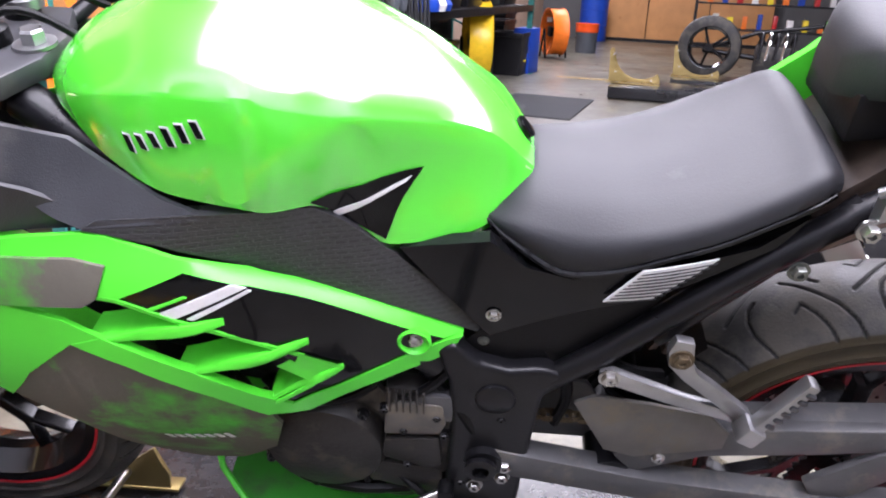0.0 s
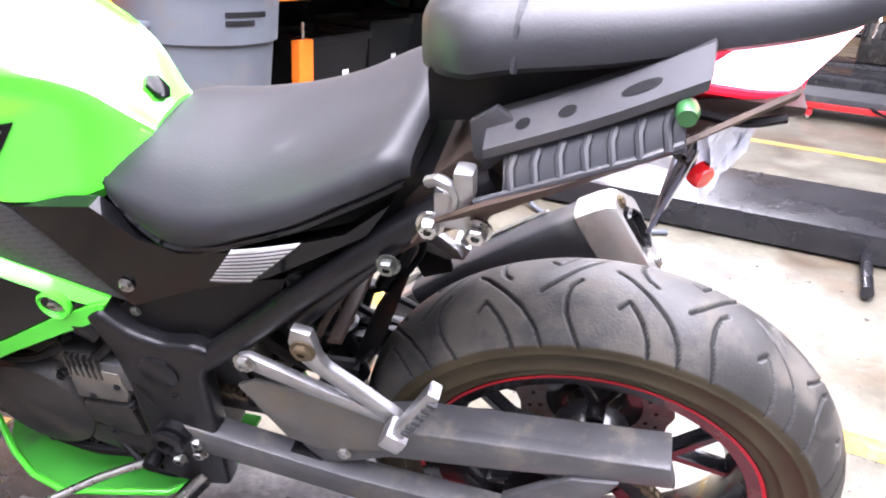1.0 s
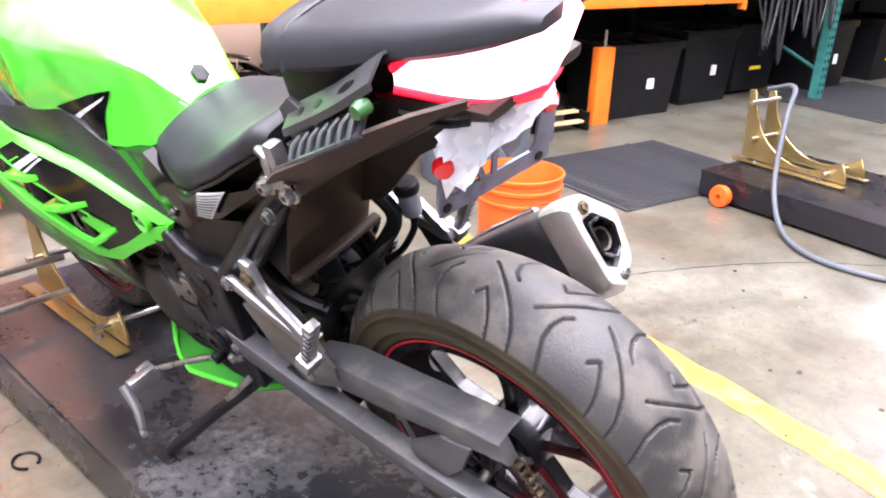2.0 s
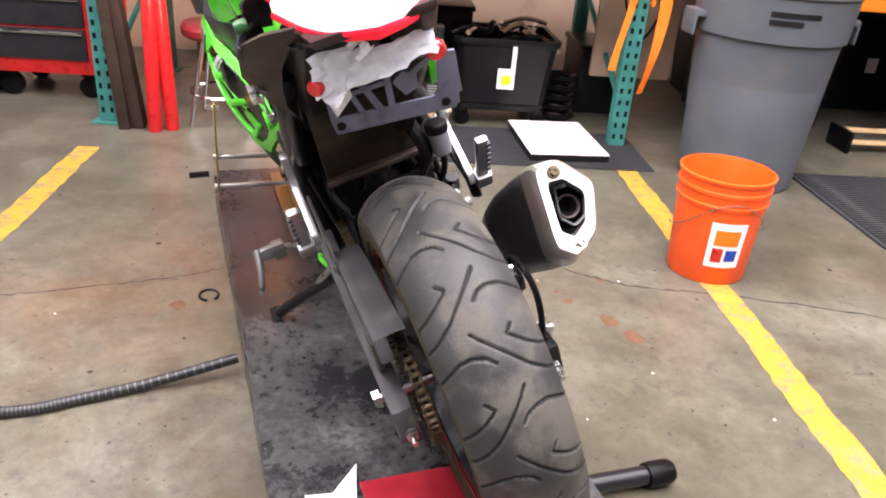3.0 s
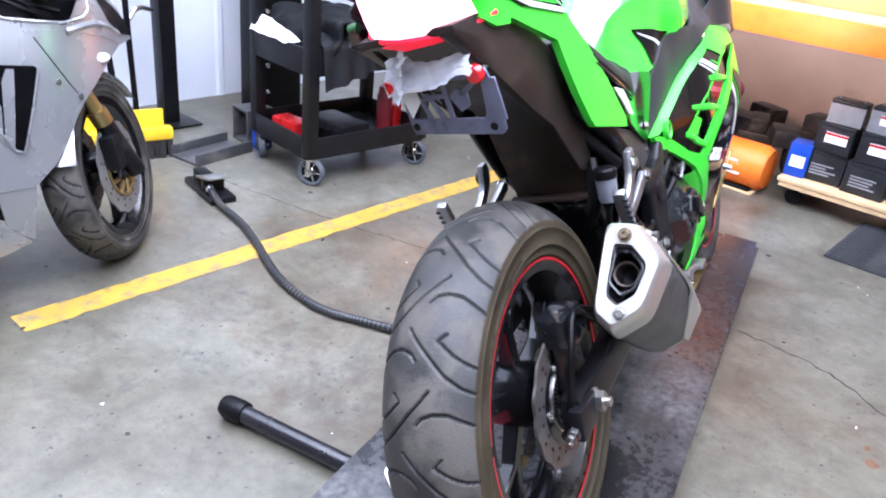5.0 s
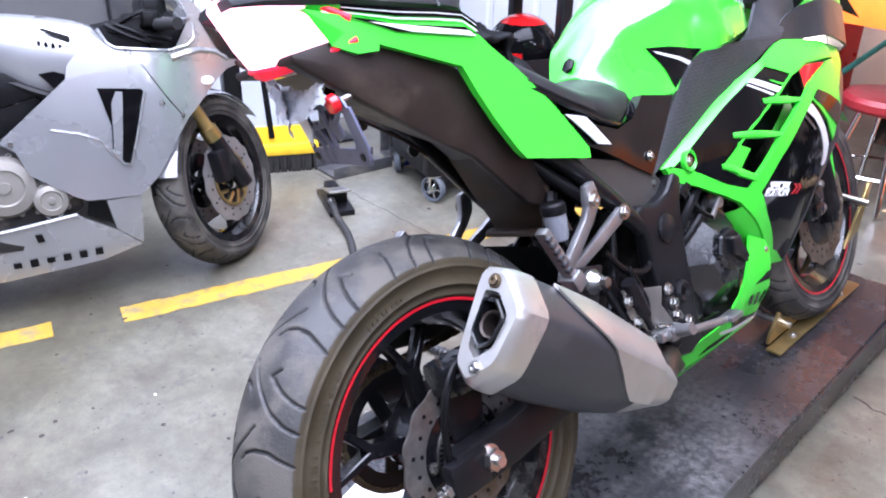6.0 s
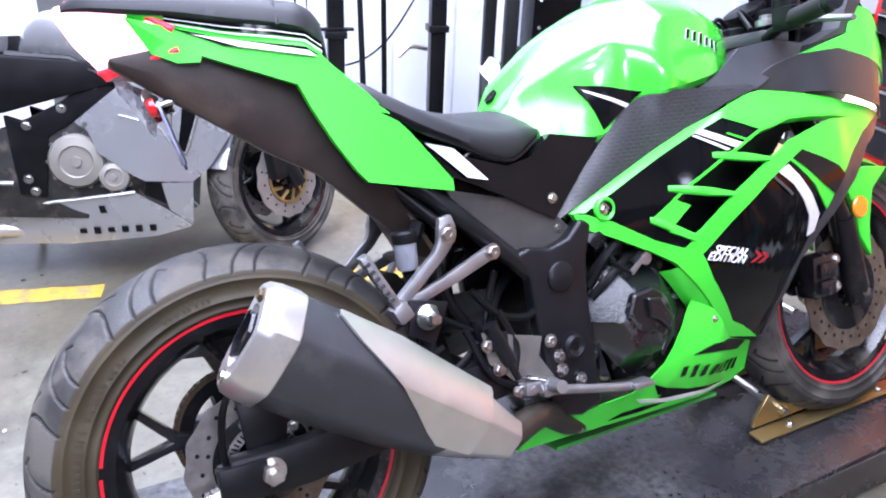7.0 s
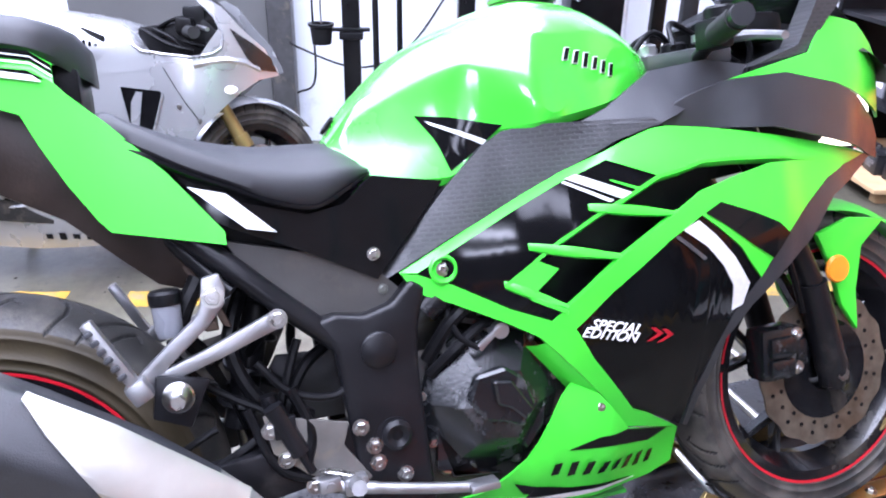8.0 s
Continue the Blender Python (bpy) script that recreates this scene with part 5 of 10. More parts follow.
bm = loft([[rail_point(x, 0.0)[:2] + (rail_point(x, 0.0)[2] - 0.009,), rail_point(x, 0.0), rail_point(x, 0.12), rail_point(x, 1.0), (x, -0.092, rail_point(x, 1.0)[2] - 0.002)] for x in np.linspace(-0.128, 0.034, 12)])
bmesh.ops.solidify(bm, geom=bm.faces[:], thickness=0.003)
rail = part("tail_rail", bm, RAIL_GREY, bike, "light grey tail subframe plate with holes")
for x, long in ((-0.098, 0.006), (-0.064, 0.007), (-0.012, 0.014)):
    part("hole", rail_hole(x, long, 0.17), BLACK, rail)
tray_line = [(-0.112, 0.850), (-0.08, 0.866), (-0.04, 0.885), (0.0, 0.904), (0.020, 0.914)]
bm = loft([[(x, -0.124, z + 0.012), (x + 0.002, -0.134, z + 0.004), (x + 0.004, -0.148, z - 0.008), (x + 0.004, -0.150, z - 0.013)] for x, z in tray_line])
bmesh.ops.solidify(bm, geom=bm.faces[:], thickness=0.004)
tray = part("tail_tray", bm, TRAY, bike, "ribbed dark grey battery tray")
for k in range(7):
    x = -0.104 + 0.019 * k
    z = 0.854 + 0.478 * (x + 0.104)
    part("rib", tube([(x + 0.002, -0.126, z + 0.010), (x, -0.138, z + 0.004), (x + 0.004, -0.151, z - 0.009)], 0.0038, 8), TRAY, tray)
part("tray_edge", tube([(-0.13, -0.151, 0.831), (-0.06, -0.151, 0.865), (0.0, -0.150, 0.893), (0.024, -0.146, 0.905)], 0.0035, 8), GREY_PLASTIC, tray)
part("rail_foot", prism([(-0.139, 0.851), (-0.126, 0.839), (-0.100, 0.866), (-0.096, 0.884), (-0.120, 0.901), (-0.142, 0.885)], -0.116, -0.108, 0.002), RAIL_GREY, bike)
latch = part("seat_latch", join(tube(curve([(-0.172, -0.140, 0.838), (-0.160, -0.146, 0.845), (-0.148, -0.147, 0.835), (-0.150, -0.146, 0.815)]), 0.0055, 8), box(-0.150, -0.138, 0.815, 0.034, 0.022, 0.040, 0.007), box(-0.140, -0.140, 0.842, 0.018, 0.02, 0.03, 0.005)), ALU, bike, "bare metal seat latch")
for bx in (-0.170, -0.128):
    part("latch_bolt", hexbolt((bx, -0.144, 0.797), (0, -1, 0), 0.0095, 0.014), BOLT, latch)
part("green_connector", lathe([(0, -0.008), (0.008, -0.008), (0.009, 0.0), (0.007, 0.008), (0, 0.008)], 18, Matrix.Translation((0.022, -0.136, 0.925)) @ Matrix.Rotation(radians(90), 4, "X")), mat("green_plastic_cap", (0.03, 0.11, 0.035), 0.3, trans=0.2), bike)
part("knob_bolt", hexbolt((-0.216, -0.134, 0.731), (0, -1, 0), 0.009, 0.010), OLD_BOLT, bike)
part("tail_wire", tube(curve([(0.03, -0.1, 0.905), (0.07, -0.09, 0.895), (0.10, -0.085, 0.90)]), 0.004, 6), BLACK, bike)


def lens_rows():
    """Sections across the tail light, each from its upper edge to its lower edge."""
    rows = []
    for f in np.linspace(-1, 1, 33):
        u = 1 - abs(f)
        y = 0.096 * f
        upper = Vector((lerp_table(u, (0, 0.16, 0.47, 1), (0.030, 0.065, 0.128, 0.150)), y, lerp_table(u, (0, 0.16, 0.47, 1), (0.940, 0.963, 0.986, 0.992)) - 0.06 * y))
        lower = Vector((lerp_table(u, (0, 0.25, 0.5, 1), (0.027, 0.078, 0.106, 0.122)), y, lerp_table(u, (0, 0.25, 0.5, 1), (0.917, 0.904, 0.898, 0.896)) - 0.09 * y))
        rear = Vector((lerp_table(u, (0, 0.25, 0.5, 1), (0.030, 0.088, 0.130, 0.172)), y, 0.930 + 0.046 * u - 0.08 * y))
        rows.append([upper, upper * 0.45 + rear * 0.55 + Vector((0.004 * u, 0, 0.004 * u)), rear, rear * 0.5 + lower * 0.5 + Vector((0.004 * u, 0, -0.002 * u)), lower])
    return rows


light = part("tail_light", loft(lens_rows()), LENS_CLEAR, bike, "lit tail light, white core with a deep red rim")
part("lens_edge", tube([r[4] for r in lens_rows()], 0.0045, 8), LENS_PINK, light)
part("lens_edge", tube([r[0] for r in lens_rows()], 0.0045, 8), LENS_PINK, light)
part("red_band", loft([[r[4] + Vector((0.002, 0, -0.002)) for r in lens_rows()], [r[4] + Vector((-0.006 * (1 - abs(f)), 0, -0.003 - 0.010 * (1 - abs(f)))) for r, f in zip(lens_rows(), np.linspace(-1, 1, 33))]]), LENS_PINK, light)
part("lens_base", loft([[r[4] + Vector((-0.006 * (1 - abs(f)), 0, -0.003 - 0.010 * (1 - abs(f)))) for r, f in zip(lens_rows(), np.linspace(-1, 1, 33))], [r[4] + Vector((-0.045, 0, -0.012)) for r in lens_rows()]]), LENS, light)

# plate bracket with cut-outs
PLATE_POSE = Matrix.Translation((0.041, 0.005, 0.804)) @ Matrix.Rotation(radians(-9), 4, "Z") @ Matrix.Rotation(radians(-4), 4, "X") @ Matrix.Rotation(radians(14), 4, "Y") @ Matrix.Rotation(radians(90), 4, "Z")
# x to the right as seen from behind, z up


def plate_piece(points, name, material, parent, y0=-0.002, y1=0.002):
    ob = part(name, prism(points, y0, y1, 0.0006, 1), material, parent)
    if parent is bike:
        ob.matrix_local = PLATE_POSE
    return ob


holder = plate_piece([(-0.080, -0.028), (-0.076, -0.053), (0.080, -0.053), (0.088, -0.045), (0.088, -0.028)], "plate_bracket", PLATE, bike)
holder["label"] = "blue-grey steel plate bracket with cut-outs"
plate_piece([(-0.078, 0.03), (-0.078, 0.046), (0.078, 0.046), (0.082, 0.03)], "bracket_bar", PLATE, holder)
for pts in ([(-0.078, -0.031), (-0.072, -0.031), (-0.072, 0.031), (-0.078, 0.031)], [(0.066, -0.031), (0.088, -0.031), (0.086, 0.031), (0.070, 0.031)], [(-0.042, -0.031), (-0.037, -0.031), (-0.050, 0.031), (-0.056, 0.031)], [(-0.020, -0.031), (-0.013, -0.031), (-0.026, 0.012), (-0.032, 0.012)], [(-0.002, -0.031), (0.004, -0.031), (0.004, 0.031), (-0.002, 0.031)], [(0.022, -0.018), (0.034, -0.010), (0.034, 0.010), (0.022, 0.018), (0.012, 0.004)], [(0.034, 0.004), (0.060, 0.031), (0.052, 0.031), (0.030, 0.010)], [(-0.056, 0.0), (0.0, 0.004), (0.0, 0.009), (-0.056, 0.005)], [(0.058, -0.031), (0.066, -0.031), (0.076, -0.012), (0.072, -0.008)]):
    mx, mz = sum(q[0] for q in pts) / len(pts), sum(q[1] for q in pts) / len(pts)
    flat = max(q[0] for q in pts) - min(q[0] for q in pts) > 0.04
    plate_piece([(q[0], mz + (q[1] - mz) * 1.5) if flat else (mx + (q[0] - mx) * 1.45, q[1]) for q in pts], "cut_bar", PLATE, holder)

def film_mesh():
    random.seed(8)
    rows = []
    for i in range(15):
        u = i / 14
        row = []
        for j in range(9):
            v = j / 8
            x = -0.086 + 0.155 * u
            z = 0.066 - (0.050 - 0.026 * u) * v + 0.005 * math.sin(9 * u)
            row.append((x + random.uniform(-0.003, 0.003), 0.004 + 0.015 * v + 0.008 * abs(math.sin(7 * u + 3 * v)) * random.uniform(0.3, 1), z + random.uniform(-0.003, 0.003)))
        rows.append(row)
    return loft(rows)


ob = part("plastic_film", film_mesh(), FILM, holder, "crumpled clear plastic film", angle=20)
ob.matrix_local = Matrix.Scale(-1, 4, (0, 1, 0))
ob = part("white_tab", prism([(-0.088, 0.048), (-0.052, 0.052), (-0.045, 0.0), (-0.070, -0.026)], -0.004, -0.0025, 0.0005, 1), WHITE, holder, "white plastic tab")
for px, py, pz, r, turn in ((-0.082, -0.010, 0.030, 0.0110, -35), (0.066, -0.004, 0.040, 0.013, 0)):
    m = Matrix.Translation((px, py, pz)) @ Matrix.Rotation(radians(turn), 4, "Z") @ Matrix.Rotation(radians(90), 4, "X")
    part("red_reflector", lathe([(0, 0.0), (r, 0.0), (r, 0.008), (r * 0.85, 0.011), (0, 0.012)], 24, m), RED_LENS, holder, "round red reflector")
    part("reflector_stud", lathe([(0, -0.03), (0.004, -0.03), (0.004, 0.0), (0, 0.0)], 8, m), BOLT, holder)
part("bracket_hole", lathe([(0, 0), (0.006, 0), (0.006, 0.001), (0, 0.001)], 12, Matrix.Translation((-0.068, -0.003, -0.040)) @ Matrix.Rotation(radians(90), 4, "X")), BLACK, holder)
part("bracket_hole", lathe([(0, 0), (0.006, 0), (0.006, 0.001), (0, 0.001)], 12, Matrix.Translation((0.070, -0.003, -0.040)) @ Matrix.Rotation(radians(90), 4, "X")), BLACK, holder)
part("bracket_arm", tube([(0.03, 0.02, 0.86), (0.05, 0.02, 0.835)], 0.008, 8), BLACK, bike)


def film_flap():
    """The loose film hanging forward off the bracket's left edge."""
    random.seed(19)
    rows = []
    for i in range(13):
        u = i / 12
        row = []
        for j in range(8):
            v = j / 7
            x = 0.040 + 0.066 * u + 0.015 * v * (1 - u)
            z = 0.862 + 0.030 * u - (0.062 - 0.045 * u) * v
            row.append((x + random.uniform(-0.002, 0.002), -0.072 + 0.060 * u - 0.006 * math.sin(6 * u + 4 * v) + random.uniform(-0.005, 0.005), z + random.uniform(-0.002, 0.002)))
        rows.append(row)
    return loft(rows)


part("film_flap", film_flap(), FILM, bike, "crumpled clear plastic film", angle=20)

# exhaust ------------------------------------------------------------------------
SECTION = ((-0.032, 0.080), (0.016, 0.076), (0.058, 0.022), (0.030, -0.056), (-0.018, -0.086), (-0.047, -0.060))
EX_FROM, EX_WAY = Vector((0.022, 0.217, 0.528)), Vector((-0.81, -0.06, -0.55)).normalized()
EX_SIDE = Vector((0, 1, 0))
EX_UP = EX_WAY.cross(EX_SIDE).normalized() * -1
if EX_UP.z < 0:
    EX_UP = -EX_UP


def ring_at(s, scale, points=SECTION, grow=0.0, round_steps=3):
    """One rounded six-sided section of the silencer, s metres along it."""
    out = []
    count = len(points)
    for i in range(count):
        p0, p1, p2 = Vector(points[i - 1]), Vector(points[i]), Vector(points[(i + 1) % count])
        for k in range(round_steps):
            f = k / (round_steps - 1)
            a, b = p1 + (p0 - p1) * 0.16, p1 + (p2 - p1) * 0.16
            q = (a * (1 - f) + p1 * f) * (1 - f) + (p1 * (1 - f) + b * f) * f
            q = q * scale + q.normalized() * grow
            out.append(EX_FROM + EX_WAY * s + EX_SIDE * q.x + EX_UP * q.y)
    return out


silencer = part("silencer", loft([ring_at(0.045, 0.98), ring_at(0.12, 1.0), ring_at(0.25, 0.95), ring_at(0.345, 0.80)], closed=True, caps=True), GREY_PLASTIC, bike, "black exhaust silencer with silver end cap", angle=60)
EX_SATIN = mat("satin_silver", (0.50, 0.49, 0.46), 0.36, metal=0.85, vary=0.08, scale=20, dirt=(0.32, 0.30, 0.26), dirt_amount=0.3)
part("end_cap", loft([ring_at(0.006, 0.50), ring_at(-0.003, 0.545), ring_at(-0.004, 0.86), ring_at(0.004, 0.955), ring_at(0.02, 1.0), ring_at(0.050, 1.02), ring_at(0.054, 0.96)], closed=True), EX_SATIN, silencer, "silver end cap", angle=30)
OUT = ((-0.012, 0.034), (0.012, 0.032), (0.030, 0.008), (0.016, -0.026), (-0.004, -0.034), (-0.022, -0.014))
part("outlet_trim", loft([ring_at(-0.005, 1.0, OUT), ring_at(-0.009, 0.96, OUT), ring_at(-0.008, 0.86, OUT), ring_at(0.03, 0.84, OUT)], closed=True), COVER, silencer, angle=30)
m_out = Matrix.Translation(EX_FROM + EX_SIDE * 0.002 + EX_UP * 0.0) @ (-EX_WAY).to_track_quat("Z", "Y").to_matrix().to_4x4()
part("outlet_pipe", lathe([(0.0, -0.10), (0.0155, -0.10), (0.0155, -0.004), (0.0185, -0.002), (0.0185, -0.03), (0.026, -0.032)], 28, m_out), mat("sooty_pipe", (0.05, 0.04, 0.035), 0.5, metal=0.6, vary=0.3), silencer)
part("cap_face", loft([ring_at(0.005, 0.51), ring_at(0.014, 0.36)], closed=True), COVER, silencer)
for q, material in (((-0.001, 0.055), CHAIN), ((-0.004, -0.058), BOLT)):
    p = EX_FROM + EX_SIDE * q[0] + EX_UP * q[1] + EX_WAY * -0.004
    part("cap_screw", hexbolt(p, -EX_WAY, 0.0075, 0.006), material, silencer)
shield_rows = []
for f in np.linspace(0, 1, 12):
    row = []
    for k, (px, py, s0) in enumerate(((0.014, 0.0805, 0.10), (0.024, 0.074, 0.10), (0.042, 0.052, 0.14), (0.058, 0.030, 0.19), (0.0605, 0.018, 0.215), (0.050, -0.010, 0.26), (0.040, -0.036, 0.295), (0.034, -0.052, 0.32))):
        s = s0 + (0.385 - s0) * f
        shrink = 1.0 if s < 0.20 else 1.0 - (s - 0.20) * 1.1
        row.append(EX_FROM + EX_WAY * s + EX_SIDE * (px * shrink) + EX_UP * (py * shrink))
    shield_rows.append(row)
bm = loft(shield_rows)
bmesh.ops.solidify(bm, geom=bm.faces[:], thickness=0.004)
part("heat_shield", bm, EX_SATIN, silencer, "brushed silver heat shield", angle=25)
part("front_cone", loft([ring_at(0.34, 0.80), ring_at(0.39, 0.68), ring_at(0.44, 0.50), ring_at(0.47, 0.42)], closed=True, caps=True), EX_SATIN, silencer, angle=30)
part("exhaust_pipe", tube(curve([tuple(EX_FROM + EX_WAY * 0.46), (-0.46, 0.14, 0.27), (-0.56, 0.08, 0.21), (-0.72, 0.03, 0.19), (-0.9, 0.02, 0.23), (-0.98, 0.02, 0.40)]), 0.023, 14), mat("heat_stained_pipe", (0.06, 0.05, 0.04), 0.4, metal=0.8, vary=0.3), bike)

# swingarm, chain, brakes -------------------------------------------------------------
swing = part("swingarm", prism([(-0.54, 0.405), (-0.30, 0.372), (-0.06, 0.338), (0.055, 0.338), (0.062, 0.272), (-0.06, 0.272), (-0.30, 0.300), (-0.54, 0.335)], 0.098, 0.132, 0.006), DARK_METAL, bike, "black swingarm")
part("left_arm", prism([(-0.54, 0.395), (-0.30, 0.352), (-0.06, 0.332), (0.075, 0.336), (0.085, 0.282), (-0.06, 0.284), (-0.30, 0.304), (-0.54, 0.342)], -0.142, -0.108, 0.006), SWING, swing)
part("cross_tube", tube([(-0.36, -0.13, 0.34), (-0.36, 0.12, 0.34)], 0.032, 16), DARK_METAL, swing)
part("pivot_tube", tube([(-0.535, -0.15, 0.37), (-0.535, 0.14, 0.37)], 0.026, 16), DARK_METAL, swing)
part("pivot_ring", lathe([(0.012, -0.004), (0.021, -0.004), (0.022, 0.004), (0.012, 0.006)], 20, Matrix.Translation((-0.538, -0.157, 0.37)) @ Matrix.Rotation(radians(90), 4, "X"), close=True), DARK_METAL, swing)
for side in (-1, 1):
    part("adjuster_block", box(0.04, side * 0.128, 0.305, 0.07, 0.022, 0.052, 0.004), ALU if side < 0 else DARK_METAL, swing)
    part("adjuster_bolt", join(tube([(0.05, side * 0.124, 0.298), (0.105, side * 0.124, 0.290)], 0.005, 10), tube([(0.072, side * 0.124, 0.295), (0.084, side * 0.124, 0.293)], 0.0105, 6), tube([(0.087, side * 0.124, 0.293), (0.094, side * 0.124, 0.292)], 0.009, 6)), BOLT, swing)
part("axle", tube([(0, -0.15, 0.312), (0, 0.138, 0.308)], 0.009, 14), BOLT, swing)
part("axle_nut", join(tube([(0, 0.132, 0.308), (0, 0.150, 0.308)], 0.0165, 6), lathe([(0, 0), (0.021, 0), (0.021, 0.003), (0, 0.003)], 20, Matrix.Translation((0, 0.132, 0.308)) @ SIDE)), STEEL, swing, "zinc-plated axle nut")
part("axle_end", tube([(0, 0.148, 0.308), (0, 0.160, 0.308)], 0.008, 12), STEEL, swing)
part("axle_head", tube([(0, -0.146, 0.312), (0, -0.158, 0.312)], 0.016, 6), BOLT, swing)
HEEL_DUST = mat("dusty_heel_plate", (0.105, 0.100, 0.092), 0.45, metal=0.4, vary=0.25, dirt=(0.15, 0.13, 0.10), dirt_scale=14, dirt_amount=0.5, bump=0.1)
guard = part("chain_guard", prism([(-0.36, 0.385), (-0.30, 0.425), (-0.215, 0.455), (0.085, 0.482), (0.096, 0.445), (-0.01, 0.432), (-0.10, 0.415), (-0.24, 0.395), (-0.33, 0.350)], -0.128, -0.108, 0.004), SWING, bike, "scuffed dark grey chain guard")
part("guard_top", loft([[(x, y, z + 0.004 * (1 - abs(y + 0.1) * 30)) for y in (-0.128, -0.11, -0.092, -0.078)] for x, z in ((-0.30, 0.422), (-0.215, 0.452), (-0.06, 0.466), (0.085, 0.480))]), SWING, guard)
part("guard_leg", prism([(-0.02, 0.43), (0.035, 0.44), (0.005, 0.375), (-0.03, 0.335), (-0.085, 0.335), (-0.10, 0.36)], -0.132, -0.120, 0.003), SWING, guard)
part("guard_bolt", hexbolt((-0.30, -0.131, 0.39), (0, -1, 0), 0.007, 0.006), BOLT, guard)
part("heel_plate", prism([(-0.425, 0.490), (-0.400, 0.505), (-0.324, 0.496), (-0.250, 0.483), (-0.220, 0.450), (-0.222, 0.419), (-0.333, 0.389), (-0.375, 0.400)], -0.132, -0.126, 0.002), HEEL_DUST, bike, "grey heel guard")


def sprocket(radius, teeth, y, name, parent, holes=5):
    pts = []
    for k in range(teeth * 4):
        a = 2 * math.pi * k / (teeth * 4)
        r = radius + (0.004, 0.001, -0.004, 0.001)[k % 4]
        pts.append((r * math.cos(a), r * math.sin(a)))
    inner = [(radius * 0.74 * math.cos(2 * math.pi * k / (teeth * 4)), radius * 0.74 * math.sin(2 * math.pi * k / (teeth * 4))) for k in range(teeth * 4)]
    rows = [[(px, yy, pz) for px, pz in ring] for ring, yy in ((pts, y - 0.003), (pts, y + 0.003), (inner, y + 0.003), (inner, y - 0.003), (pts, y - 0.003))]
    body = part(name, loft(rows, closed=True), DARK_METAL, parent, "dark chain sprocket")
    for k in range(holes):
        bm = box(radius * 0.5, y, 0, radius * 0.6, 0.005, radius * 0.26, 0.001)
        bmesh.ops.transform(bm, matrix=Matrix.Rotation(2 * math.pi * k / holes, 4, "Y"), verts=bm.verts)
        part("sprocket_arm", bm, DARK_METAL, body)
    return body


spr = sprocket(0.098, 42, -0.088, "rear_sprocket", bike)
spr.location = (0, 0, 0.312)
spr2 = sprocket(0.034, 14, -0.088, "front_sprocket", bike)
spr2.location = (-0.565, 0, 0.375)


def chain_path():
    c0, r0, c1, r1 = Vector((0.0, 0.312)), 0.100, Vector((-0.565, 0.375)), 0.036
    d = c1 - c0
    base = math.atan2(d.y, d.x)
    off = math.acos((r0 - r1) / d.length)
    pts = []
    for k in range(61):
        a = base + off + (2 * math.pi - 2 * off) * k / 60
        pts.append(c0 + r0 * Vector((math.cos(a), math.sin(a))))
    for k in range(21):
        a = base - off + 2 * off * k / 20
        pts.append(c1 + r1 * Vector((math.cos(a), math.sin(a))))
    return pts + [pts[0]]


chain = new("chain")
chain.parent = bike
chain["label"] = "greasy roller chain"


def chain_links():
    path = chain_path()
    steps = [(b - a).length for a, b in zip(path, path[1:])]
    total = sum(steps)
    count = 2 * round(total / 0.0127 / 2)
    link = join(prism([(-0.0075, -0.0042), (0.0075, -0.0042), (0.0105, 0), (0.0075, 0.0042), (-0.0075, 0.0042), (-0.0105, 0)], -0.0085, -0.0065, 0), prism([(-0.0075, -0.0042), (0.0075, -0.0042), (0.0105, 0), (0.0075, 0.0042), (-0.0075, 0.0042), (-0.0105, 0)], 0.0065, 0.0085, 0), tube([(-0.0063, -0.0095, 0), (-0.0063, 0.0095, 0)], 0.0036, 6))
    outer = part("link", link, CHAIN, chain, smooth=False)
    inner = part("link", join(prism([(-0.0085, -0.0045), (0.0085, -0.0045), (0.0085, 0.0045), (-0.0085, 0.0045)], -0.006, -0.0045, 0), prism([(-0.0085, -0.0045), (0.0085, -0.0045), (0.0085, 0.0045), (-0.0085, 0.0045)], 0.0045, 0.006, 0), tube([(-0.0063, -0.005, 0), (-0.0063, 0.005, 0)], 0.005, 6)), CHAIN, chain, smooth=False)
    first = {0: outer, 1: inner}
    used = {0: False, 1: False}
    for k in range(count):
        want = total * k / count
        acc = 0.0
        for (a, b), s in zip(zip(path, path[1:]), steps):
            if acc + s >= want:
                break
            acc += s
        p = a + (b - a) * ((want - acc) / s)
        way = math.atan2((b - a).y, (b - a).x)
        kind = k % 2
        if used[kind]:
            ob = new("link", first[kind].data)
            ob.parent = chain
        else:
            ob = first[kind]
            used[kind] = True
        ob.matrix_local = Matrix.Translation((p.x, -0.088, p.y)) @ Matrix.Rotation(-way, 4, "Y")


chain_links()


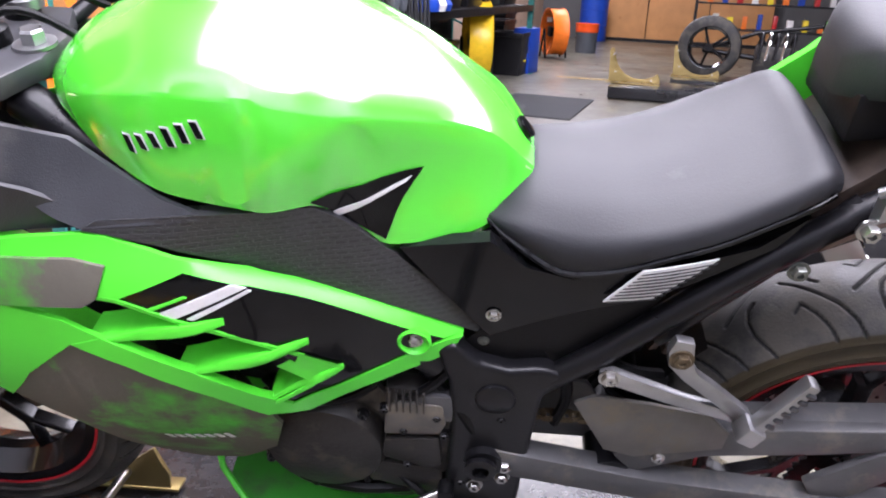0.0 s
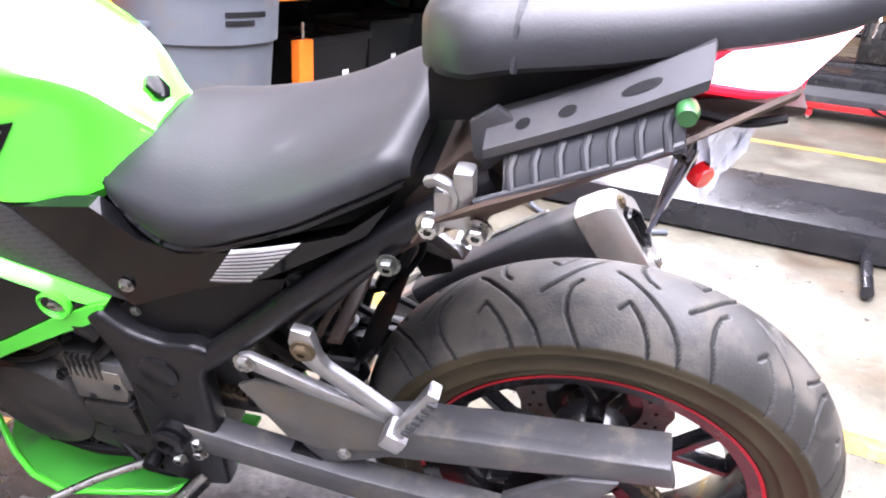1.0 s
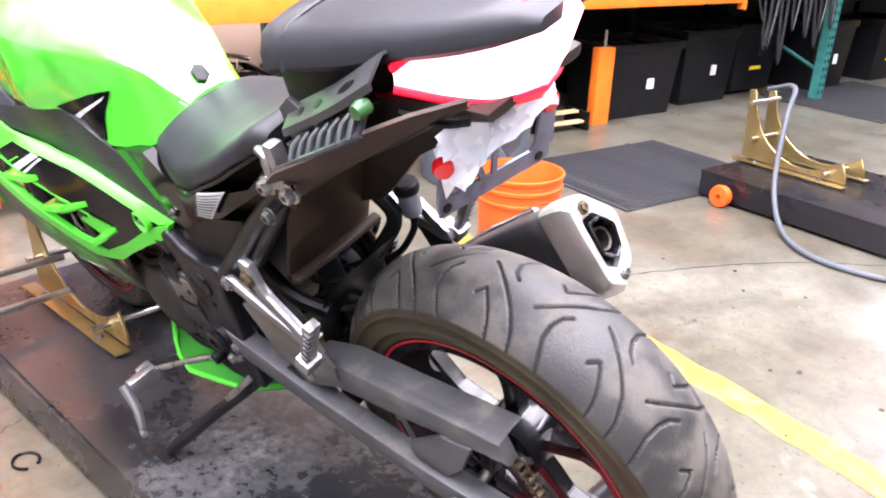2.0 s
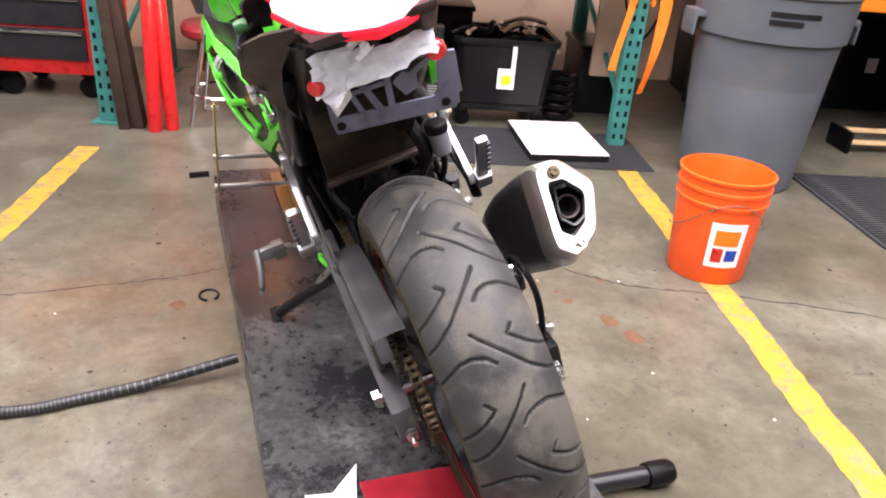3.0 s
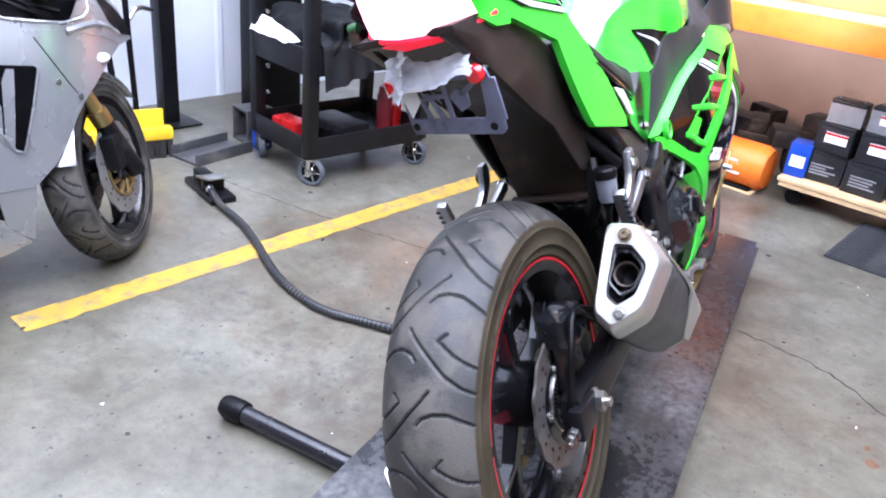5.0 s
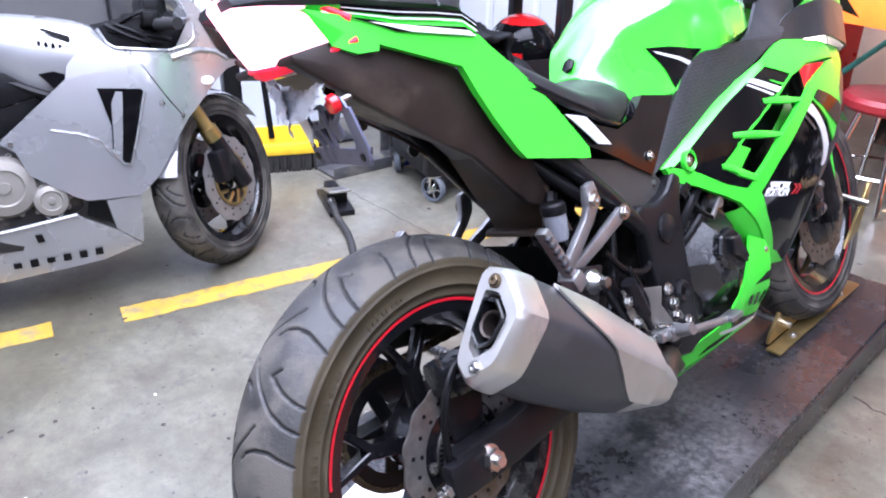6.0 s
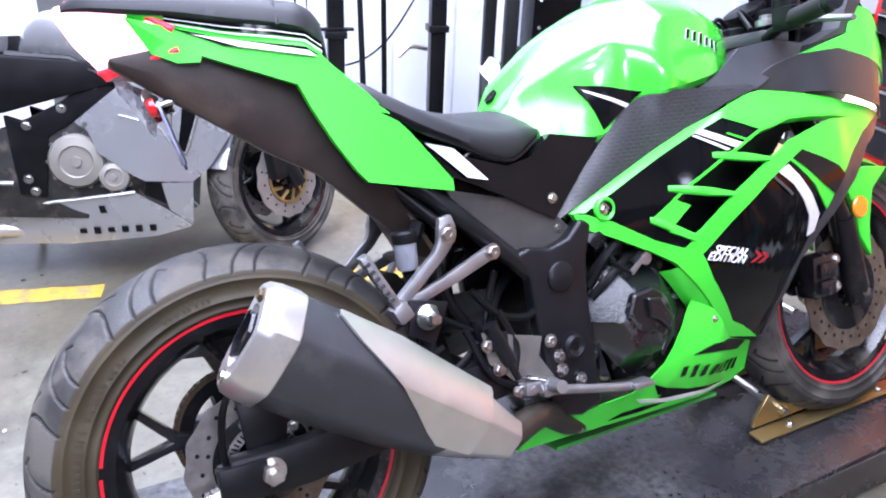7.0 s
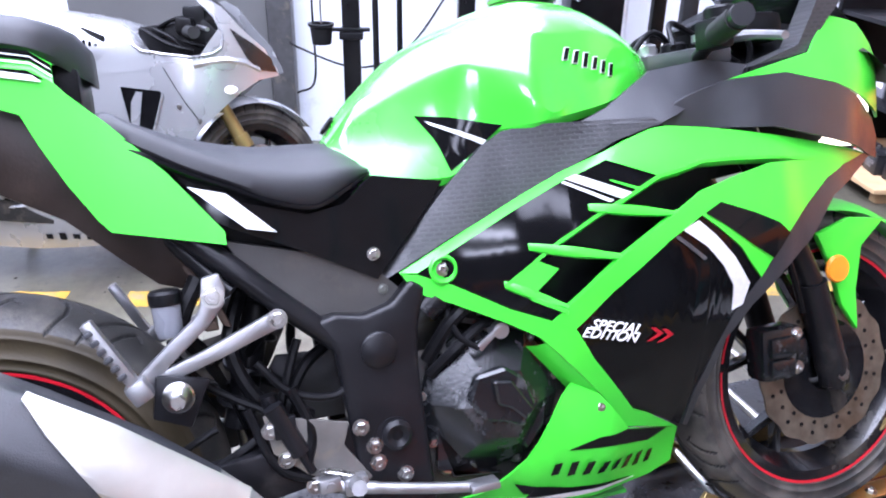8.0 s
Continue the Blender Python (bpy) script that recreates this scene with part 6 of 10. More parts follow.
def brake_disc(centre, radius, y, parent, holes, colour):
    outline = []
    for k in range(144):
        a = 2 * math.pi * k / 144
        r = radius * (1 + 0.020 * math.cos(14 * a))
        outline.append((r, a))
    bm = bmesh.new()
    rings = []
    for inner, yy in ((0.62, -0.002), (0.62, 0.002), (1.0, 0.002), (1.0, -0.002)):
        rings.append([bm.verts.new(((r if inner == 1.0 else radius * inner) * math.cos(a), yy, (r if inner == 1.0 else radius * inner) * math.sin(a))) for r, a in outline])
    for one, two in zip(rings, rings[1:] + rings[:1]):
        for k in range(144):
            bm.faces.new((one[k], one[(k + 1) % 144], two[(k + 1) % 144], two[k]))
    disc = part("brake_disc", bm, colour, parent, "petal brake disc")
    disc.location = (centre[0], y, centre[1])
    hole = lathe([(0, -0.0026), (radius * 0.03, -0.0026), (radius * 0.03, 0.0026), (0, 0.0026)], 10, SIDE)
    first = None
    for k in range(holes):
        a = 2 * math.pi * k / holes
        for rr in (0.72, 0.86) if k % 2 else (0.79,):
            if first is None:
                first = part("drill_hole", hole, BLACK, disc)
                o = first
            else:
                o = new("drill_hole", first.data)
                o.parent = disc
            o.location = (radius * rr * math.cos(a), 0, radius * rr * math.sin(a))
    part("disc_carrier", lathe([(0.04, -0.004), (radius * 0.5, -0.004), (radius * 0.66, -0.001), (radius * 0.66, 0.003), (radius * 0.5, 0.004), (0.04, 0.004)], 30, SIDE, close=True), RIM, disc)
    return disc


DISC = mat("worn_disc_steel", (0.16, 0.15, 0.14), 0.42, metal=0.8, vary=0.2, scale=60, dirt=(0.10, 0.07, 0.04), dirt_amount=0.5)
rear_disc = brake_disc((0, 0.312), 0.112, 0.080, bike, 20, DISC)
part("sensor_ring", lathe([(0.040, 0.004), (0.055, 0.004), (0.055, 0.007), (0.040, 0.007)], 40, SIDE, close=True), STEEL, rear_disc)
teeth = []
for k in range(44):
    bm = box(0.0475, 0.0075, 0, 0.009, 0.0014, 0.0028, 0)
    bmesh.ops.transform(bm, matrix=Matrix.Rotation(2 * math.pi * k / 44, 4, "Y"), verts=bm.verts)
    teeth.append(bm)
part("sensor_slots", join(*teeth), BLACK, rear_disc)
for k in range(5):
    a = 2 * math.pi * k / 5
    part("disc_bolt", hexbolt((0.062 * math.cos(a), 0.004, 0.062 * math.sin(a)), (0, 1, 0), 0.007, 0.006), BOLT, rear_disc)
caliper = part("rear_caliper", join(box(-0.01, 0.092, 0.432, 0.085, 0.05, 0.05, 0.01), box(-0.01, 0.118, 0.425, 0.06, 0.02, 0.03, 0.008)), COVER, bike, "black rear brake caliper")
part("bleed_nipple", tube([(0.025, 0.105, 0.455), (0.03, 0.107, 0.472)], 0.004, 8), BOLT, caliper)
part("caliper_bracket", prism([(-0.03, 0.30), (0.02, 0.30), (0.03, 0.41), (-0.05, 0.41)], 0.090, 0.098, 0.003), DARK_METAL, caliper)
part("sensor_wire", tube(curve([(0.04, 0.105, 0.30), (0.06, 0.12, 0.34), (0.05, 0.13, 0.42), (0.0, 0.125, 0.46), (-0.10, 0.12, 0.40), (-0.2, 0.12, 0.38), (-0.30, 0.12, 0.42)]), 0.0055, 8), BLACK, bike)
part("brake_hose", tube(curve([(-0.03, 0.11, 0.45), (-0.07, 0.125, 0.43), (-0.12, 0.125, 0.38), (-0.22, 0.12, 0.35), (-0.36, 0.11, 0.40), (-0.42, 0.10, 0.52)]), 0.0065, 8), BLACK, bike)

# frame, engine ------------------------------------------------------------------------
for side in (-1, 1):
    pf = part("frame_plate", prism([(-0.440, 0.545), (-0.470, 0.553), (-0.510, 0.545), (-0.550, 0.556), (-0.580, 0.586), (-0.602, 0.574), (-0.586, 0.52), (-0.581, 0.46), (-0.585, 0.36), (-0.590, 0.256), (-0.545, 0.242), (-0.484, 0.256), (-0.477, 0.36), (-0.466, 0.498)], side * 0.105, side * 0.138, 0.009, 3), DARK_METAL, bike, "black frame side plate")
    part("frame_boss", lathe([(0, 0), (0.026, 0), (0.026, 0.003), (0.022, 0.006), (0, 0.006)], 24, Matrix.Translation((-0.525, side * 0.138, 0.495)) @ Matrix.Rotation(radians(-90 * side), 4, "X")), DARK_METAL, pf)
    part("pivot_boss", lathe([(0.008, 0), (0.022, 0), (0.022, 0.006), (0.016, 0.01), (0.008, 0.006)], 24, Matrix.Translation((-0.538, side * 0.138, 0.37)) @ Matrix.Rotation(radians(-90 * side), 4, "X")), DARK_METAL, pf)
    for bx, bz in ((-0.545, 0.31), (-0.505, 0.36), (-0.508, 0.335)):
        part("frame_bolt", hexbolt((bx, side * 0.139, bz), (0, side, 0), 0.009, 0.010), BOLT, pf)
    part("subframe_tube", tube([(-0.475, side * 0.122, 0.510), (-0.40, side * 0.125, 0.578), (-0.31, side * 0.118, 0.665), (-0.21, side * (0.112 if side < 0 else 0.075), 0.755), (-0.12, side * (0.10 if side < 0 else 0.05), 0.82)], 0.016, 12), DARK_METAL, bike)
    part("subframe_stay", tube([(-0.34, side * 0.115, 0.60), (-0.25, side * (0.11 if side < 0 else 0.07), 0.70), (-0.16, side * (0.10 if side < 0 else 0.05), 0.80)], 0.012, 10), DARK_METAL, bike)
    part("main_frame_tube", tube([(-0.60, side * 0.115, 0.535), (-0.75, side * 0.13, 0.66), (-0.95, side * 0.09, 0.78), (-1.08, side * 0.045, 0.84)], 0.024, 12), DARK_METAL, bike)
    # passenger foot rest
    br = part("foot_rest_bracket", join(prism([(-0.326, 0.632), (-0.304, 0.628), (-0.298, 0.592), (-0.290, 0.578), (-0.262, 0.556), (-0.215, 0.516), (-0.207, 0.500), (-0.222, 0.495), (-0.275, 0.540), (-0.306, 0.566), (-0.328, 0.590), (-0.332, 0.612)], side * 0.138, side * 0.152, 0.004), prism([(-0.404, 0.566), (-0.388, 0.572), (-0.30, 0.536), (-0.215, 0.508), (-0.211, 0.497), (-0.23, 0.494), (-0.32, 0.522), (-0.402, 0.552)], side * 0.138, side * 0.150, 0.004)), ALU, bike, "cast aluminium passenger foot rest bracket")
    part("bracket_bolt", hexbolt((-0.315, side * 0.152, 0.603), (0, side, 0), 0.011, 0.008), BOLT if side > 0 else CHAIN, br)
    part("bracket_bolt", hexbolt((-0.392, side * 0.150, 0.562), (0, side, 0), 0.010, 0.008), BOLT, br)
    m = Matrix.Translation((-0.215, side * 0.165, 0.503)) @ Matrix.Rotation(radians(28), 4, "Y")
    peg = part("foot_rest", join(box(0, 0, 0.052, 0.015, 0.021, 0.104, 0.004, m), box(0, 0, -0.002, 0.027, 0.030, 0.028, 0.005, m)), ALU, br, "folding aluminium foot rest")
    for k in range(6):
        part("grip_rib", box(0.004, side * 0.009, 0.026 + 0.013 * k, 0.011, 0.009, 0.007, 0.002, m), GREY_PLASTIC, peg)
part("silencer_bolt", join(lathe([(0, 0), (0.019, 0), (0.020, 0.008), (0.015, 0.012), (0.013, 0.02), (0.009, 0.024), (0, 0.024)], 24, Matrix.Translation((-0.259, 0.160, 0.485)) @ SIDE), tube([(-0.259, 0.18, 0.485), (-0.259, 0.195, 0.485)], 0.009, 6)), BOLT, bike, "large silencer mounting bolt")
part("hanger_plate", prism([(-0.30, 0.50), (-0.235, 0.515), (-0.225, 0.46), (-0.27, 0.44)], 0.150, 0.160, 0.004), DARK_METAL, bike)
part("engine_block", prism([(-0.59, 0.475), (-0.70, 0.50), (-0.82, 0.44), (-0.845, 0.36), (-0.815, 0.245), (-0.66, 0.205), (-0.52, 0.245), (-0.51, 0.40)], -0.105, 0.105, 0.014), ENGINE, bike, "dusty dark grey engine block")
part("cylinder", prism([(-0.66, 0.48), (-0.80, 0.43), (-0.92, 0.60), (-0.80, 0.66)], -0.10, 0.10, 0.012), ENGINE, bike)
def facet_ring(radius, y, count, turn, flat):
    """One many-sided ring of the clutch cover; flat pulls in every other corner."""
    return [(-0.692 + radius * (1 - flat * (k % 2)) * math.cos(turn + 2 * math.pi * k / count), y, 0.388 + radius * (1 - flat * (k % 2)) * math.sin(turn + 2 * math.pi * k / count)) for k in range(count)]


clutch = part("clutch_cover", join(loft([facet_ring(0.112, 0.055, 12, 0.1, 0.0), facet_ring(0.112, 0.112, 12, 0.1, 0.0), facet_ring(0.100, 0.124, 12, 0.1, 0.06), facet_ring(0.082, 0.140, 12, 0.1, 0.10), facet_ring(0.058, 0.158, 12, 0.1, 0.16), facet_ring(0.030, 0.164, 12, 0.1, 0.2)], closed=True, caps=True), prism([(-0.62, 0.46), (-0.60, 0.35), (-0.62, 0.28), (-0.70, 0.27), (-0.60, 0.30)], 0.10, 0.125, 0.004)), COVER, bike, "dusty black faceted clutch cover", angle=12)
part("cover_plate", prism([(-0.640, 0.405), (-0.655, 0.440), (-0.700, 0.446), (-0.728, 0.425), (-0.742, 0.385), (-0.722, 0.352), (-0.690, 0.366), (-0.664, 0.372)], 0.150, 0.170, 0.004, 1), COVER, clutch, "", 12)
part("cover_rib", prism([(-0.676, 0.432), (-0.704, 0.428), (-0.735, 0.380), (-0.722, 0.366), (-0.700, 0.388), (-0.680, 0.396)], 0.168, 0.180, 0.003, 1), COVER, clutch, "", 12)
part("cover_rib", prism([(-0.748, 0.350), (-0.760, 0.372), (-0.772, 0.372), (-0.764, 0.338), (-0.735, 0.306), (-0.728, 0.318)], 0.120, 0.142, 0.003, 1), COVER, clutch, "", 12)
part("release_arm", join(tube([(-0.705, 0.115, 0.495), (-0.705, 0.150, 0.495)], 0.012, 14), prism([(-0.700, 0.503), (-0.712, 0.503), (-0.672, 0.470), (-0.664, 0.478)], 0.146, 0.152, 0.002)), ALU, clutch, "bare metal clutch release arm")
part("clutch_cable", tube(curve([(-0.668, 0.149, 0.474), (-0.64, 0.140, 0.500), (-0.64, 0.120, 0.55), (-0.70, 0.10, 0.62)]), 0.0045, 8), BLACK, clutch)
part("cover_hose", tube(curve([(-0.600, 0.118, 0.440), (-0.640, 0.138, 0.480), (-0.690, 0.128, 0.505), (-0.750, 0.112, 0.495)]), 0.008, 8), BLACK, clutch)
for k in range(9):
    a = 2 * math.pi * k / 9 + 0.2
    part("cover_bolt", hexbolt((-0.692 + 0.108 * math.cos(a), 0.108, 0.388 + 0.108 * math.sin(a)), (0, 1, 0), 0.007, 0.012), BOLT, clutch)
part("oil_filler", lathe([(0, 0), (0.016, 0), (0.016, 0.012), (0.012, 0.016), (0, 0.016)], 12, Matrix.Translation((-0.615, 0.108, 0.300)) @ SIDE), BOLT, clutch)
alt = part("alternator_cover", lathe([(0.092, -0.05), (0.092, 0.008), (0.082, 0.022), (0.05, 0.030), (0.0, 0.032)], 40, Matrix.Translation((-0.760, -0.108, 0.350)) @ Matrix.Rotation(radians(90), 4, "X")), ENGINE, bike, "dusty round alternator cover")
for k in range(7):
    a = 2 * math.pi * k / 7
    part("cover_bolt", hexbolt((-0.760 + 0.092 * math.cos(a), -0.116, 0.350 + 0.092 * math.sin(a)), (0, -1, 0), 0.007, 0.010), DARK_METAL, alt)
part("sprocket_cover", prism([(-0.50, 0.43), (-0.60, 0.455), (-0.65, 0.42), (-0.64, 0.33), (-0.56, 0.30), (-0.50, 0.33)], -0.128, -0.100, 0.008), ENGINE, bike)
part("starter_box", box(-0.60, -0.11, 0.46, 0.06, 0.05, 0.05, 0.006), SWING, bike)
part("air_box", prism([(-0.55, 0.70), (-0.90, 0.78), (-1.02, 0.74), (-0.95, 0.62), (-0.66, 0.57), (-0.56, 0.62)], -0.10, 0.10, 0.01), BLACK, bike)
part("radiator", box(-0.985, 0, 0.50, 0.05, 0.26, 0.26, 0.006, None), ENGINE, bike)
part("head_stay", prism([(-0.95, 0.72), (-1.30, 0.80), (-1.45, 0.76), (-1.36, 0.69), (-1.10, 0.66)], -0.05, 0.05, 0.01), BLACK, bike)
for k, pts in enumerate(([(-0.47, 0.06, 0.50), (-0.42, 0.09, 0.47), (-0.39, 0.10, 0.40), (-0.42, 0.08, 0.33)], [(-0.36, 0.03, 0.60), (-0.33, 0.07, 0.52), (-0.36, 0.09, 0.44), (-0.43, 0.08, 0.40)], [(-0.30, 0.08, 0.62), (-0.27, 0.09, 0.56), (-0.30, 0.06, 0.50)], [(-0.62, -0.10, 0.50), (-0.57, -0.13, 0.46), (-0.55, -0.13, 0.42)], [(-0.70, 0.12, 0.55), (-0.64, 0.13, 0.52), (-0.60, 0.11, 0.46)], [(-0.45, -0.07, 0.55), (-0.36, -0.08, 0.50), (-0.30, -0.06, 0.47)], [(-0.40, 0.05, 0.55), (-0.35, 0.0, 0.47), (-0.40, -0.05, 0.42)])):
    part("hose", tube(curve(pts), 0.009 + 0.002 * (k % 3), 9), BLACK, bike)
shock = part("rear_shock", tube([(-0.40, 0, 0.64), (-0.33, 0, 0.38)], 0.022, 14), DARK_METAL, bike)
part("spring", tube([(-0.40 + 0.07 * f + 0.032 * math.cos(30 * f), 0.032 * math.sin(30 * f), 0.63 - 0.24 * f) for f in np.linspace(0, 1, 120)], 0.006, 6), DARK_METAL, shock)
part("inner_fender", loft([[(0.0 + r * math.cos(a) - 0.0, y, 0.312 + r * math.sin(a)) for y in (-0.07, -0.04, 0.0, 0.04, 0.07)] for a in np.linspace(radians(138), radians(195), 14) for r in (0.345,)]), BLACK, bike)
# reservoir
res = part("brake_reservoir", lathe([(0, -0.038), (0.015, -0.038), (0.0175, -0.030), (0.0185, 0.0), (0.0185, 0.006)], 24, Matrix.Translation((-0.257, 0.117, 0.592))), FLUID, bike, "translucent brake fluid reservoir")
part("reservoir_cap", lathe([(0.020, 0.0), (0.021, 0.004), (0.021, 0.015), (0.018, 0.019), (0, 0.019)], 20, Matrix.Translation((-0.257, 0.117, 0.596))), BLACK, res, "black screw cap", angle=20)
part("reservoir_hose", tube(curve([(-0.257, 0.117, 0.548), (-0.262, 0.112, 0.52), (-0.30, 0.10, 0.47), (-0.38, 0.11, 0.42)]), 0.006, 8), BLACK, res)
# brake pedal and heel guard on the right
heel = part("heel_guard", prism([(-0.358, 0.434), (-0.472, 0.403), (-0.462, 0.372), (-0.497, 0.318), (-0.470, 0.300), (-0.440, 0.306), (-0.400, 0.350), (-0.366, 0.380)], 0.140, 0.145, 0.002), HEEL_DUST, bike, "grey heel guard plate")
for bx, bz in ((-0.366, 0.412), (-0.487, 0.392), (-0.383, 0.368), (-0.450, 0.328), (-0.416, 0.324)):
    part("guard_bolt", hexbolt((bx, 0.145, bz), (0, 1, 0), 0.009, 0.008), BOLT, heel)
pedal = part("brake_pedal", tube(curve([(-0.45, 0.15, 0.318), (-0.48, 0.158, 0.312), (-0.52, 0.162, 0.303), (-0.60, 0.164, 0.286), (-0.655, 0.166, 0.278)]), [0.011, 0.011, 0.011, 0.010, 0.010, 0.010, 0.009, 0.009, 0.009, 0.009, 0.008, 0.008, 0.008, 0.008, 0.008, 0.008, 0.008, 0.008, 0.008, 0.008, 0.008, 0.008, 0.007, 0.007, 0.006], 10), ALU, bike, "bare aluminium brake pedal")
part("pedal_tip", box(-0.65, 0.168, 0.281, 0.045, 0.03, 0.012, 0.004), ALU, pedal)
part("foot_rest_stub", join(tube([(-0.470, 0.140, 0.316), (-0.468, 0.195, 0.328)], 0.011, 12), box(-0.470, 0.152, 0.317, 0.036, 0.026, 0.028, 0.008)), ALU, bike, "aluminium foot rest stub")
part("brake_master", tube([(-0.41, 0.112, 0.34), (-0.38, 0.110, 0.40), (-0.37, 0.108, 0.45)], 0.012, 12), DARK_METAL, bike)
# gear lever side on the left
lever = part("gear_lever", join(box(-0.738, -0.250, 0.250, 0.022, 0.060, 0.030, 0.005), tube([(-0.745, -0.285, 0.262), (-0.715, -0.292, 0.222), (-0.700, -0.306, 0.186)], [0.010, 0.009, 0.007], 10), tube([(-0.712, -0.305, 0.180), (-0.690, -0.312, 0.178)], 0.006, 8), box(-0.755, -0.235, 0.240, 0.014, 0.030, 0.05, 0.004)), ALU, bike, "bare aluminium gear lever and foot rest mount")
part("shift_rod", tube([(-0.735, -0.225, 0.255), (-0.66, -0.175, 0.275), (-0.585, -0.145, 0.300)], 0.006, 10), BOLT, lever)
part("shift_knuckle", lathe([(0, -0.012), (0.011, -0.012), (0.012, 0.0), (0.011, 0.012), (0, 0.012)], 14, Matrix.Translation((-0.585, -0.148, 0.302)) @ SIDE), BLACK, lever)
part("foot_rest_rod", tube([(-0.77, -0.24, 0.235), (-0.83, -0.25, 0.20)], 0.007, 10), DARK_METAL, lever)
stand = part("side_stand", tube([(-0.535, -0.125, 0.240), (-0.60, -0.20, 0.185), (-0.675, -0.292, 0.118)], [0.014, 0.013, 0.012], 12), DARK_METAL, bike, "black side stand")
part("stand_foot", box(-0.69, -0.315, 0.107, 0.07, 0.05, 0.008, 0.003, None), DARK_METAL, stand)
part("stand_spring", tube([(-0.52, -0.135, 0.27), (-0.575, -0.175, 0.215)], 0.007, 8), BOLT, stand)

# fork and front end ---------------------------------------------------------------------
for side in (-1, 1):
    leg = part("fork_leg", tube([(-1.373, side * 0.080, 0.270), (-1.368, side * 0.082, 0.31), (-1.325, side * 0.085, 0.47)], [0.020, 0.028, 0.026], 18), DARK_METAL, bike, "black front fork leg")
    part("fork_tube", tube([(-1.325, side * 0.085, 0.47), (-1.13, side * 0.085, 0.89)], 0.0205, 16), DARK_METAL, leg)
    part("fork_foot", box(-1.373, side * 0.082, 0.297, 0.055, 0.030, 0.055, 0.012), DARK_METAL, leg)
    part("axle_bolt", join(tube([(-1.373, side * 0.095, 0.297), (-1.373, side * 0.106, 0.297)], 0.013, 6), lathe([(0, 0), (0.017, 0), (0.017, 0.003), (0, 0.003)], 18, Matrix.Translation((-1.373, side * 0.094, 0.297)) @ Matrix.Rotation(radians(-90 * side), 4, "X"))), BOLT, leg)
    part("reflector", lathe([(0, 0), (0.024, 0), (0.025, 0.004), (0.022, 0.008), (0, 0.009)], 28, Matrix.Translation((-1.368, side * 0.098, 0.490)) @ Matrix.Rotation(radians(-90 * side), 4, "X")), AMBER, leg, "round amber reflector")
    # handlebar
    barend = part("handlebar", tube([(-1.095, side * 0.10, 0.865), (-1.07, side * 0.17, 0.885), (-1.005, side * 0.31, 0.895)], 0.011, 12), DARK_METAL, bike, "black clip-on handlebar")
    if side > 0:
        part("grip", tube([(-1.048, 0.215, 0.890), (-1.003, 0.315, 0.896)], 0.0175, 18), RUBBER_DARK, barend, "black rubber grip")
        part("bar_end", tube([(-1.003, 0.315, 0.896), (-0.996, 0.332, 0.897)], 0.0155, 16), DARK_METAL, barend)
        part("switch_box", box(-1.065, 0.185, 0.893, 0.035, 0.05, 0.045, 0.008), BLACK, barend)
        part("brake_lever", tube([(-1.10, 0.17, 0.89), (-1.11, 0.22, 0.885), (-1.09, 0.30, 0.872)], [0.010, 0.007, 0.006], 8), ALU, barend, "bare aluminium brake lever")
        part("master_cylinder", lathe([(0, 0), (0.024, 0), (0.025, 0.03), (0.021, 0.034), (0, 0.034)], 20, Matrix.Translation((-1.105, 0.15, 0.905))), BLACK, barend)
    part("fork_cap", join(lathe([(0, 0), (0.021, 0), (0.021, 0.012), (0.012, 0.014), (0.012, 0.022), (0, 0.022)], 20, Matrix.Translation((-1.125, side * 0.085, 0.895)))), ALU, bike)
part("top_yoke", slab([(-1.052, -0.03), (-1.085, -0.118), (-1.15, -0.118), (-1.165, 0), (-1.15, 0.118), (-1.085, 0.118), (-1.052, 0.03)], 0.858, 0.884, 0.006), RAIL_GREY, bike, "black top yoke")
part("stem_nut", join(lathe([(0, 0), (0.024, 0), (0.024, 0.004), (0, 0.005)], 28, Matrix.Translation((-1.074, 0.0, 0.884))), lathe([(0.0145, 0.004), (0.0145, 0.018), (0.012, 0.021), (0, 0.021)], 6, Matrix.Translation((-1.074, 0.0, 0.884)))), ALU, bike, angle=20)
part("ignition", lathe([(0, 0), (0.022, 0), (0.022, 0.02), (0.016, 0.024), (0, 0.024)], 20, Matrix.Translation((-1.125, 0.0, 0.882))), BLACK, bike)
part("dashboard", join(box(-1.23, 0, 0.915, 0.09, 0.19, 0.05, 0.015, None), lathe([(0, 0), (0.045, 0), (0.045, 0.01), (0.04, 0.012), (0, 0.010)], 30, Matrix.Translation((-1.20, -0.03, 0.94)) @ Matrix.Rotation(radians(25), 4, "Y"))), BLACK, bike, "black instrument cluster")
for pts in ([(-1.04, 0.12, 0.885), (-1.08, 0.06, 0.93), (-1.16, 0.04, 0.90), (-1.22, 0.05, 0.86)], [(-1.07, -0.13, 0.88), (-1.12, -0.06, 0.93), (-1.18, -0.05, 0.88)], [(-1.06, 0.16, 0.90), (-1.13, 0.12, 0.94), (-1.20, 0.10, 0.88), (-1.18, 0.09, 0.80)], [(-1.00, 0.03, 0.86), (-1.08, 0.0, 0.925), (-1.15, -0.03, 0.90)]):
    part("cable", tube(curve(pts), 0.005, 8), BLACK, bike)
part("inner_cowl", loft([[(x, y, z - 0.06 * (abs(y) / 0.15) ** 2) for y in np.linspace(-0.15, 0.15, 9)] for x, z in ((-1.16, 0.86), (-1.25, 0.88), (-1.32, 0.93), (-1.40, 0.915), (-1.52, 0.82))]), BLACK, bike)
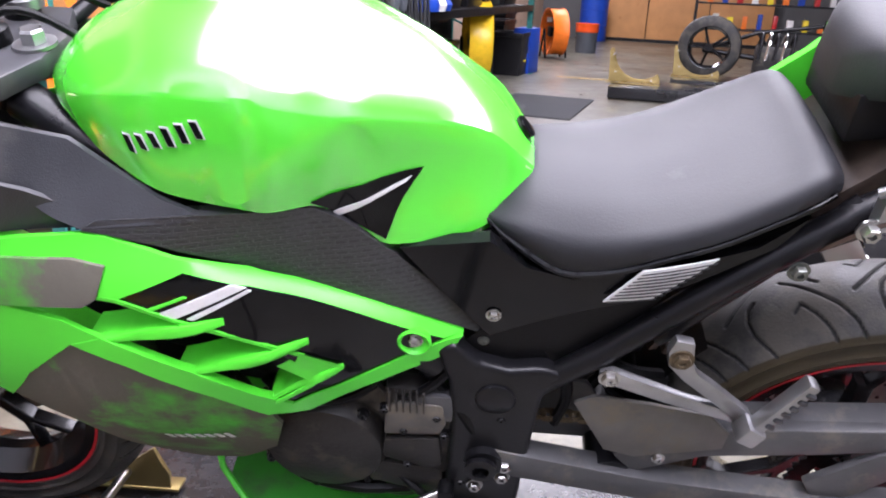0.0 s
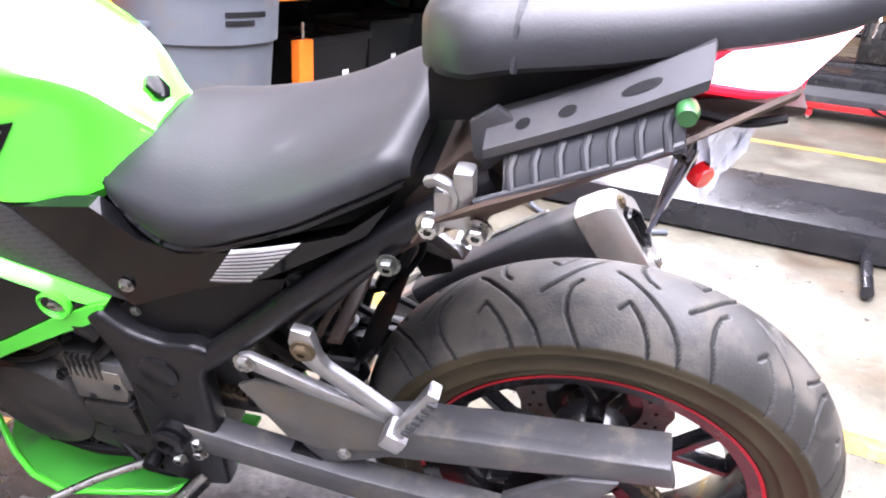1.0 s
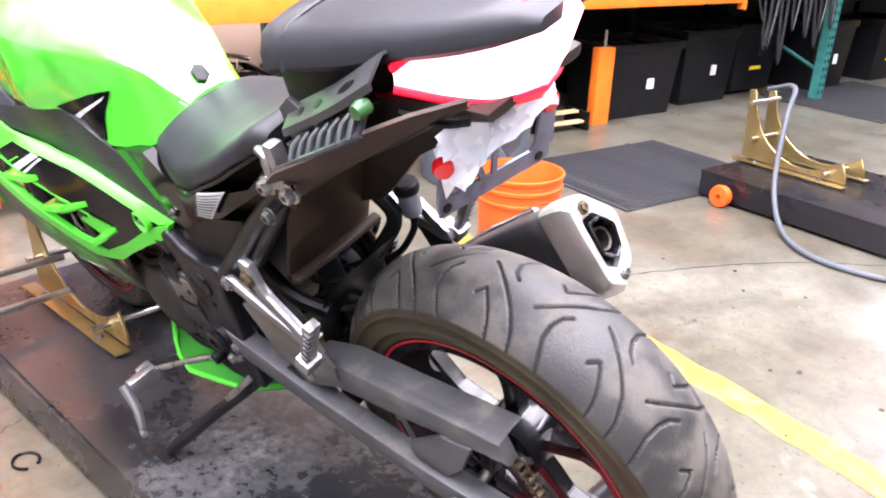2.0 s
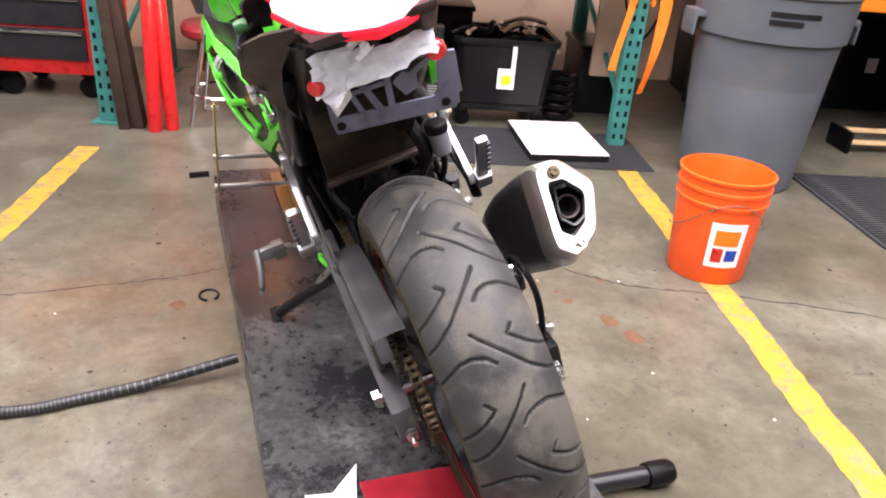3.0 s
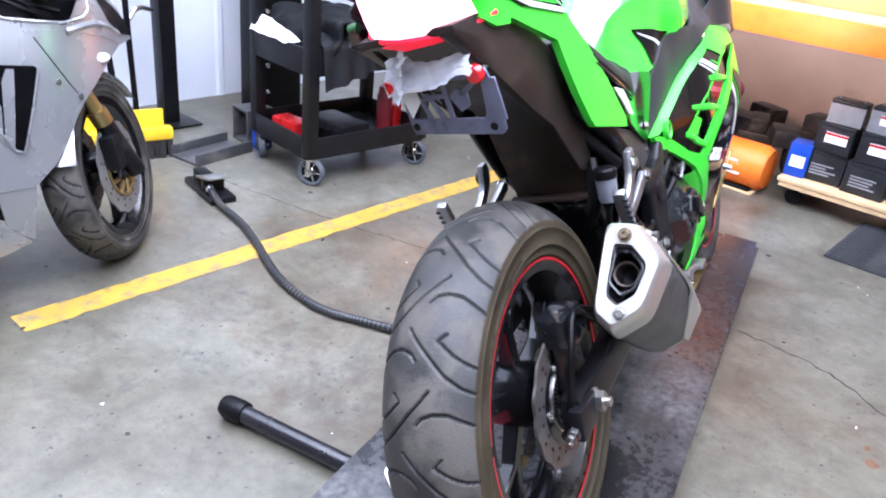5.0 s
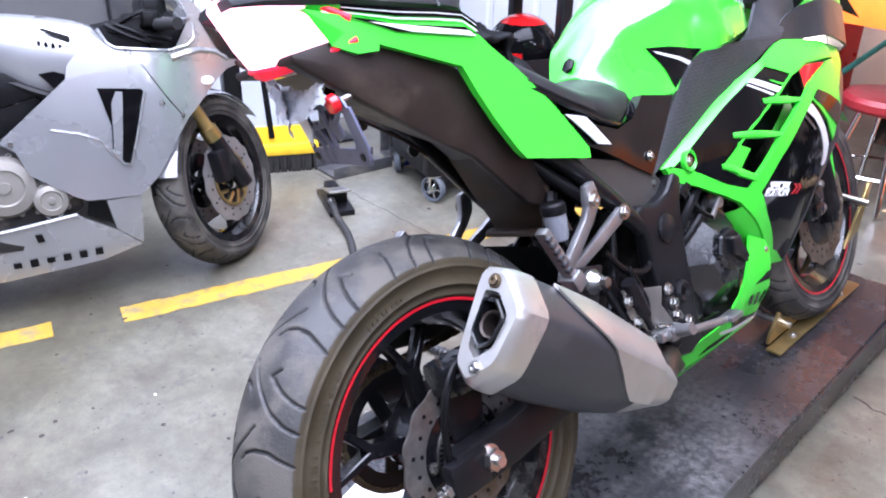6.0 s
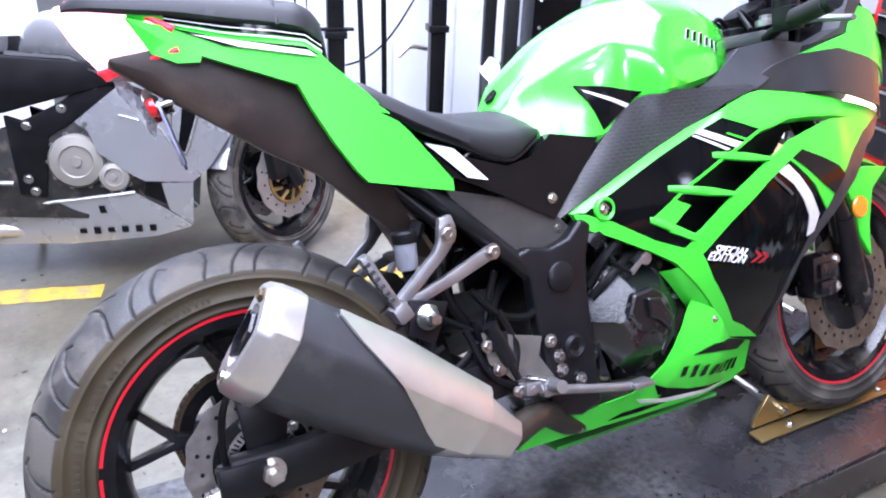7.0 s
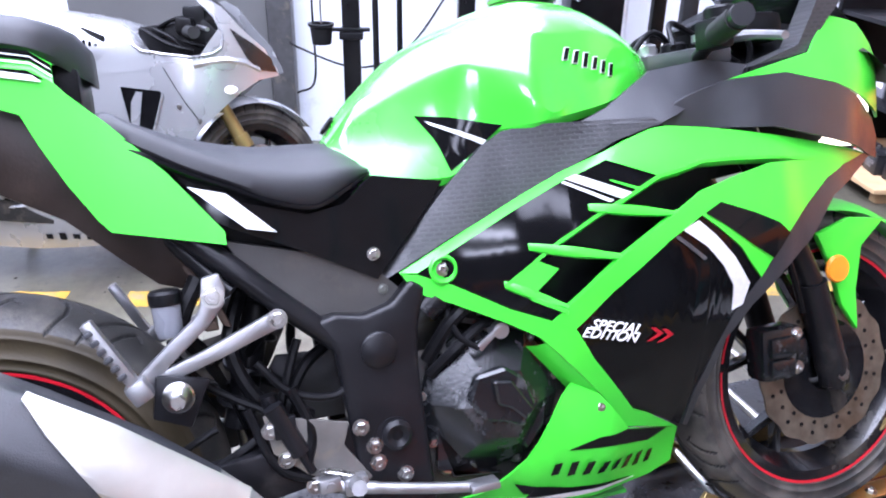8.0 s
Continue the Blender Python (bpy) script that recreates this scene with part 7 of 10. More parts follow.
part("wind_screen", loft([[(x, y, z - 1.6 * y * y) for y in np.linspace(-w, w, 9)] for x, z, w in ((-1.40, 0.925, 0.12), (-1.34, 0.98, 0.12), (-1.27, 1.04, 0.11), (-1.20, 1.085, 0.08))]), mat("smoked_screen", (0.03, 0.03, 0.035), 0.08, trans=0.6, vary=0.05), bike, "smoked wind screen")
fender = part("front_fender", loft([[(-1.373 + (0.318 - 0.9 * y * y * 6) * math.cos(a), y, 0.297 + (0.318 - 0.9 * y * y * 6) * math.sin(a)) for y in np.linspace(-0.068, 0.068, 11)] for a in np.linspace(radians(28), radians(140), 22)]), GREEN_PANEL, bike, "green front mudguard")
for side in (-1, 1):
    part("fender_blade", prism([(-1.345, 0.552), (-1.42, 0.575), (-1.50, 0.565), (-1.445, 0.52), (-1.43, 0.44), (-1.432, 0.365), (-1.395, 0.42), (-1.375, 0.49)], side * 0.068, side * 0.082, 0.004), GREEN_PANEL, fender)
fdisc = brake_disc((-1.373, 0.297), 0.142, 0.058, bike, 24, mat("bronzed_disc_steel", (0.15, 0.125, 0.095), 0.42, metal=0.7, vary=0.25, scale=40, dirt=(0.10, 0.07, 0.045), dirt_amount=0.5))
fcal = part("front_caliper", join(box(-1.238, 0.085, 0.358, 0.085, 0.05, 0.095, 0.014), box(-1.232, 0.112, 0.372, 0.05, 0.014, 0.035, 0.006), box(-1.232, 0.112, 0.336, 0.05, 0.014, 0.03, 0.006), box(-1.29, 0.075, 0.345, 0.05, 0.02, 0.05, 0.006)), COVER, bike, "black front brake caliper")
for dz in (-0.03, 0.03):
    part("caliper_bolt", hexbolt((-1.268, 0.108, 0.36 + dz), (0, 1, 0), 0.009, 0.007), BOLT, fcal)
part("front_hose", tube(curve([(-1.30, 0.09, 0.42), (-1.27, 0.10, 0.50), (-1.24, 0.09, 0.60), (-1.18, 0.07, 0.72)]), 0.006, 8), BLACK, bike)


# small parts low on the left of the engine
linkage = part("gear_linkage_cover", prism([(-0.668, 0.462), (-0.650, 0.474), (-0.592, 0.470), (-0.588, 0.430), (-0.596, 0.412), (-0.672, 0.405)], -0.138, -0.118, 0.005), HEEL_DUST, bike, "dusty grey gear linkage housing")
part("lower_housing", prism([(-0.672, 0.392), (-0.596, 0.400), (-0.592, 0.340), (-0.610, 0.330), (-0.676, 0.352)], -0.136, -0.118, 0.005), ENGINE, linkage)
part("sump_housing", prism([(-0.690, 0.330), (-0.592, 0.322), (-0.590, 0.284), (-0.640, 0.268), (-0.700, 0.285)], -0.128, -0.105, 0.006), ENGINE, linkage)
for bx, bz in ((-0.515, 0.452), (-0.60, 0.445), (-0.59, 0.408), (-0.64, 0.34), (-0.565, 0.308), (-0.645, 0.415), (-0.67, 0.455)):
    part("case_bolt", hexbolt((bx, -0.130, bz), (0, -1, 0), 0.006, 0.010), DARK_METAL, bike)
for pts, r in (([(-0.70, -0.10, 0.50), (-0.66, -0.125, 0.48), (-0.62, -0.13, 0.49), (-0.58, -0.12, 0.53)], 0.007), ([(-0.84, -0.10, 0.46), (-0.80, -0.12, 0.44), (-0.72, -0.125, 0.46), (-0.66, -0.11, 0.50)], 0.006), ([(-0.66, -0.12, 0.30), (-0.62, -0.135, 0.27), (-0.58, -0.13, 0.245), (-0.54, -0.11, 0.23)], 0.006), ([(-0.50, -0.10, 0.60), (-0.45, -0.11, 0.54), (-0.43, -0.10, 0.47), (-0.44, -0.09, 0.40)], 0.008), ([(-0.86, -0.09, 0.30), (-0.80, -0.11, 0.26), (-0.72, -0.115, 0.245), (-0.64, -0.11, 0.25)], 0.010)):
    part("cable", tube(curve(pts), r, 8), BLACK, bike)
regulator = part("regulator", box(-0.64, -0.118, 0.475, 0.055, 0.03, 0.04, 0.004), ENGINE, bike, "finned regulator")
for k in range(6):
    part("fin", box(-0.662 + 0.009 * k, -0.135, 0.475, 0.003, 0.010, 0.038, 0.001), ENGINE, regulator)
for k in range(6):
    part("cooling_fin", prism([(-0.655 - 0.003 * k, 0.485 + 0.022 * k), (-0.805 - 0.016 * k, 0.435 + 0.022 * k), (-0.810 - 0.016 * k, 0.443 + 0.022 * k), (-0.66 - 0.003 * k, 0.493 + 0.022 * k)], -0.112, 0.112, 0.001, 1), ENGINE, bike)
part("water_hose", tube(curve([(-0.95, -0.08, 0.40), (-0.90, -0.10, 0.36), (-0.84, -0.10, 0.38), (-0.80, -0.09, 0.44)]), 0.016, 12), BLACK, bike)
part("horn", lathe([(0, 0), (0.04, 0), (0.042, 0.012), (0.03, 0.022), (0, 0.024)], 28, Matrix.Translation((-0.92, -0.10, 0.46)) @ Matrix.Rotation(radians(90), 4, "X")), BLACK, bike)
part("oil_filter", lathe([(0.034, 0), (0.034, 0.05), (0.03, 0.056), (0, 0.056)], 24, Matrix.Translation((-0.835, -0.02, 0.29)) @ Matrix.Rotation(radians(-80), 4, "Y")), DARK_METAL, bike)

part("chain_side_plate", prism([(-0.51, 0.455), (-0.40, 0.462), (-0.36, 0.40), (-0.38, 0.345), (-0.51, 0.345)], -0.070, -0.062, 0.003), SWING, bike, "dusty grey plate behind the chain")
# small parts round the brake pedal on the right
for pts, r in (([(-0.40, 0.13, 0.46), (-0.42, 0.14, 0.40), (-0.41, 0.145, 0.36)], 0.008), ([(-0.36, 0.12, 0.50), (-0.40, 0.13, 0.455), (-0.46, 0.13, 0.44), (-0.50, 0.12, 0.47)], 0.006), ([(-0.34, 0.125, 0.44), (-0.37, 0.14, 0.36), (-0.42, 0.14, 0.33), (-0.47, 0.13, 0.31)], 0.007), ([(-0.56, 0.12, 0.30), (-0.50, 0.135, 0.275), (-0.44, 0.135, 0.28)], 0.006)):
    part("brake_line", tube(curve(pts), r, 8), BLACK, bike)
part("brake_cylinder", join(tube([(-0.402, 0.148, 0.375), (-0.372, 0.148, 0.445)], 0.013, 16), tube([(-0.415, 0.148, 0.345), (-0.402, 0.148, 0.375)], 0.006, 10), box(-0.385, 0.150, 0.415, 0.03, 0.012, 0.03, 0.003)), DARK_METAL, bike, "rear brake cylinder")
part("return_spring", tube([(-0.43 - 0.05 * f + 0.006 * math.cos(60 * f), 0.15 + 0.006 * math.sin(60 * f), 0.345 - 0.02 * f) for f in np.linspace(0, 1, 90)], 0.0016, 5), BOLT, bike)
part("pedal_clevis", join(box(-0.435, 0.152, 0.325, 0.03, 0.022, 0.02, 0.003), tube([(-0.435, 0.138, 0.325), (-0.435, 0.166, 0.325)], 0.006, 10)), ALU, bike)

for k in range(6):
    a = 2 * math.pi * k / 6 + 0.4
    part("disc_arm", prism([(-1.373 + 0.045 * math.cos(a - 0.25), 0.297 + 0.045 * math.sin(a - 0.25)), (-1.373 + 0.094 * math.cos(a + 0.30), 0.297 + 0.094 * math.sin(a + 0.30)), (-1.373 + 0.094 * math.cos(a + 0.48), 0.297 + 0.094 * math.sin(a + 0.48)), (-1.373 + 0.045 * math.cos(a + 0.25), 0.297 + 0.045 * math.sin(a + 0.25))], 0.055, 0.060, 0.001, 1), DARK_METAL, fdisc).location = (1.373, -0.058, -0.297)
part("speed_sensor", join(box(-1.36, 0.088, 0.36, 0.025, 0.02, 0.05, 0.004), tube(curve([(-1.36, 0.09, 0.385), (-1.34, 0.105, 0.42), (-1.31, 0.10, 0.46)]), 0.004, 6)), BLACK, bike)

# the hall's things ------------------------------------------------------------------
TEAL = mat("teal_rack_paint", (0.03, 0.16, 0.14), 0.5, vary=0.2, dirt=(0.08, 0.10, 0.09), dirt_amount=0.3)
ORANGE = mat("orange_rack_paint", (0.72, 0.16, 0.012), 0.45, vary=0.1, dirt=(0.45, 0.11, 0.02), dirt_amount=0.25)
ORANGE_PLASTIC = mat("orange_plastic", (0.82, 0.088, 0.006), 0.38, vary=0.06, spec=0.5)
CHARCOAL = mat("charcoal_plastic", (0.0065, 0.0065, 0.0075), 0.42, spec=0.25, vary=0.2, dirt=(0.02, 0.0195, 0.019), dirt_amount=0.25)
CAN_GREY = mat("grey_bin_plastic", (0.072, 0.081, 0.094), 0.5, vary=0.12, scale=5, dirt=(0.09, 0.09, 0.09), dirt_scale=4, dirt_amount=0.45)
MAT_RUBBER = mat("black_mat_rubber", (0.028, 0.029, 0.032), 0.7, vary=0.2, dirt=(0.07, 0.066, 0.06), dirt_amount=0.35)
WOOD = mat("raw_pine", (0.52, 0.36, 0.19), 0.6, vary=0.15, scale=12)
PLY = mat("plywood_sheet", (0.48, 0.24, 0.09), 0.55, vary=0.1, scale=4, dirt=(0.40, 0.19, 0.07), dirt_amount=0.3)
BATTERY = mat("black_battery_case", (0.016, 0.016, 0.018), 0.35, vary=0.2)
BATTERY_GREY = mat("grey_battery_case", (0.20, 0.20, 0.21), 0.45, vary=0.12)
LABEL_WHITE = mat("white_paper_label", (0.75, 0.74, 0.72), 0.6, vary=0.06, scale=60)
LABEL_YELLOW = mat("yellow_label", (0.80, 0.62, 0.02), 0.5, vary=0.06)
BLUE_PAINT = mat("blue_enamel", (0.012, 0.05, 0.32), 0.4, vary=0.12)
YELLOW_PAINT = mat("yellow_enamel", (0.75, 0.48, 0.012), 0.35, vary=0.1, coat=0.2)
CLOTH = mat("black_jacket_cloth", (0.006, 0.0065, 0.008), 0.7, spec=0.3, vary=0.3, scale=20, bump=0.4, bump_scale=260)
PAPER = mat("white_paper", (0.78, 0.77, 0.74), 0.7, vary=0.04, dirt=(0.6, 0.58, 0.54), dirt_amount=0.2)
SILVER = mat("silver_bike_paint", (0.33, 0.335, 0.345), 0.27, metal=0.6, coat=0.6, vary=0.06, scale=4, dirt=(0.22, 0.215, 0.21), dirt_scale=9, dirt_amount=0.15)
HOSE = mat("black_air_hose", (0.015, 0.015, 0.016), 0.4, vary=0.2)
BRUSH = mat("dark_bristles", (0.02, 0.018, 0.016), 0.9, vary=0.4, scale=80)
DARK_RED = mat("dark_red_vinyl", (0.13, 0.012, 0.016), 0.35, vary=0.15, dirt=(0.07, 0.02, 0.02), dirt_amount=0.3)


def bars(parent, a0, a1, z0, rows, y, material, seed, name="print_bar", height=0.006):
    """Plain bars in the place of small print, on the side facing -y."""
    random.seed(seed)
    made = []
    for k in range(rows):
        z = z0 - k * height * 1.9
        end = a0 + (a1 - a0) * random.uniform(0.55, 1.0)
        made.append(box((a0 + end) / 2, y, z, end - a0, 0.001, height, 0))
    return part(name, join(*made), material, parent, smooth=False)


# pallet rack along the back
def rack_upright(a):
    ob = thing("rack_upright", at(a, 0), "teal steel pallet rack upright", "rack", "rack uprights")
    for b in (2.42, 3.45):
        post = part("post", join(box(0, b, 1.2, 0.075, 0.004, 2.4, 0), box(-0.036, b + 0.03, 1.2, 0.004, 0.06, 2.4, 0), box(0.036, b + 0.03, 1.2, 0.004, 0.06, 2.4, 0)), TEAL, ob)
        part("foot_plate", box(0, b + 0.02, 0.004, 0.14, 0.11, 0.008, 0.002), TEAL, ob)
        if b < 3:
            hole = part("key_hole", box(0, 0, 0, 0.014, 0.002, 0.024, 0.0), BLACK, post, smooth=False)
            first = True
            for k in range(15):
                for dx in (-0.019, 0.019):
                    o = hole if first else new("key_hole", hole.data)
                    o.parent = post
                    o.location = (dx, b - 0.003, 0.06 + 0.055 * k)
                    first = False
    for k in range(3):
        part("brace", tube([(0, 2.45, 0.2 + 0.7 * k), (0, 3.45, 0.6 + 0.7 * k)], 0.014, 8), TEAL, ob)
    return ob


for ra in (-1.49, 0.877, 4.62, 8.3):
    rack_upright(ra)
for a0, a1 in ((-1.45, 0.84), (0.915, 3.55)):
    for b in (2.41, 3.46):
        ob = thing("rack_beam", at((a0 + a1) / 2, b, 0.765), "orange steel pallet rack beam", "rack beam", "rack beams")
        part("beam", box(0, 0, 0, a1 - a0 - 0.01, 0.045, 0.11, 0.004), ORANGE, ob)
        for s in (-1, 1):
            part("end_bracket", box(s * ((a1 - a0) / 2 - 0.008), -0.006, 0.0, 0.012, 0.06, 0.19, 0.002), ORANGE, ob)
    ob = thing("rack_deck", at((a0 + a1) / 2, 2.94, 0.828), "worn chipboard rack deck", "shelf", "rack decks")
    part("board", box(0, 0, 0, a1 - a0, 1.08, 0.016, 0.002), WOOD, ob)
    ob = thing("storage_carton", at((a0 + a1) / 2 - 0.3, 2.9, 0.836), "brown cardboard carton on the rack deck", "carton", "cartons")
    part("body", box(0, 0, 0.16, 0.9, 0.6, 0.32, 0.006), PLY, ob)


# added dark shelving with totes and clutter; keeps the far bays dark
for a0, a1 in ((3.62, 4.58), (4.66, 8.26)):
    ob = thing("dark_shelf", at((a0 + a1) / 2, 2.94, 0), "added black shelving with dark totes and back panel", "shelf", "dark shelves")
    for z in (0.80, 1.42):
        part("shelf_board", box(0, 0, z, a1 - a0, 1.02, 0.03, 0.003), CHARCOAL, ob)
        part("front_beam", box(0, -0.515, z - 0.02, a1 - a0, 0.03, 0.07, 0.003), CHARCOAL, ob)
    part("back_panel", box(0, 0.52, 0.80, a1 - a0, 0.01, 1.6, 0.001), CHARCOAL, ob)
random.seed(23)
cords = thing("hanging_cords", at(4.0, 2.36, 0), "bundle of black cords and grey gloves hanging on the rack", "cords")
for k in range(9):
    x = -0.42 + 0.10 * k + random.uniform(-0.03, 0.03)
    low = random.uniform(0.30, 0.62)
    part("cord", tube(curve([(x, 0, 1.05), (x - 0.03, -0.03, 0.8), (x + random.uniform(-0.06, 0.06), -0.05, low), (x + 0.06, -0.02, 0.8), (x + 0.05, 0, 1.04)], 5), random.uniform(0.008, 0.014), 8), HOSE, cords)
for x in (-0.30, -0.16):
    part("glove", soften(loft([[(x - w, -0.07, z), (x + w, -0.07, z), (x + w, -0.03, z), (x - w, -0.03, z)] for z, w in ((1.05, 0.03), (0.98, 0.045), (0.90, 0.05), (0.84, 0.03))], closed=True, caps=True), 0.012), CAN_GREY, cords, "grey work glove")


def battery(m, w=0.15, d=0.09, h=0.13, kind=0, label_on=True):
    ob = thing("battery", m, "small black sealed battery with white label" if kind == 0 else "grey sealed battery with white label", "battery", "stacked batteries")
    part("case", box(0, 0, h * 0.42, w, d, h * 0.84, 0.004), BATTERY if kind == 0 else BATTERY_GREY, ob)
    part("lid", box(0, 0, h * 0.91, w * 1.01, d * 1.02, h * 0.14, 0.004), BATTERY, ob)
    if label_on:
        part("sticker", box(0.01, -d / 2 - 0.001, h * 0.52, w * 0.62, 0.002, h * 0.36, 0), LABEL_WHITE, ob, smooth=False)
        part("sticker_band", box(0.01, -d / 2 - 0.0025, h * 0.64, w * 0.62, 0.001, h * 0.08, 0), RED_PAINT, ob, smooth=False)
    else:
        bars(ob, -w * 0.35, w * 0.35, h * 0.55, 4, -d / 2 - 0.001, BATTERY_GREY, int(w * 1000 + h * 700), height=h * 0.05)
    for s in (-1, 1):
        part("terminal", lathe([(0, 0), (0.007, 0), (0.006, 0.012), (0, 0.012)], 10, Matrix.Translation((s * w * 0.36, 0, h * 0.98))), BOLT, ob)
    return ob


# battery dolly
shelf = thing("battery_dolly", at(-0.23, 2.72), "low wooden dolly loaded with batteries", "dolly")
part("board", box(0, 0, 0.115, 0.62, 0.42, 0.018, 0.003), WOOD, shelf)
part("rail", box(0, -0.19, 0.095, 0.60, 0.03, 0.025, 0.003), WOOD, shelf)
for s in (-1, 1):
    for d in (-0.14, 0.14):
        part("caster", join(lathe([(0, -0.012), (0.035, -0.012), (0.035, 0.012), (0, 0.012)], 18, Matrix.Translation((s * 0.24, d, 0.036)) @ SIDE), box(s * 0.24, d, 0.075, 0.035, 0.04, 0.02, 0.003)), BLACK, shelf)
STACK = ((-0.16, 0.0, 0.16, 0.14, 0, 0), (0.02, 0.0, 0.17, 0.14, 0, 0), (0.20, 0.01, 0.15, 0.135, 0, 0), (-0.15, 0.14, 0.15, 0.125, 0, 1), (0.03, 0.14, 0.16, 0.13, 0, 1), (0.20, 0.135, 0.145, 0.13, 0, 1), (-0.14, 0.265, 0.14, 0.10, 1, 0), (0.04, 0.27, 0.16, 0.11, 1, 1), (0.19, 0.265, 0.13, 0.10, 0, 0))
random.seed(6)
for dx, dz, w, h, kd, lb in STACK:
    battery(at(-0.23 + dx, 2.63 + random.uniform(-0.02, 0.02), 0.124 + dz, random.uniform(-5, 5)), w, 0.10, h, kd, bool(lb))
for dx in (-0.18, 0.0, 0.17):
    battery(at(-0.23 + dx, 2.80, 0.124, random.uniform(-6, 6)), 0.15, 0.10, 0.15, 0, False)
blue_box = thing("battery", at(-0.50, 2.62, 0.124, 6), "blue boxed battery standing on the dolly", "battery", "stacked batteries")
part("case", box(0, 0, 0.075, 0.09, 0.11, 0.15, 0.004), BLUE_PAINT, blue_box)
part("sticker", box(0, -0.056, 0.07, 0.06, 0.002, 0.05, 0), LABEL_WHITE, blue_box, smooth=False)
# red cylinder lying beside
tank_red = thing("gas_cylinder", at(-0.76, 2.60, 0.11), "orange-red cylinder lying on the floor", "cylinder")
part("body", lathe([(0, -0.15), (0.06, -0.15), (0.095, -0.13), (0.105, -0.10), (0.105, 0.12), (0.09, 0.15), (0, 0.155)], 32, Matrix.Rotation(radians(90), 4, "Y")), ORANGE, tank_red)
bars(tank_red, -0.08, 0.06, 0.03, 4, -0.103, LABEL_WHITE, 5, height=0.010)
part("cradle", box(0, 0, -0.10, 0.22, 0.16, 0.02, 0.004), DARK_METAL, tank_red)
part("foot", box(0.0, 0, -0.107, 0.26, 0.2, 0.006, 0.001), WOOD, tank_red)

# scrap tub on a dolly
tub = thing("scrap_tub", at(0.34, 2.86), "black plastic tub full of chrome scrap parts on a dolly", "tub")
rows = []
for z, w, d in ((0.12, 0.215, 0.19), (0.40, 0.245, 0.215), (0.415, 0.262, 0.232), (0.44, 0.262, 0.232), (0.44, 0.240, 0.21), (0.36, 0.236, 0.206)):
    rows.append([(sx * w, sy * d, z) for sx, sy in ((-1, -0.86), (-0.86, -1), (0.86, -1), (1, -0.86), (1, 0.86), (0.86, 1), (-0.86, 1), (-1, 0.86))])
part("body", soften(loft(rows, closed=True), 0.003), CHARCOAL, tub)
part("contents_bed", box(0, 0, 0.37, 0.45, 0.40, 0.02, 0.0), BLACK, tub)
part("dolly", box(0, 0, 0.098, 0.40, 0.36, 0.035, 0.006), CHARCOAL, tub)
for s in (-1, 1):
    for d in (-1, 1):
        part("caster", join(lathe([(0, -0.015), (0.038, -0.015), (0.038, 0.015), (0, 0.015)], 18, Matrix.Translation((s * 0.19, d * 0.16, 0.038)) @ SIDE), box(s * 0.19, d * 0.16, 0.082, 0.05, 0.05, 0.025, 0.004)), BLACK, tub)
tag = part("tag", box(0.005, -0.216, 0.25, 0.085, 0.003, 0.10, 0.0), LABEL_WHITE, tub, "white and yellow tag")
part("tag_mark", lathe([(0, 0), (0.026, 0), (0.026, 0.001), (0, 0.001)], 20, Matrix.Translation((0.005, -0.218, 0.245)) @ Matrix.Rotation(radians(90), 4, "X")), LABEL_YELLOW, tag)
part("tag_strap", box(0.035, -0.225, 0.35, 0.022, 0.003, 0.17, 0.0), LABEL_WHITE, tub)
random.seed(31)
for k in range(16):
    x, y, z = random.uniform(-0.2, 0.2), random.uniform(-0.18, 0.18), 0.40 + random.uniform(0, 0.07)
    a = random.uniform(0, 6.28)
    l = random.uniform(0.05, 0.13)
    pts = [(x - l * math.cos(a), y - l * math.sin(a), z - 0.015), (x, y, z + 0.015), (x + l * math.cos(a), y + l * math.sin(a), z + random.uniform(-0.02, 0.03))]
    part("scrap_pipe", tube(curve(pts, 4), random.uniform(0.010, 0.020), 10), CHROME if k % 3 else DARK_METAL, tub)
# coil beside the tub
coil = thing("hose_coil", at(0.665, 2.86), "coil of black ribbed hose on the floor", "hose")
for k in range(5):
    part("turn", lathe([(0.075, -0.016), (0.098, 0), (0.075, 0.016), (0.055, 0)], 24, Matrix.Translation((0, 0, 0.03 + 0.05 * k)), close=True), BLACK, coil)


# mats and board
def ribbed_mat(name, a, b, w, d, turn, label):
    ob = thing(name, at(a, b, 0.0, turn), label, "floor mat", "rubber floor mats")
    part("sheet", box(0, 0, 0.005, w, d, 0.01, 0.002), MAT_RUBBER, ob)
    count = int(d / 0.022)
    rib = box(0, 0, 0.012, w - 0.03, 0.010, 0.007, 0.0)
    first = part("rib", rib, MAT_RUBBER, ob, smooth=False)
    for k in range(count):
        o = first if k == 0 else new("rib", first.data)
        o.parent = ob
        o.location = (0, -d / 2 + 0.022 * (k + 0.5), 0)
    return ob


ribbed_mat("floor_mat", 0.40, 2.36, 1.14, 0.52, 0, "dark ribbed rubber floor mat")
ribbed_mat("floor_mat", 2.12, 1.77, 1.0, 0.78, 0, "dark grooved rubber floor mat beside the bin")
ribbed_mat("floor_mat", 4.95, 2.25, 1.25, 0.95, 0, "dark rubber floor mat beside the rack")
ribbed_mat("floor_mat", 5.7, 1.7, 1.3, 0.8, 0, "dark rubber floor mat before the second lift")
board = thing("white_board", at(0.575, 2.395, 0.016, 4), "white board lying on the floor mat", "board")
part("slab", box(0, 0, 0.015, 0.36, 0.50, 0.03, 0.003), CHARCOAL, board)
part("sheet", box(0, 0, 0.032, 0.362, 0.502, 0.004, 0.001), PAPER, board)

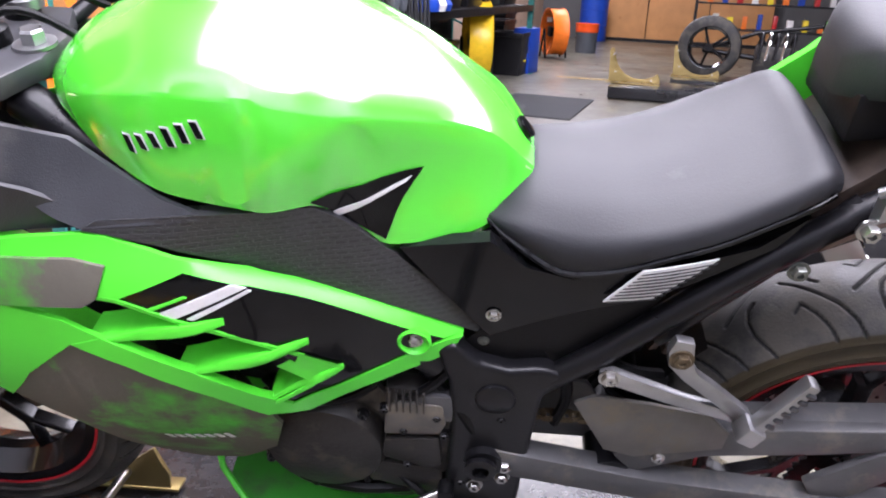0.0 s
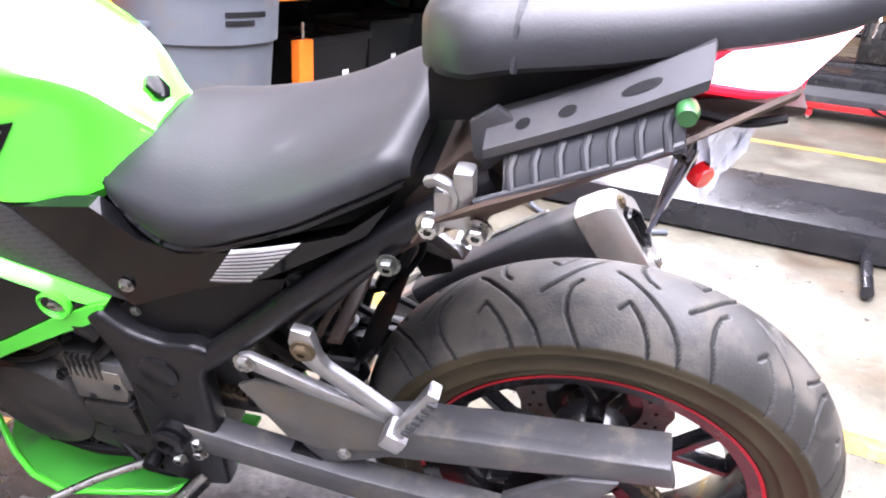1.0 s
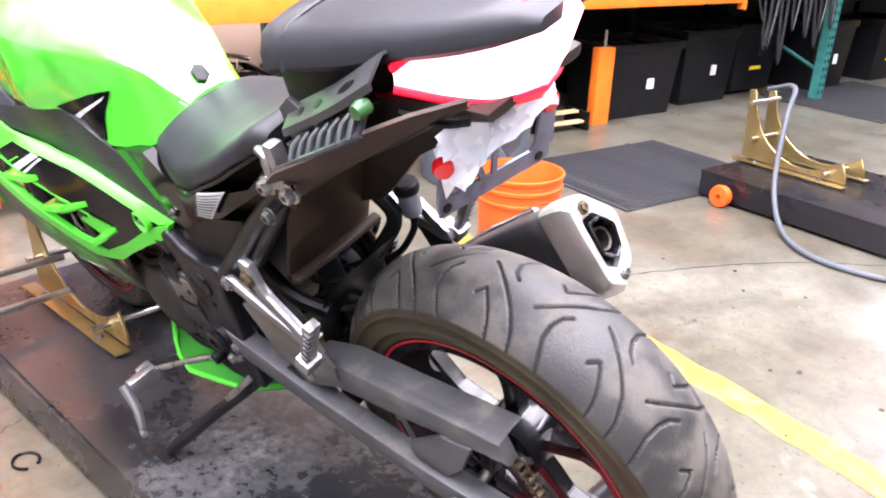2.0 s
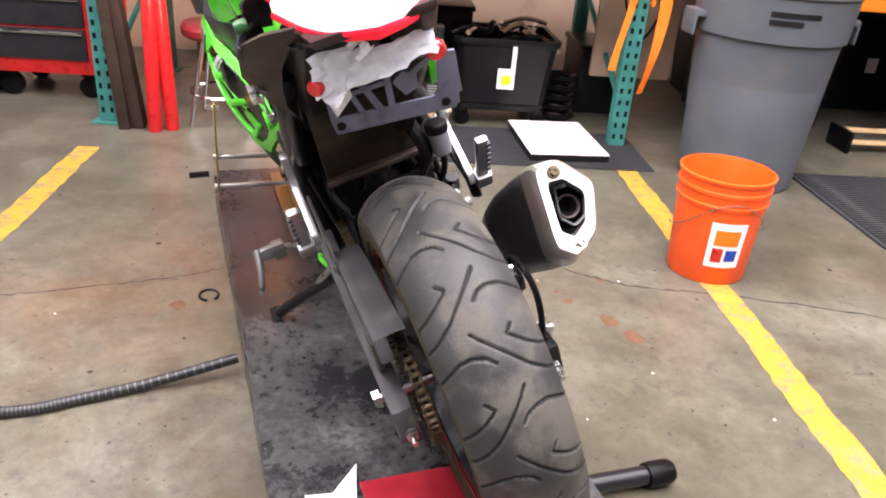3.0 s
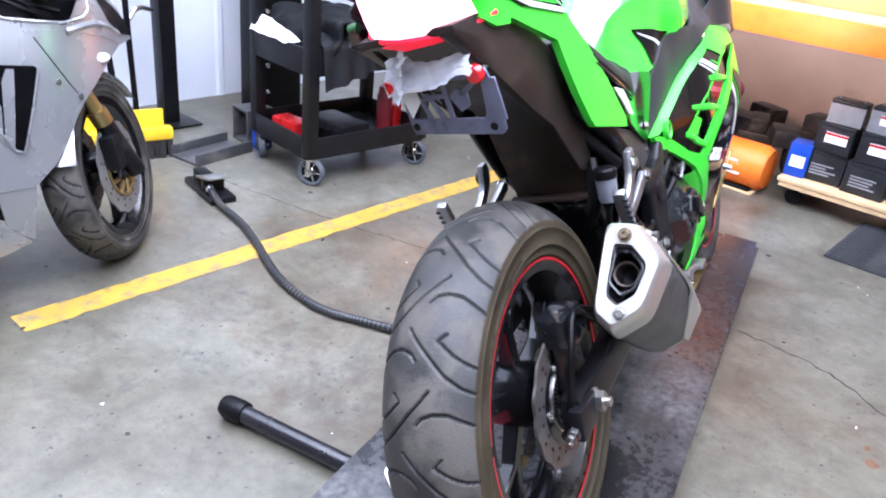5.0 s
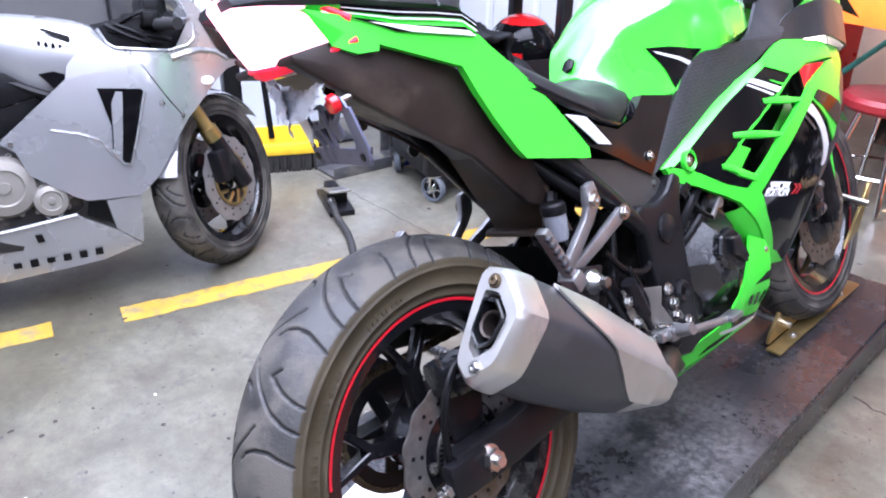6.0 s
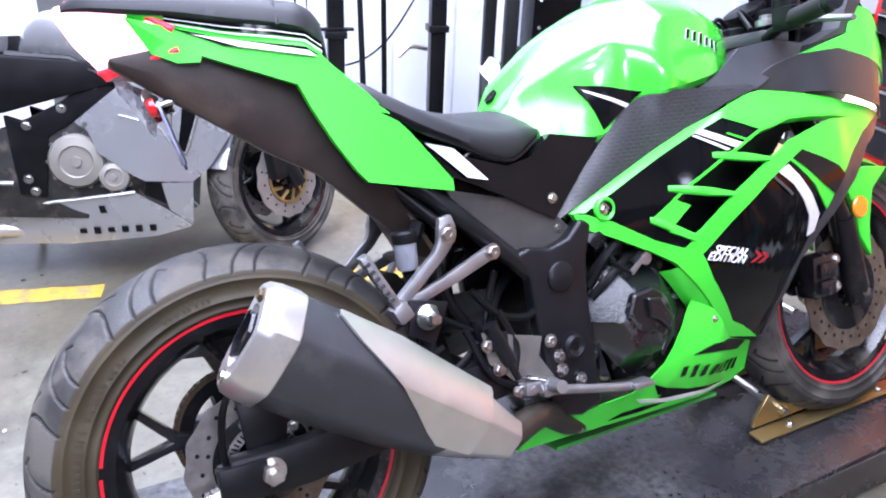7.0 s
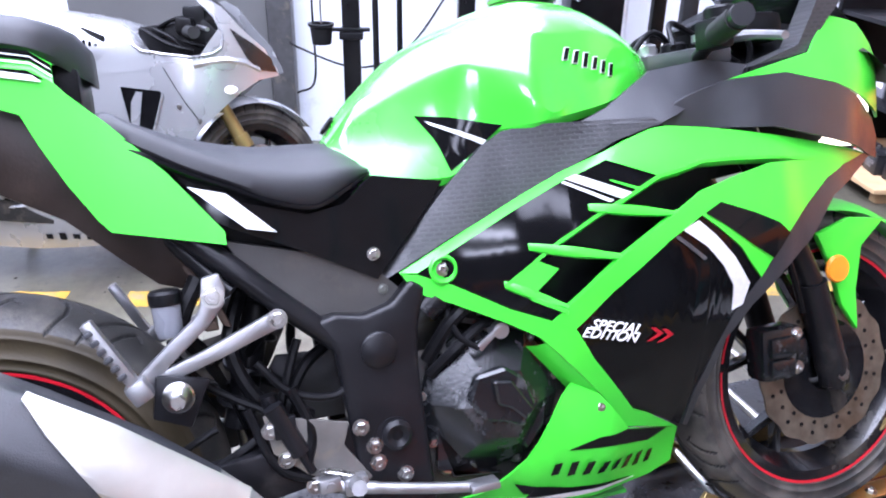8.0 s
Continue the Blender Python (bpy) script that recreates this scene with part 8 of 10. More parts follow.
# bucket
bucket = thing("bucket", pose(-0.912, 1.132, 0, 0, 0, -20) @ Matrix.Scale(0.96, 4), "orange plastic bucket standing on the floor", "bucket")
part("body", lathe([(0, 0.0), (0.126, 0.0), (0.130, 0.006), (0.144, 0.27), (0.150, 0.272), (0.151, 0.282), (0.146, 0.285), (0.147, 0.315), (0.153, 0.318), (0.153, 0.328), (0.148, 0.331), (0.149, 0.355), (0.155, 0.358), (0.156, 0.368), (0.149, 0.370), (0.146, 0.36), (0.138, 0.20), (0.124, 0.012), (0, 0.010)], 56), ORANGE_PLASTIC, bucket)
ob = part("sticker", loft([[(r * math.cos(t), r * math.sin(t), z) for t in np.linspace(-0.42, 0.42, 12)] for r, z in ((0.1355, 0.07), (0.1435, 0.23))]), LABEL_WHITE, bucket, "white paper sticker", smooth=True)
for z0, z1, t0, t1, material in ((0.15, 0.205, -0.30, 0.28, ORANGE), (0.095, 0.135, 0.02, 0.30, BLUE_PAINT), (0.09, 0.14, -0.3, -0.05, RED_PAINT)):
    part("sticker_shape", loft([[((0.1325 + 0.05 * z) * 1.0 * math.cos(t) + 0.0015, (0.1325 + 0.05 * z) * math.sin(t), z) for t in np.linspace(t0, t1, 8)] for z in (z0, z1)]), material, bucket)
part("handle", tube([(0.155 * math.cos(t), 0.155 * math.sin(t) , 0.30 - 0.13 * math.sin(t / 1.0) ** 2) for t in np.linspace(-math.pi * 0.52, math.pi * 0.52, 24)], 0.0022, 6), BOLT, bucket)

# big grey bin
can = thing("waste_bin", at(1.34, 2.12), "large grey plastic waste bin standing by the rack", "bin")
part("body", lathe([(0, 0.0), (0.235, 0.0), (0.245, 0.01), (0.285, 0.62), (0.283, 0.63), (0.305, 0.635), (0.315, 0.80), (0.325, 0.81), (0.325, 0.83), (0.305, 0.83), (0.29, 0.65), (0.24, 0.03), (0, 0.02)], 56), CAN_GREY, can)
for k in range(2):
    part("mark_bar", loft([[(0.3135 * math.cos(t), 0.3135 * math.sin(t), z) for t in np.linspace(-2.05, -1.45 - 0.2 * k, 10)] for z in (0.735 - 0.03 * k, 0.755 - 0.03 * k)]), CHARCOAL, can)
for s in (-1, 1):
    part("bin_grip", join(box(s * 0.325, 0, 0.70, 0.05, 0.13, 0.025, 0.006), box(s * 0.345, 0, 0.66, 0.012, 0.13, 0.09, 0.004)), CAN_GREY, can)


# black totes, fans and boxes further along the rack
def tote(a, b, w, d, h, label, yellow=True, z=0.0):
    ob = thing("storage_tote", at(a, b, z), label, "tote", "black storage totes")
    rows = [[(sx * w / 2 * f, sy * d / 2 * f, zz) for sx, sy in ((-1, -1), (1, -1), (1, 1), (-1, 1))] for zz, f in ((0.0, 0.86), (h * 0.9, 0.97), (h * 0.9, 1.03), (h, 1.03), (h, 0.98), (h * 0.92, 0.95))]
    part("body", soften(loft(rows, closed=True), 0.008), CHARCOAL, ob)
    part("floor_panel", box(0, 0, 0.01, w * 0.84, d * 0.84, 0.02, 0), CHARCOAL, ob)
    part("contents", box(0, 0, h * 0.5, w * 0.86, d * 0.86, h * 0.75, 0.01), BLACK, ob)
    if yellow:
        part("label_patch", box(0.02, -d * 0.475, h * 0.52, w * 0.26, 0.004, h * 0.48, 0, Matrix.Rotation(radians(-4), 4, "X")), LABEL_YELLOW, ob)
        bars(ob, -w * 0.07, w * 0.12, h * 0.66, 3, -d * 0.475 - 0.03, BATTERY, int(a * 10), height=h * 0.03)
    else:
        part("label_patch", box(0.05, -d * 0.475, h * 0.45, w * 0.10, 0.004, h * 0.14, 0), LABEL_WHITE, ob)
    return ob


tote(3.02, 2.85, 0.62, 0.45, 0.46, "black plastic tote with a white scrap label", False)
tote(4.35, 3.0, 0.5, 0.42, 0.48, "black plastic tote with a yellow label", True, 0.03)
tote(1.95, 3.15, 0.50, 0.42, 0.50, "black plastic tote under the rack", False)
tote(3.75, 2.95, 0.55, 0.45, 0.50, "black plastic tote under the rack", False)
tote(5.05, 2.85, 0.50, 0.45, 0.52, "black plastic tote under the rack", False)
tote(6.0, 2.90, 0.5, 0.45, 0.50, "black plastic tote with a yellow label", True)
# Added row of black totes; it darkens the shaded wall behind the rack.
for k in range(9):
    tote(1.9 + 0.72 * k, 3.62, 0.66, 0.46, 0.62, "tall black plastic tote added to darken the back wall", False)
tote(8.9, 3.1, 0.6, 0.5, 0.6, "tall black plastic tote added to darken the back wall", False)
tote(9.7, 3.3, 0.6, 0.5, 0.7, "tall black plastic tote added to darken the back wall", False)
tote(8.1, 2.63, 0.5, 0.42, 0.50, "black plastic tote with a yellow label", True)
for a, h in ((4.0, 0.42), (5.0, 0.45), (5.7, 0.38), (6.4, 0.45), (7.1, 0.40), (7.8, 0.45)):
    tote(a, 2.80, 0.58, 0.5, h, "black plastic tote on the dark shelf", False, 0.816)
cloth = thing("cloth_bundle", at(4.86, 2.50, 0.816), "blue and white cloth bundled on the shelf edge", "cloth")
random.seed(12)
for k, material in enumerate((BLUE_PAINT, PAPER, BLUE_PAINT)):
    rows = [[(-0.22 + 0.14 * k + r * 0.13 * math.cos(t) * (1 + 0.25 * noise.noise((t, z * 9, k))), -0.06 + r * 0.10 * math.sin(t) * (1 + 0.3 * noise.noise((t + 4, z * 9, k))), z) for t in np.linspace(0, 2 * math.pi, 20, endpoint=False)] for z, r in ((0.0, 1.0), (0.05, 1.15), (0.10, 0.9), (0.14, 0.5))]
    part("fold", loft(rows, closed=True, caps=True), material, cloth)
orange_jack = thing("orange_stand", at(2.62, 2.62, 0), "orange sheet-metal stand leaning beside the bin", "stand")
part("plate", box(0, 0, 0.23, 0.13, 0.06, 0.46, 0.006), ORANGE, orange_jack)
part("rod", tube([(0.0, 0, 0.45), (0.0, 0, 0.56)], 0.012, 10), CHROME, orange_jack)
creeper = thing("step_stool", at(2.28, 2.62, 0), "small wooden step with black frame", "step")
for k, z in enumerate((0.10, 0.05)):
    part("tread", box(0, -0.05 * k, z, 0.34, 0.05, 0.014, 0.002), WOOD, creeper)
for s in (-1, 1):
    part("leg", box(s * 0.17, 0, 0.055, 0.02, 0.2, 0.11, 0.003), BLACK, creeper)


def drum_fan(a, b, turn, material, label, r=0.33):
    ob = thing("drum_fan", at(a, b, 0, turn), label, "fan", "drum fans")
    m = Matrix.Translation((0, 0, r + 0.06)) @ SIDE
    part("drum", lathe([(r, -0.12), (r + 0.012, -0.12), (r, -0.10), (r, 0.10), (r + 0.012, 0.12), (r - 0.004, 0.12), (r - 0.008, 0.0), (r - 0.004, -0.12)], 48, m, close=True), material, ob)
    part("hub", lathe([(0, -0.1), (0.07, -0.09), (0.07, 0.08), (0, 0.1)], 20, m), BLACK, ob)
    for k in range(3):
        bm = box(r * 0.5, 0, 0, r * 0.85, 0.02, 0.14, 0.004)
        bmesh.ops.transform(bm, matrix=m @ Matrix.Rotation(2 * math.pi * k / 3, 4, "Z") @ Matrix.Rotation(radians(90), 4, "X"), verts=bm.verts)
        part("blade", bm, BLACK, ob)
    for s in (-1, 1):
        for q in range(1, 6):
            part("grille_ring", lathe([(r * q / 5.2 - 0.003, s * 0.118), (r * q / 5.2, s * 0.121), (r * q / 5.2 + 0.003, s * 0.118)], 32, m), BLACK, ob)
        part("stand_leg", join(tube([(0, s * 0.16, r + 0.10), (0.14, s * 0.16, 0.02)], 0.016, 8), tube([(0, s * 0.16, r + 0.10), (-0.14, s * 0.16, 0.02)], 0.016, 8)), BLACK, ob)
    part("sticker", box(r * 0.78, -0.0, r + 0.25, 0.002, 0.09, 0.12, 0), LABEL_WHITE, ob)
    return ob


drum_fan(6.75, 2.65, 24, YELLOW_PAINT, "yellow drum fan on a black stand", 0.40)
drum_fan(10.6, 2.6, 30, ORANGE, "orange drum fan on the floor")
blue_press = thing("blue_cabinet", at(8.4, 2.5, 0, -8), "blue steel press with chrome handles", "press")
part("body", box(0, 0, 0.27, 0.34, 0.22, 0.54, 0.008), BLUE_PAINT, blue_press)
part("rod", tube([(0.05, 0, 0.54), (0.05, 0, 0.82)], 0.016, 10), CHROME, blue_press)
part("foot", box(0.22, 0, 0.02, 0.12, 0.1, 0.04, 0.005), STEEL, blue_press)
pail = thing("bucket", at(12.1, 2.35, 0), "grey metal pail stacked with an orange bucket", "bucket")
part("body", lathe([(0, 0), (0.17, 0), (0.18, 0.30), (0.186, 0.31), (0.186, 0.33), (0, 0.33)], 36), CAN_GREY, pail)
part("orange_rim", lathe([(0.18, 0.33), (0.19, 0.34), (0.195, 0.46), (0.2, 0.47), (0.18, 0.47), (0.17, 0.35)], 36), ORANGE_PLASTIC, pail)
sheet = thing("plywood_panel", at(15.9, 1.2, 0), "tall brown plywood panels on the far wall", "panel")
for k in range(3):
    part("panel", box(0, -1.3 + 1.22 * k, 0.72, 0.05, 1.2, 1.34, 0.003), PLY, sheet)
part("skirting", box(-0.01, 0, 0.03, 0.06, 3.8, 0.06, 0.002), CHARCOAL, sheet)
drum = thing("oil_drum", at(15.3, 2.75, 0), "blue steel drum by the far wall", "drum")
part("body", lathe([(0, 0), (0.28, 0), (0.285, 0.01), (0.28, 0.3), (0.29, 0.31), (0.28, 0.32), (0.28, 0.6), (0.29, 0.61), (0.28, 0.62), (0.285, 0.87), (0.27, 0.88), (0, 0.87)], 40), BLUE_PAINT, drum)


# wheel vice and neighbour lifts
def wheel_vice(m, label, group, gap=0.075, height=0.36):
    """Two curved gold side plates with rods; the wheel stands between, x backwards."""
    ob = thing("wheel_vice", m, label, "wheel vice", group)
    outline = []
    for a in np.linspace(radians(200), radians(330), 14):
        outline.append((0.27 * math.cos(a), 0.31 + 0.27 * math.sin(a)))
    plate = [(-0.30, 0.02), (-0.315, height), (-0.285, height)] + [(x, z) for x, z in outline if x < 0.20 and z < height] + [(0.20, 0.05), (0.20, 0.02)]
    for s in (-1, 1):
        part("side_plate", prism(plate, s * gap - 0.004, s * gap + 0.004, 0.001, 1), GOLD, ob, "gold-plated curved side plate")
        part("foot_rail", box(-0.06, s * (gap + 0.022), 0.010, 0.54, 0.038, 0.006, 0.001), GOLD, ob)
        for k in (-0.22, 0.10):
            part("rail_bolt", hexbolt((k, s * (gap + 0.024), 0.013), (0, 0, 1), 0.009, 0.008), BOLT, ob)
    for x, z in ((-0.27, height - 0.05), (-0.24, 0.12), (0.12, 0.05)):
        part("cross_rod", tube([(x, -gap - 0.045, z), (x, gap + 0.02, z)], 0.009, 10), STEEL, ob)
    return ob


vice = wheel_vice(pose(-1.30, -0.092, DECK), "gold-plated wheel vice clamping the front wheel", "wheel vices", 0.085, 0.33)
part("outer_plate", prism([(-0.117, 0.02), (-0.123, 0.33), (-0.093, 0.33), (-0.087, 0.02)], -0.315, -0.309, 0.001, 1), GOLD, vice, "upright gold-plated strip")
for z in (0.062, 0.16):
    part("vice_screw", tube([(-0.105, -0.085, z), (-0.105, -0.323, z)], 0.009, 10), STEEL, vice)
part("top_rod", tube([(-0.105, -0.298, 0.315), (-0.105, -0.338, 0.32)], 0.008, 10), STEEL, vice)
part("screw_grip", tube([(-0.105, -0.338, 0.105), (-0.105, -0.398, 0.102)], 0.010, 8), BLACK, vice, "black grip")


def small_lift(a, b, turn, length, width, label, with_bar=True):
    ob = thing("motorcycle_lift", at(a, b, 0, turn), label, "lift", "motorcycle lifts")
    part("deck", box(0, 0, 0.120, width, length, 0.012, 0.003), LIFT_BLACK, ob)
    part("frame", join(box(-width / 2 + 0.012, 0, 0.065, 0.022, length - 0.01, 0.1, 0.003), box(width / 2 - 0.012, 0, 0.065, 0.022, length - 0.01, 0.1, 0.003), box(0, length / 2 - 0.012, 0.065, width - 0.05, 0.022, 0.1, 0.003)), LIFT_BLACK, ob)
    part("base", box(0, 0, 0.01, width * 0.7, length * 0.8, 0.02, 0.003), DARK_METAL, ob)
    if with_bar:
        part("cross_bar", tube([(-width / 2 - 0.36, -0.35, 0.035), (width / 2 + 0.2, -0.35, 0.035)], 0.022, 14), LIFT_BLACK, ob)
    return ob


lift3 = small_lift(2.45, -0.05, 2, 2.9, 0.66, "black motorcycle lift standing empty on the floor")
part("orange_patch", box(0.10, -0.62, 0.128, 0.34, 0.30, 0.004, 0.001), ORANGE, lift3, "orange sheet on the deck")
for s in (-1, 1):
    part("lift_wheel", lathe([(0.012, -0.02), (0.045, -0.018), (0.05, 0.0), (0.045, 0.018), (0.012, 0.02)], 24, Matrix.Translation((s * 0.37, 1.30, 0.05)) @ Matrix.Rotation(radians(90), 4, "Y"), close=True), ORANGE_PLASTIC, lift3, "orange caster wheel")
part("red_mark", box(-0.331, -0.55, 0.07, 0.002, 0.012, 0.05, 0), ORANGE_PLASTIC, lift3)
wheel_vice(at(2.45, 1.10, 0.126, -88), "empty gold-plated wheel vice on the second lift", "wheel vices", 0.075, 0.33)
hose3 = thing("air_hose", pose(0, 0, 0), "clear grey air hose hanging over the lift", "hose")
part("tube", tube(curve([tuple((at(2.42, 1.36, 0.46)).translation), tuple(at(2.36, 1.20, 0.50).translation), tuple(at(2.22, 1.12, 0.40).translation), tuple(at(2.10, 1.04, 0.16).translation), tuple(at(1.98, 0.90, 0.03).translation), tuple(at(1.86, 0.70, 0.014).translation), tuple(at(1.88, 0.48, 0.013).translation), tuple(at(2.0, 0.30, 0.013).translation)], 10), 0.011, 10), CAN_GREY, hose3)
small_lift(6.95, 0.28, 3, 1.9, 0.70, "black motorcycle lift with a raised front", False)
wheel_vice(at(6.95, 0.95, 0.126, -88), "gold-plated wheel vice on a far lift", "wheel vices", 0.075, 0.34)
small_lift(8.05, -0.25, 3, 1.9, 0.72, "black lift carrying a dismantled motorcycle", False)
wheel_vice(at(8.0, 0.38, 0.126, -88), "gold-plated wheel vice on the far lift", "wheel vices", 0.075, 0.34)
far_wheel = thing("spare_wheel", at(8.0, 0.33, 0.126, 86) @ Matrix.Scale(1.1, 4), "motorcycle wheel with a green rim line standing on the lift", "wheel")
part("tyre", lathe([(0.20, -0.05), (0.26, -0.055), (0.30, -0.035), (0.31, 0), (0.30, 0.035), (0.26, 0.055), (0.20, 0.05)], 48, Matrix.Translation((0, 0, 0.31)) @ SIDE), RUBBER, far_wheel)
part("rim", lathe([(0.20, -0.05), (0.21, -0.052), (0.21, 0.052), (0.20, 0.05), (0.18, 0.0)], 48, Matrix.Translation((0, 0, 0.31)) @ SIDE, close=True), RIM, far_wheel)
part("rim_line", lathe([(0.243, -0.0575), (0.250, -0.0575), (0.250, -0.056), (0.243, -0.056)], 48, Matrix.Translation((0, 0, 0.31)) @ SIDE, close=True), LABEL_YELLOW, far_wheel)
for k in range(5):
    a = 2 * math.pi * k / 5
    part("spoke", tube([(0.03 * math.cos(a), 0, 0.31 + 0.03 * math.sin(a)), (0.19 * math.cos(a), 0, 0.31 + 0.19 * math.sin(a))], 0.014, 8), RIM, far_wheel)
part("hub", lathe([(0, -0.05), (0.04, -0.05), (0.04, 0.05), (0, 0.05)], 20, Matrix.Translation((0, 0, 0.31)) @ SIDE), RIM, far_wheel)
engine_far = thing("bare_engine", at(8.05, -0.35, 0.126), "bare motorcycle engine with pipes on the lift", "engine")
part("block", box(0, 0, 0.20, 0.35, 0.40, 0.40, 0.05), ENGINE, engine_far)
part("frame_rail", join(tube([(0, 0.75, 0.31), (0, 0.2, 0.52), (0, -0.45, 0.62)], 0.022, 10), tube([(0, 0.2, 0.52), (0, -0.2, 0.05)], 0.018, 10), tube([(0.0, 0.75, 0.31), (0.0, 0.15, 0.25)], 0.03, 10)), DARK_METAL, engine_far)
for k in range(5):
    part("pipe", tube(curve([(0.1, -0.15 + 0.08 * k, 0.38), (-0.1, -0.18 + 0.08 * k, 0.52), (-0.2, -0.15 + 0.08 * k, 0.25)], 5), 0.018, 8), CHROME if k % 2 else DARK_METAL, engine_far)
shelf_far = thing("product_shelf", at(13.4, -0.6, 0), "dark shelf unit with red and yellow packages", "shelf")
for k in range(3):
    part("shelf_board", box(0, 0, 0.45 + 0.42 * k, 0.45, 2.6, 0.03, 0.004), CHARCOAL, shelf_far)
for s in (-1, 1):
    part("side_panel", box(0, s * 1.3, 0.7, 0.46, 0.04, 1.4, 0.004), CHARCOAL, shelf_far)
random.seed(17)
PACK = (RED_PAINT, LABEL_YELLOW, BLUE_PAINT, LABEL_WHITE, ORANGE)
for k in range(20):
    h = random.uniform(0.12, 0.26)
    ob = thing("package", at(13.38, -1.8 + 0.12 * k, 0.465 + (0.42 if k % 2 else 0)), "small boxed package on the far shelf", "package", "packages on the far shelf")
    part("carton", box(0, 0, h / 2, 0.2, random.uniform(0.07, 0.10), h, 0.003), PACK[k % 5], ob)
red_jack = thing("red_jack", at(5.1, -0.25, 0), "red steel jack frame on the floor", "jack")
part("beam", box(0, 0, 0.10, 0.04, 0.62, 0.04, 0.004), RED_PAINT, red_jack)
for s in (-1, 1):
    part("foot", box(0.05, s * 0.28, 0.05, 0.22, 0.04, 0.04, 0.004), RED_PAINT, red_jack)
    part("caster", lathe([(0, -0.012), (0.028, -0.012), (0.028, 0.012), (0, 0.012)], 14, Matrix.Translation((-0.03, s * 0.28, 0.028)) @ SIDE), STEEL, red_jack)
part("pad", box(0.25, 0, 0.14, 0.5, 0.9, 0.05, 0.006), MAT_RUBBER, red_jack)
part("grip_bar", tube([(0.0, -0.1, 0.12), (-0.1, -0.2, 0.10), (-0.12, -0.25, 0.10)], 0.01, 8), BLACK, red_jack)

# utility cart --------------------------------------------------------------------------
CART = (-1.985, 1.215)
cart = thing("utility_cart", at(*CART, 0, -5), "black plastic utility cart with two trays on casters", "cart")


def tray(z, w, d, h):
    rows = [[(sx * w / 2 * f, sy * d / 2 * f, zz) for sx, sy in ((-1, -0.93), (-0.93, -1), (0.93, -1), (1, -0.93), (1, 0.93), (0.93, 1), (-0.93, 1), (-1, 0.93))] for zz, f in ((z, 0.99), (z + h, 1.0), (z + h + 0.004, 0.985), (z + h, 0.965), (z + 0.02, 0.955))]
    return soften(join(loft(rows, closed=True), box(0, 0, z + 0.012, w * 0.96, d * 0.96, 0.016, 0)), 0.003, 1)


part("lower_tray", tray(0.115, 0.44, 0.62, 0.085), CHARCOAL, cart)
part("upper_tray", tray(0.445, 0.44, 0.62, 0.10), CHARCOAL, cart)
part("top_tray", tray(0.95, 0.44, 0.62, 0.09), CHARCOAL, cart)
for sx in (-1, 1):
    for sy in (-1, 1):
        part("post", box(sx * 0.195, sy * 0.285, 0.56, 0.05, 0.05, 0.88, 0.008), CHARCOAL, cart)
        axis = Matrix.Translation((sx * 0.19, sy * 0.27, 0.056)) @ Matrix.Rotation(radians(30 * sx), 4, "Z") @ SIDE
        w = part("caster", lathe([(0.042, -0.012), (0.05, -0.015), (0.056, -0.008), (0.056, 0.008), (0.05, 0.015), (0.042, 0.012)], 28, axis, close=True), CAN_GREY, cart, "grey caster with chrome spokes")
        part("caster_hub", lathe([(0, -0.005), (0.043, -0.005), (0.043, 0.005), (0, 0.005)], 20, axis), BLACK, w)
        chrome_bars = []
        for k in range(5):
            chrome_bars.append(box(0.026, 0, 0, 0.030, 0.008, 0.016, 0.002, axis @ Matrix.Rotation(2 * math.pi * k / 5, 4, "Z")))
        part("spoke_star", join(*chrome_bars), CHROME, w)
        part("caster_fork", join(box(sx * 0.19, sy * 0.27, 0.112, 0.04, 0.045, 0.012, 0.002), tube([(sx * 0.19, sy * 0.27 - 0.022, 0.056), (sx * 0.19, sy * 0.27 + 0.022, 0.056)], 0.02, 12), box(sx * 0.19, sy * 0.27 - 0.02, 0.085, 0.03, 0.004, 0.06, 0.001), box(sx * 0.19, sy * 0.27 + 0.02, 0.085, 0.03, 0.004, 0.06, 0.001)), CHROME, w)


jacket = thing("jacket", at(*CART, 0, -5), "black riding jacket heaped over the cart tray", "jacket")


def jacket_body(shrink):
    rows = []
    for i in range(25):
        u = i / 24
        x = 0.215 - 0.42 * u
        row = []
        for j in range(37):
            th = math.pi * j / 36
            wide = (0.130 + 0.04 * u) * (1 - shrink)
            tall = (0.20 + 0.02 * math.sin(u * 2.6) - 0.07 * u * u) * (1 - shrink)
            crease = 0.014 * math.sin(9 * th + 7 * u) * math.sin(4 * u + th) + 0.03 * noise.noise((x * 8, th * 1.7, 1.3))
            c = math.cos(th)
            row.append((x + 0.035 * math.sin(th) * (1 - u) + 0.012 * noise.noise((th * 3, u * 4, 4.0)), -0.095 - (wide + crease) * math.copysign(abs(c) ** 0.75, c), 0.475 + (tall + crease) * math.sin(th) ** 0.8))
        rows.append(row)
    return rows


def jacket_flap():
    rows = []
    for i in range(19):
        v = i / 18
        y = -0.26 + 0.24 * v
        row = []
        for j in range(17):
            u = j / 16
            drop = max(0.0, u - 0.35) / 0.65
            fold = 0.012 * math.sin(v * 17 + 2 * u) * drop
            row.append((0.13 + 0.105 * min(1.0, u / 0.35) + fold + 0.01 * drop, y + 0.03 * (u - 0.5) * math.sin(v * 3), 0.60 - 0.04 * min(1.0, u / 0.35) ** 2 - (0.17 - 0.06 * v) * drop + 0.01 * noise.noise((y * 20, u * 3, 7))))
        rows.append(row)
    return loft(rows)


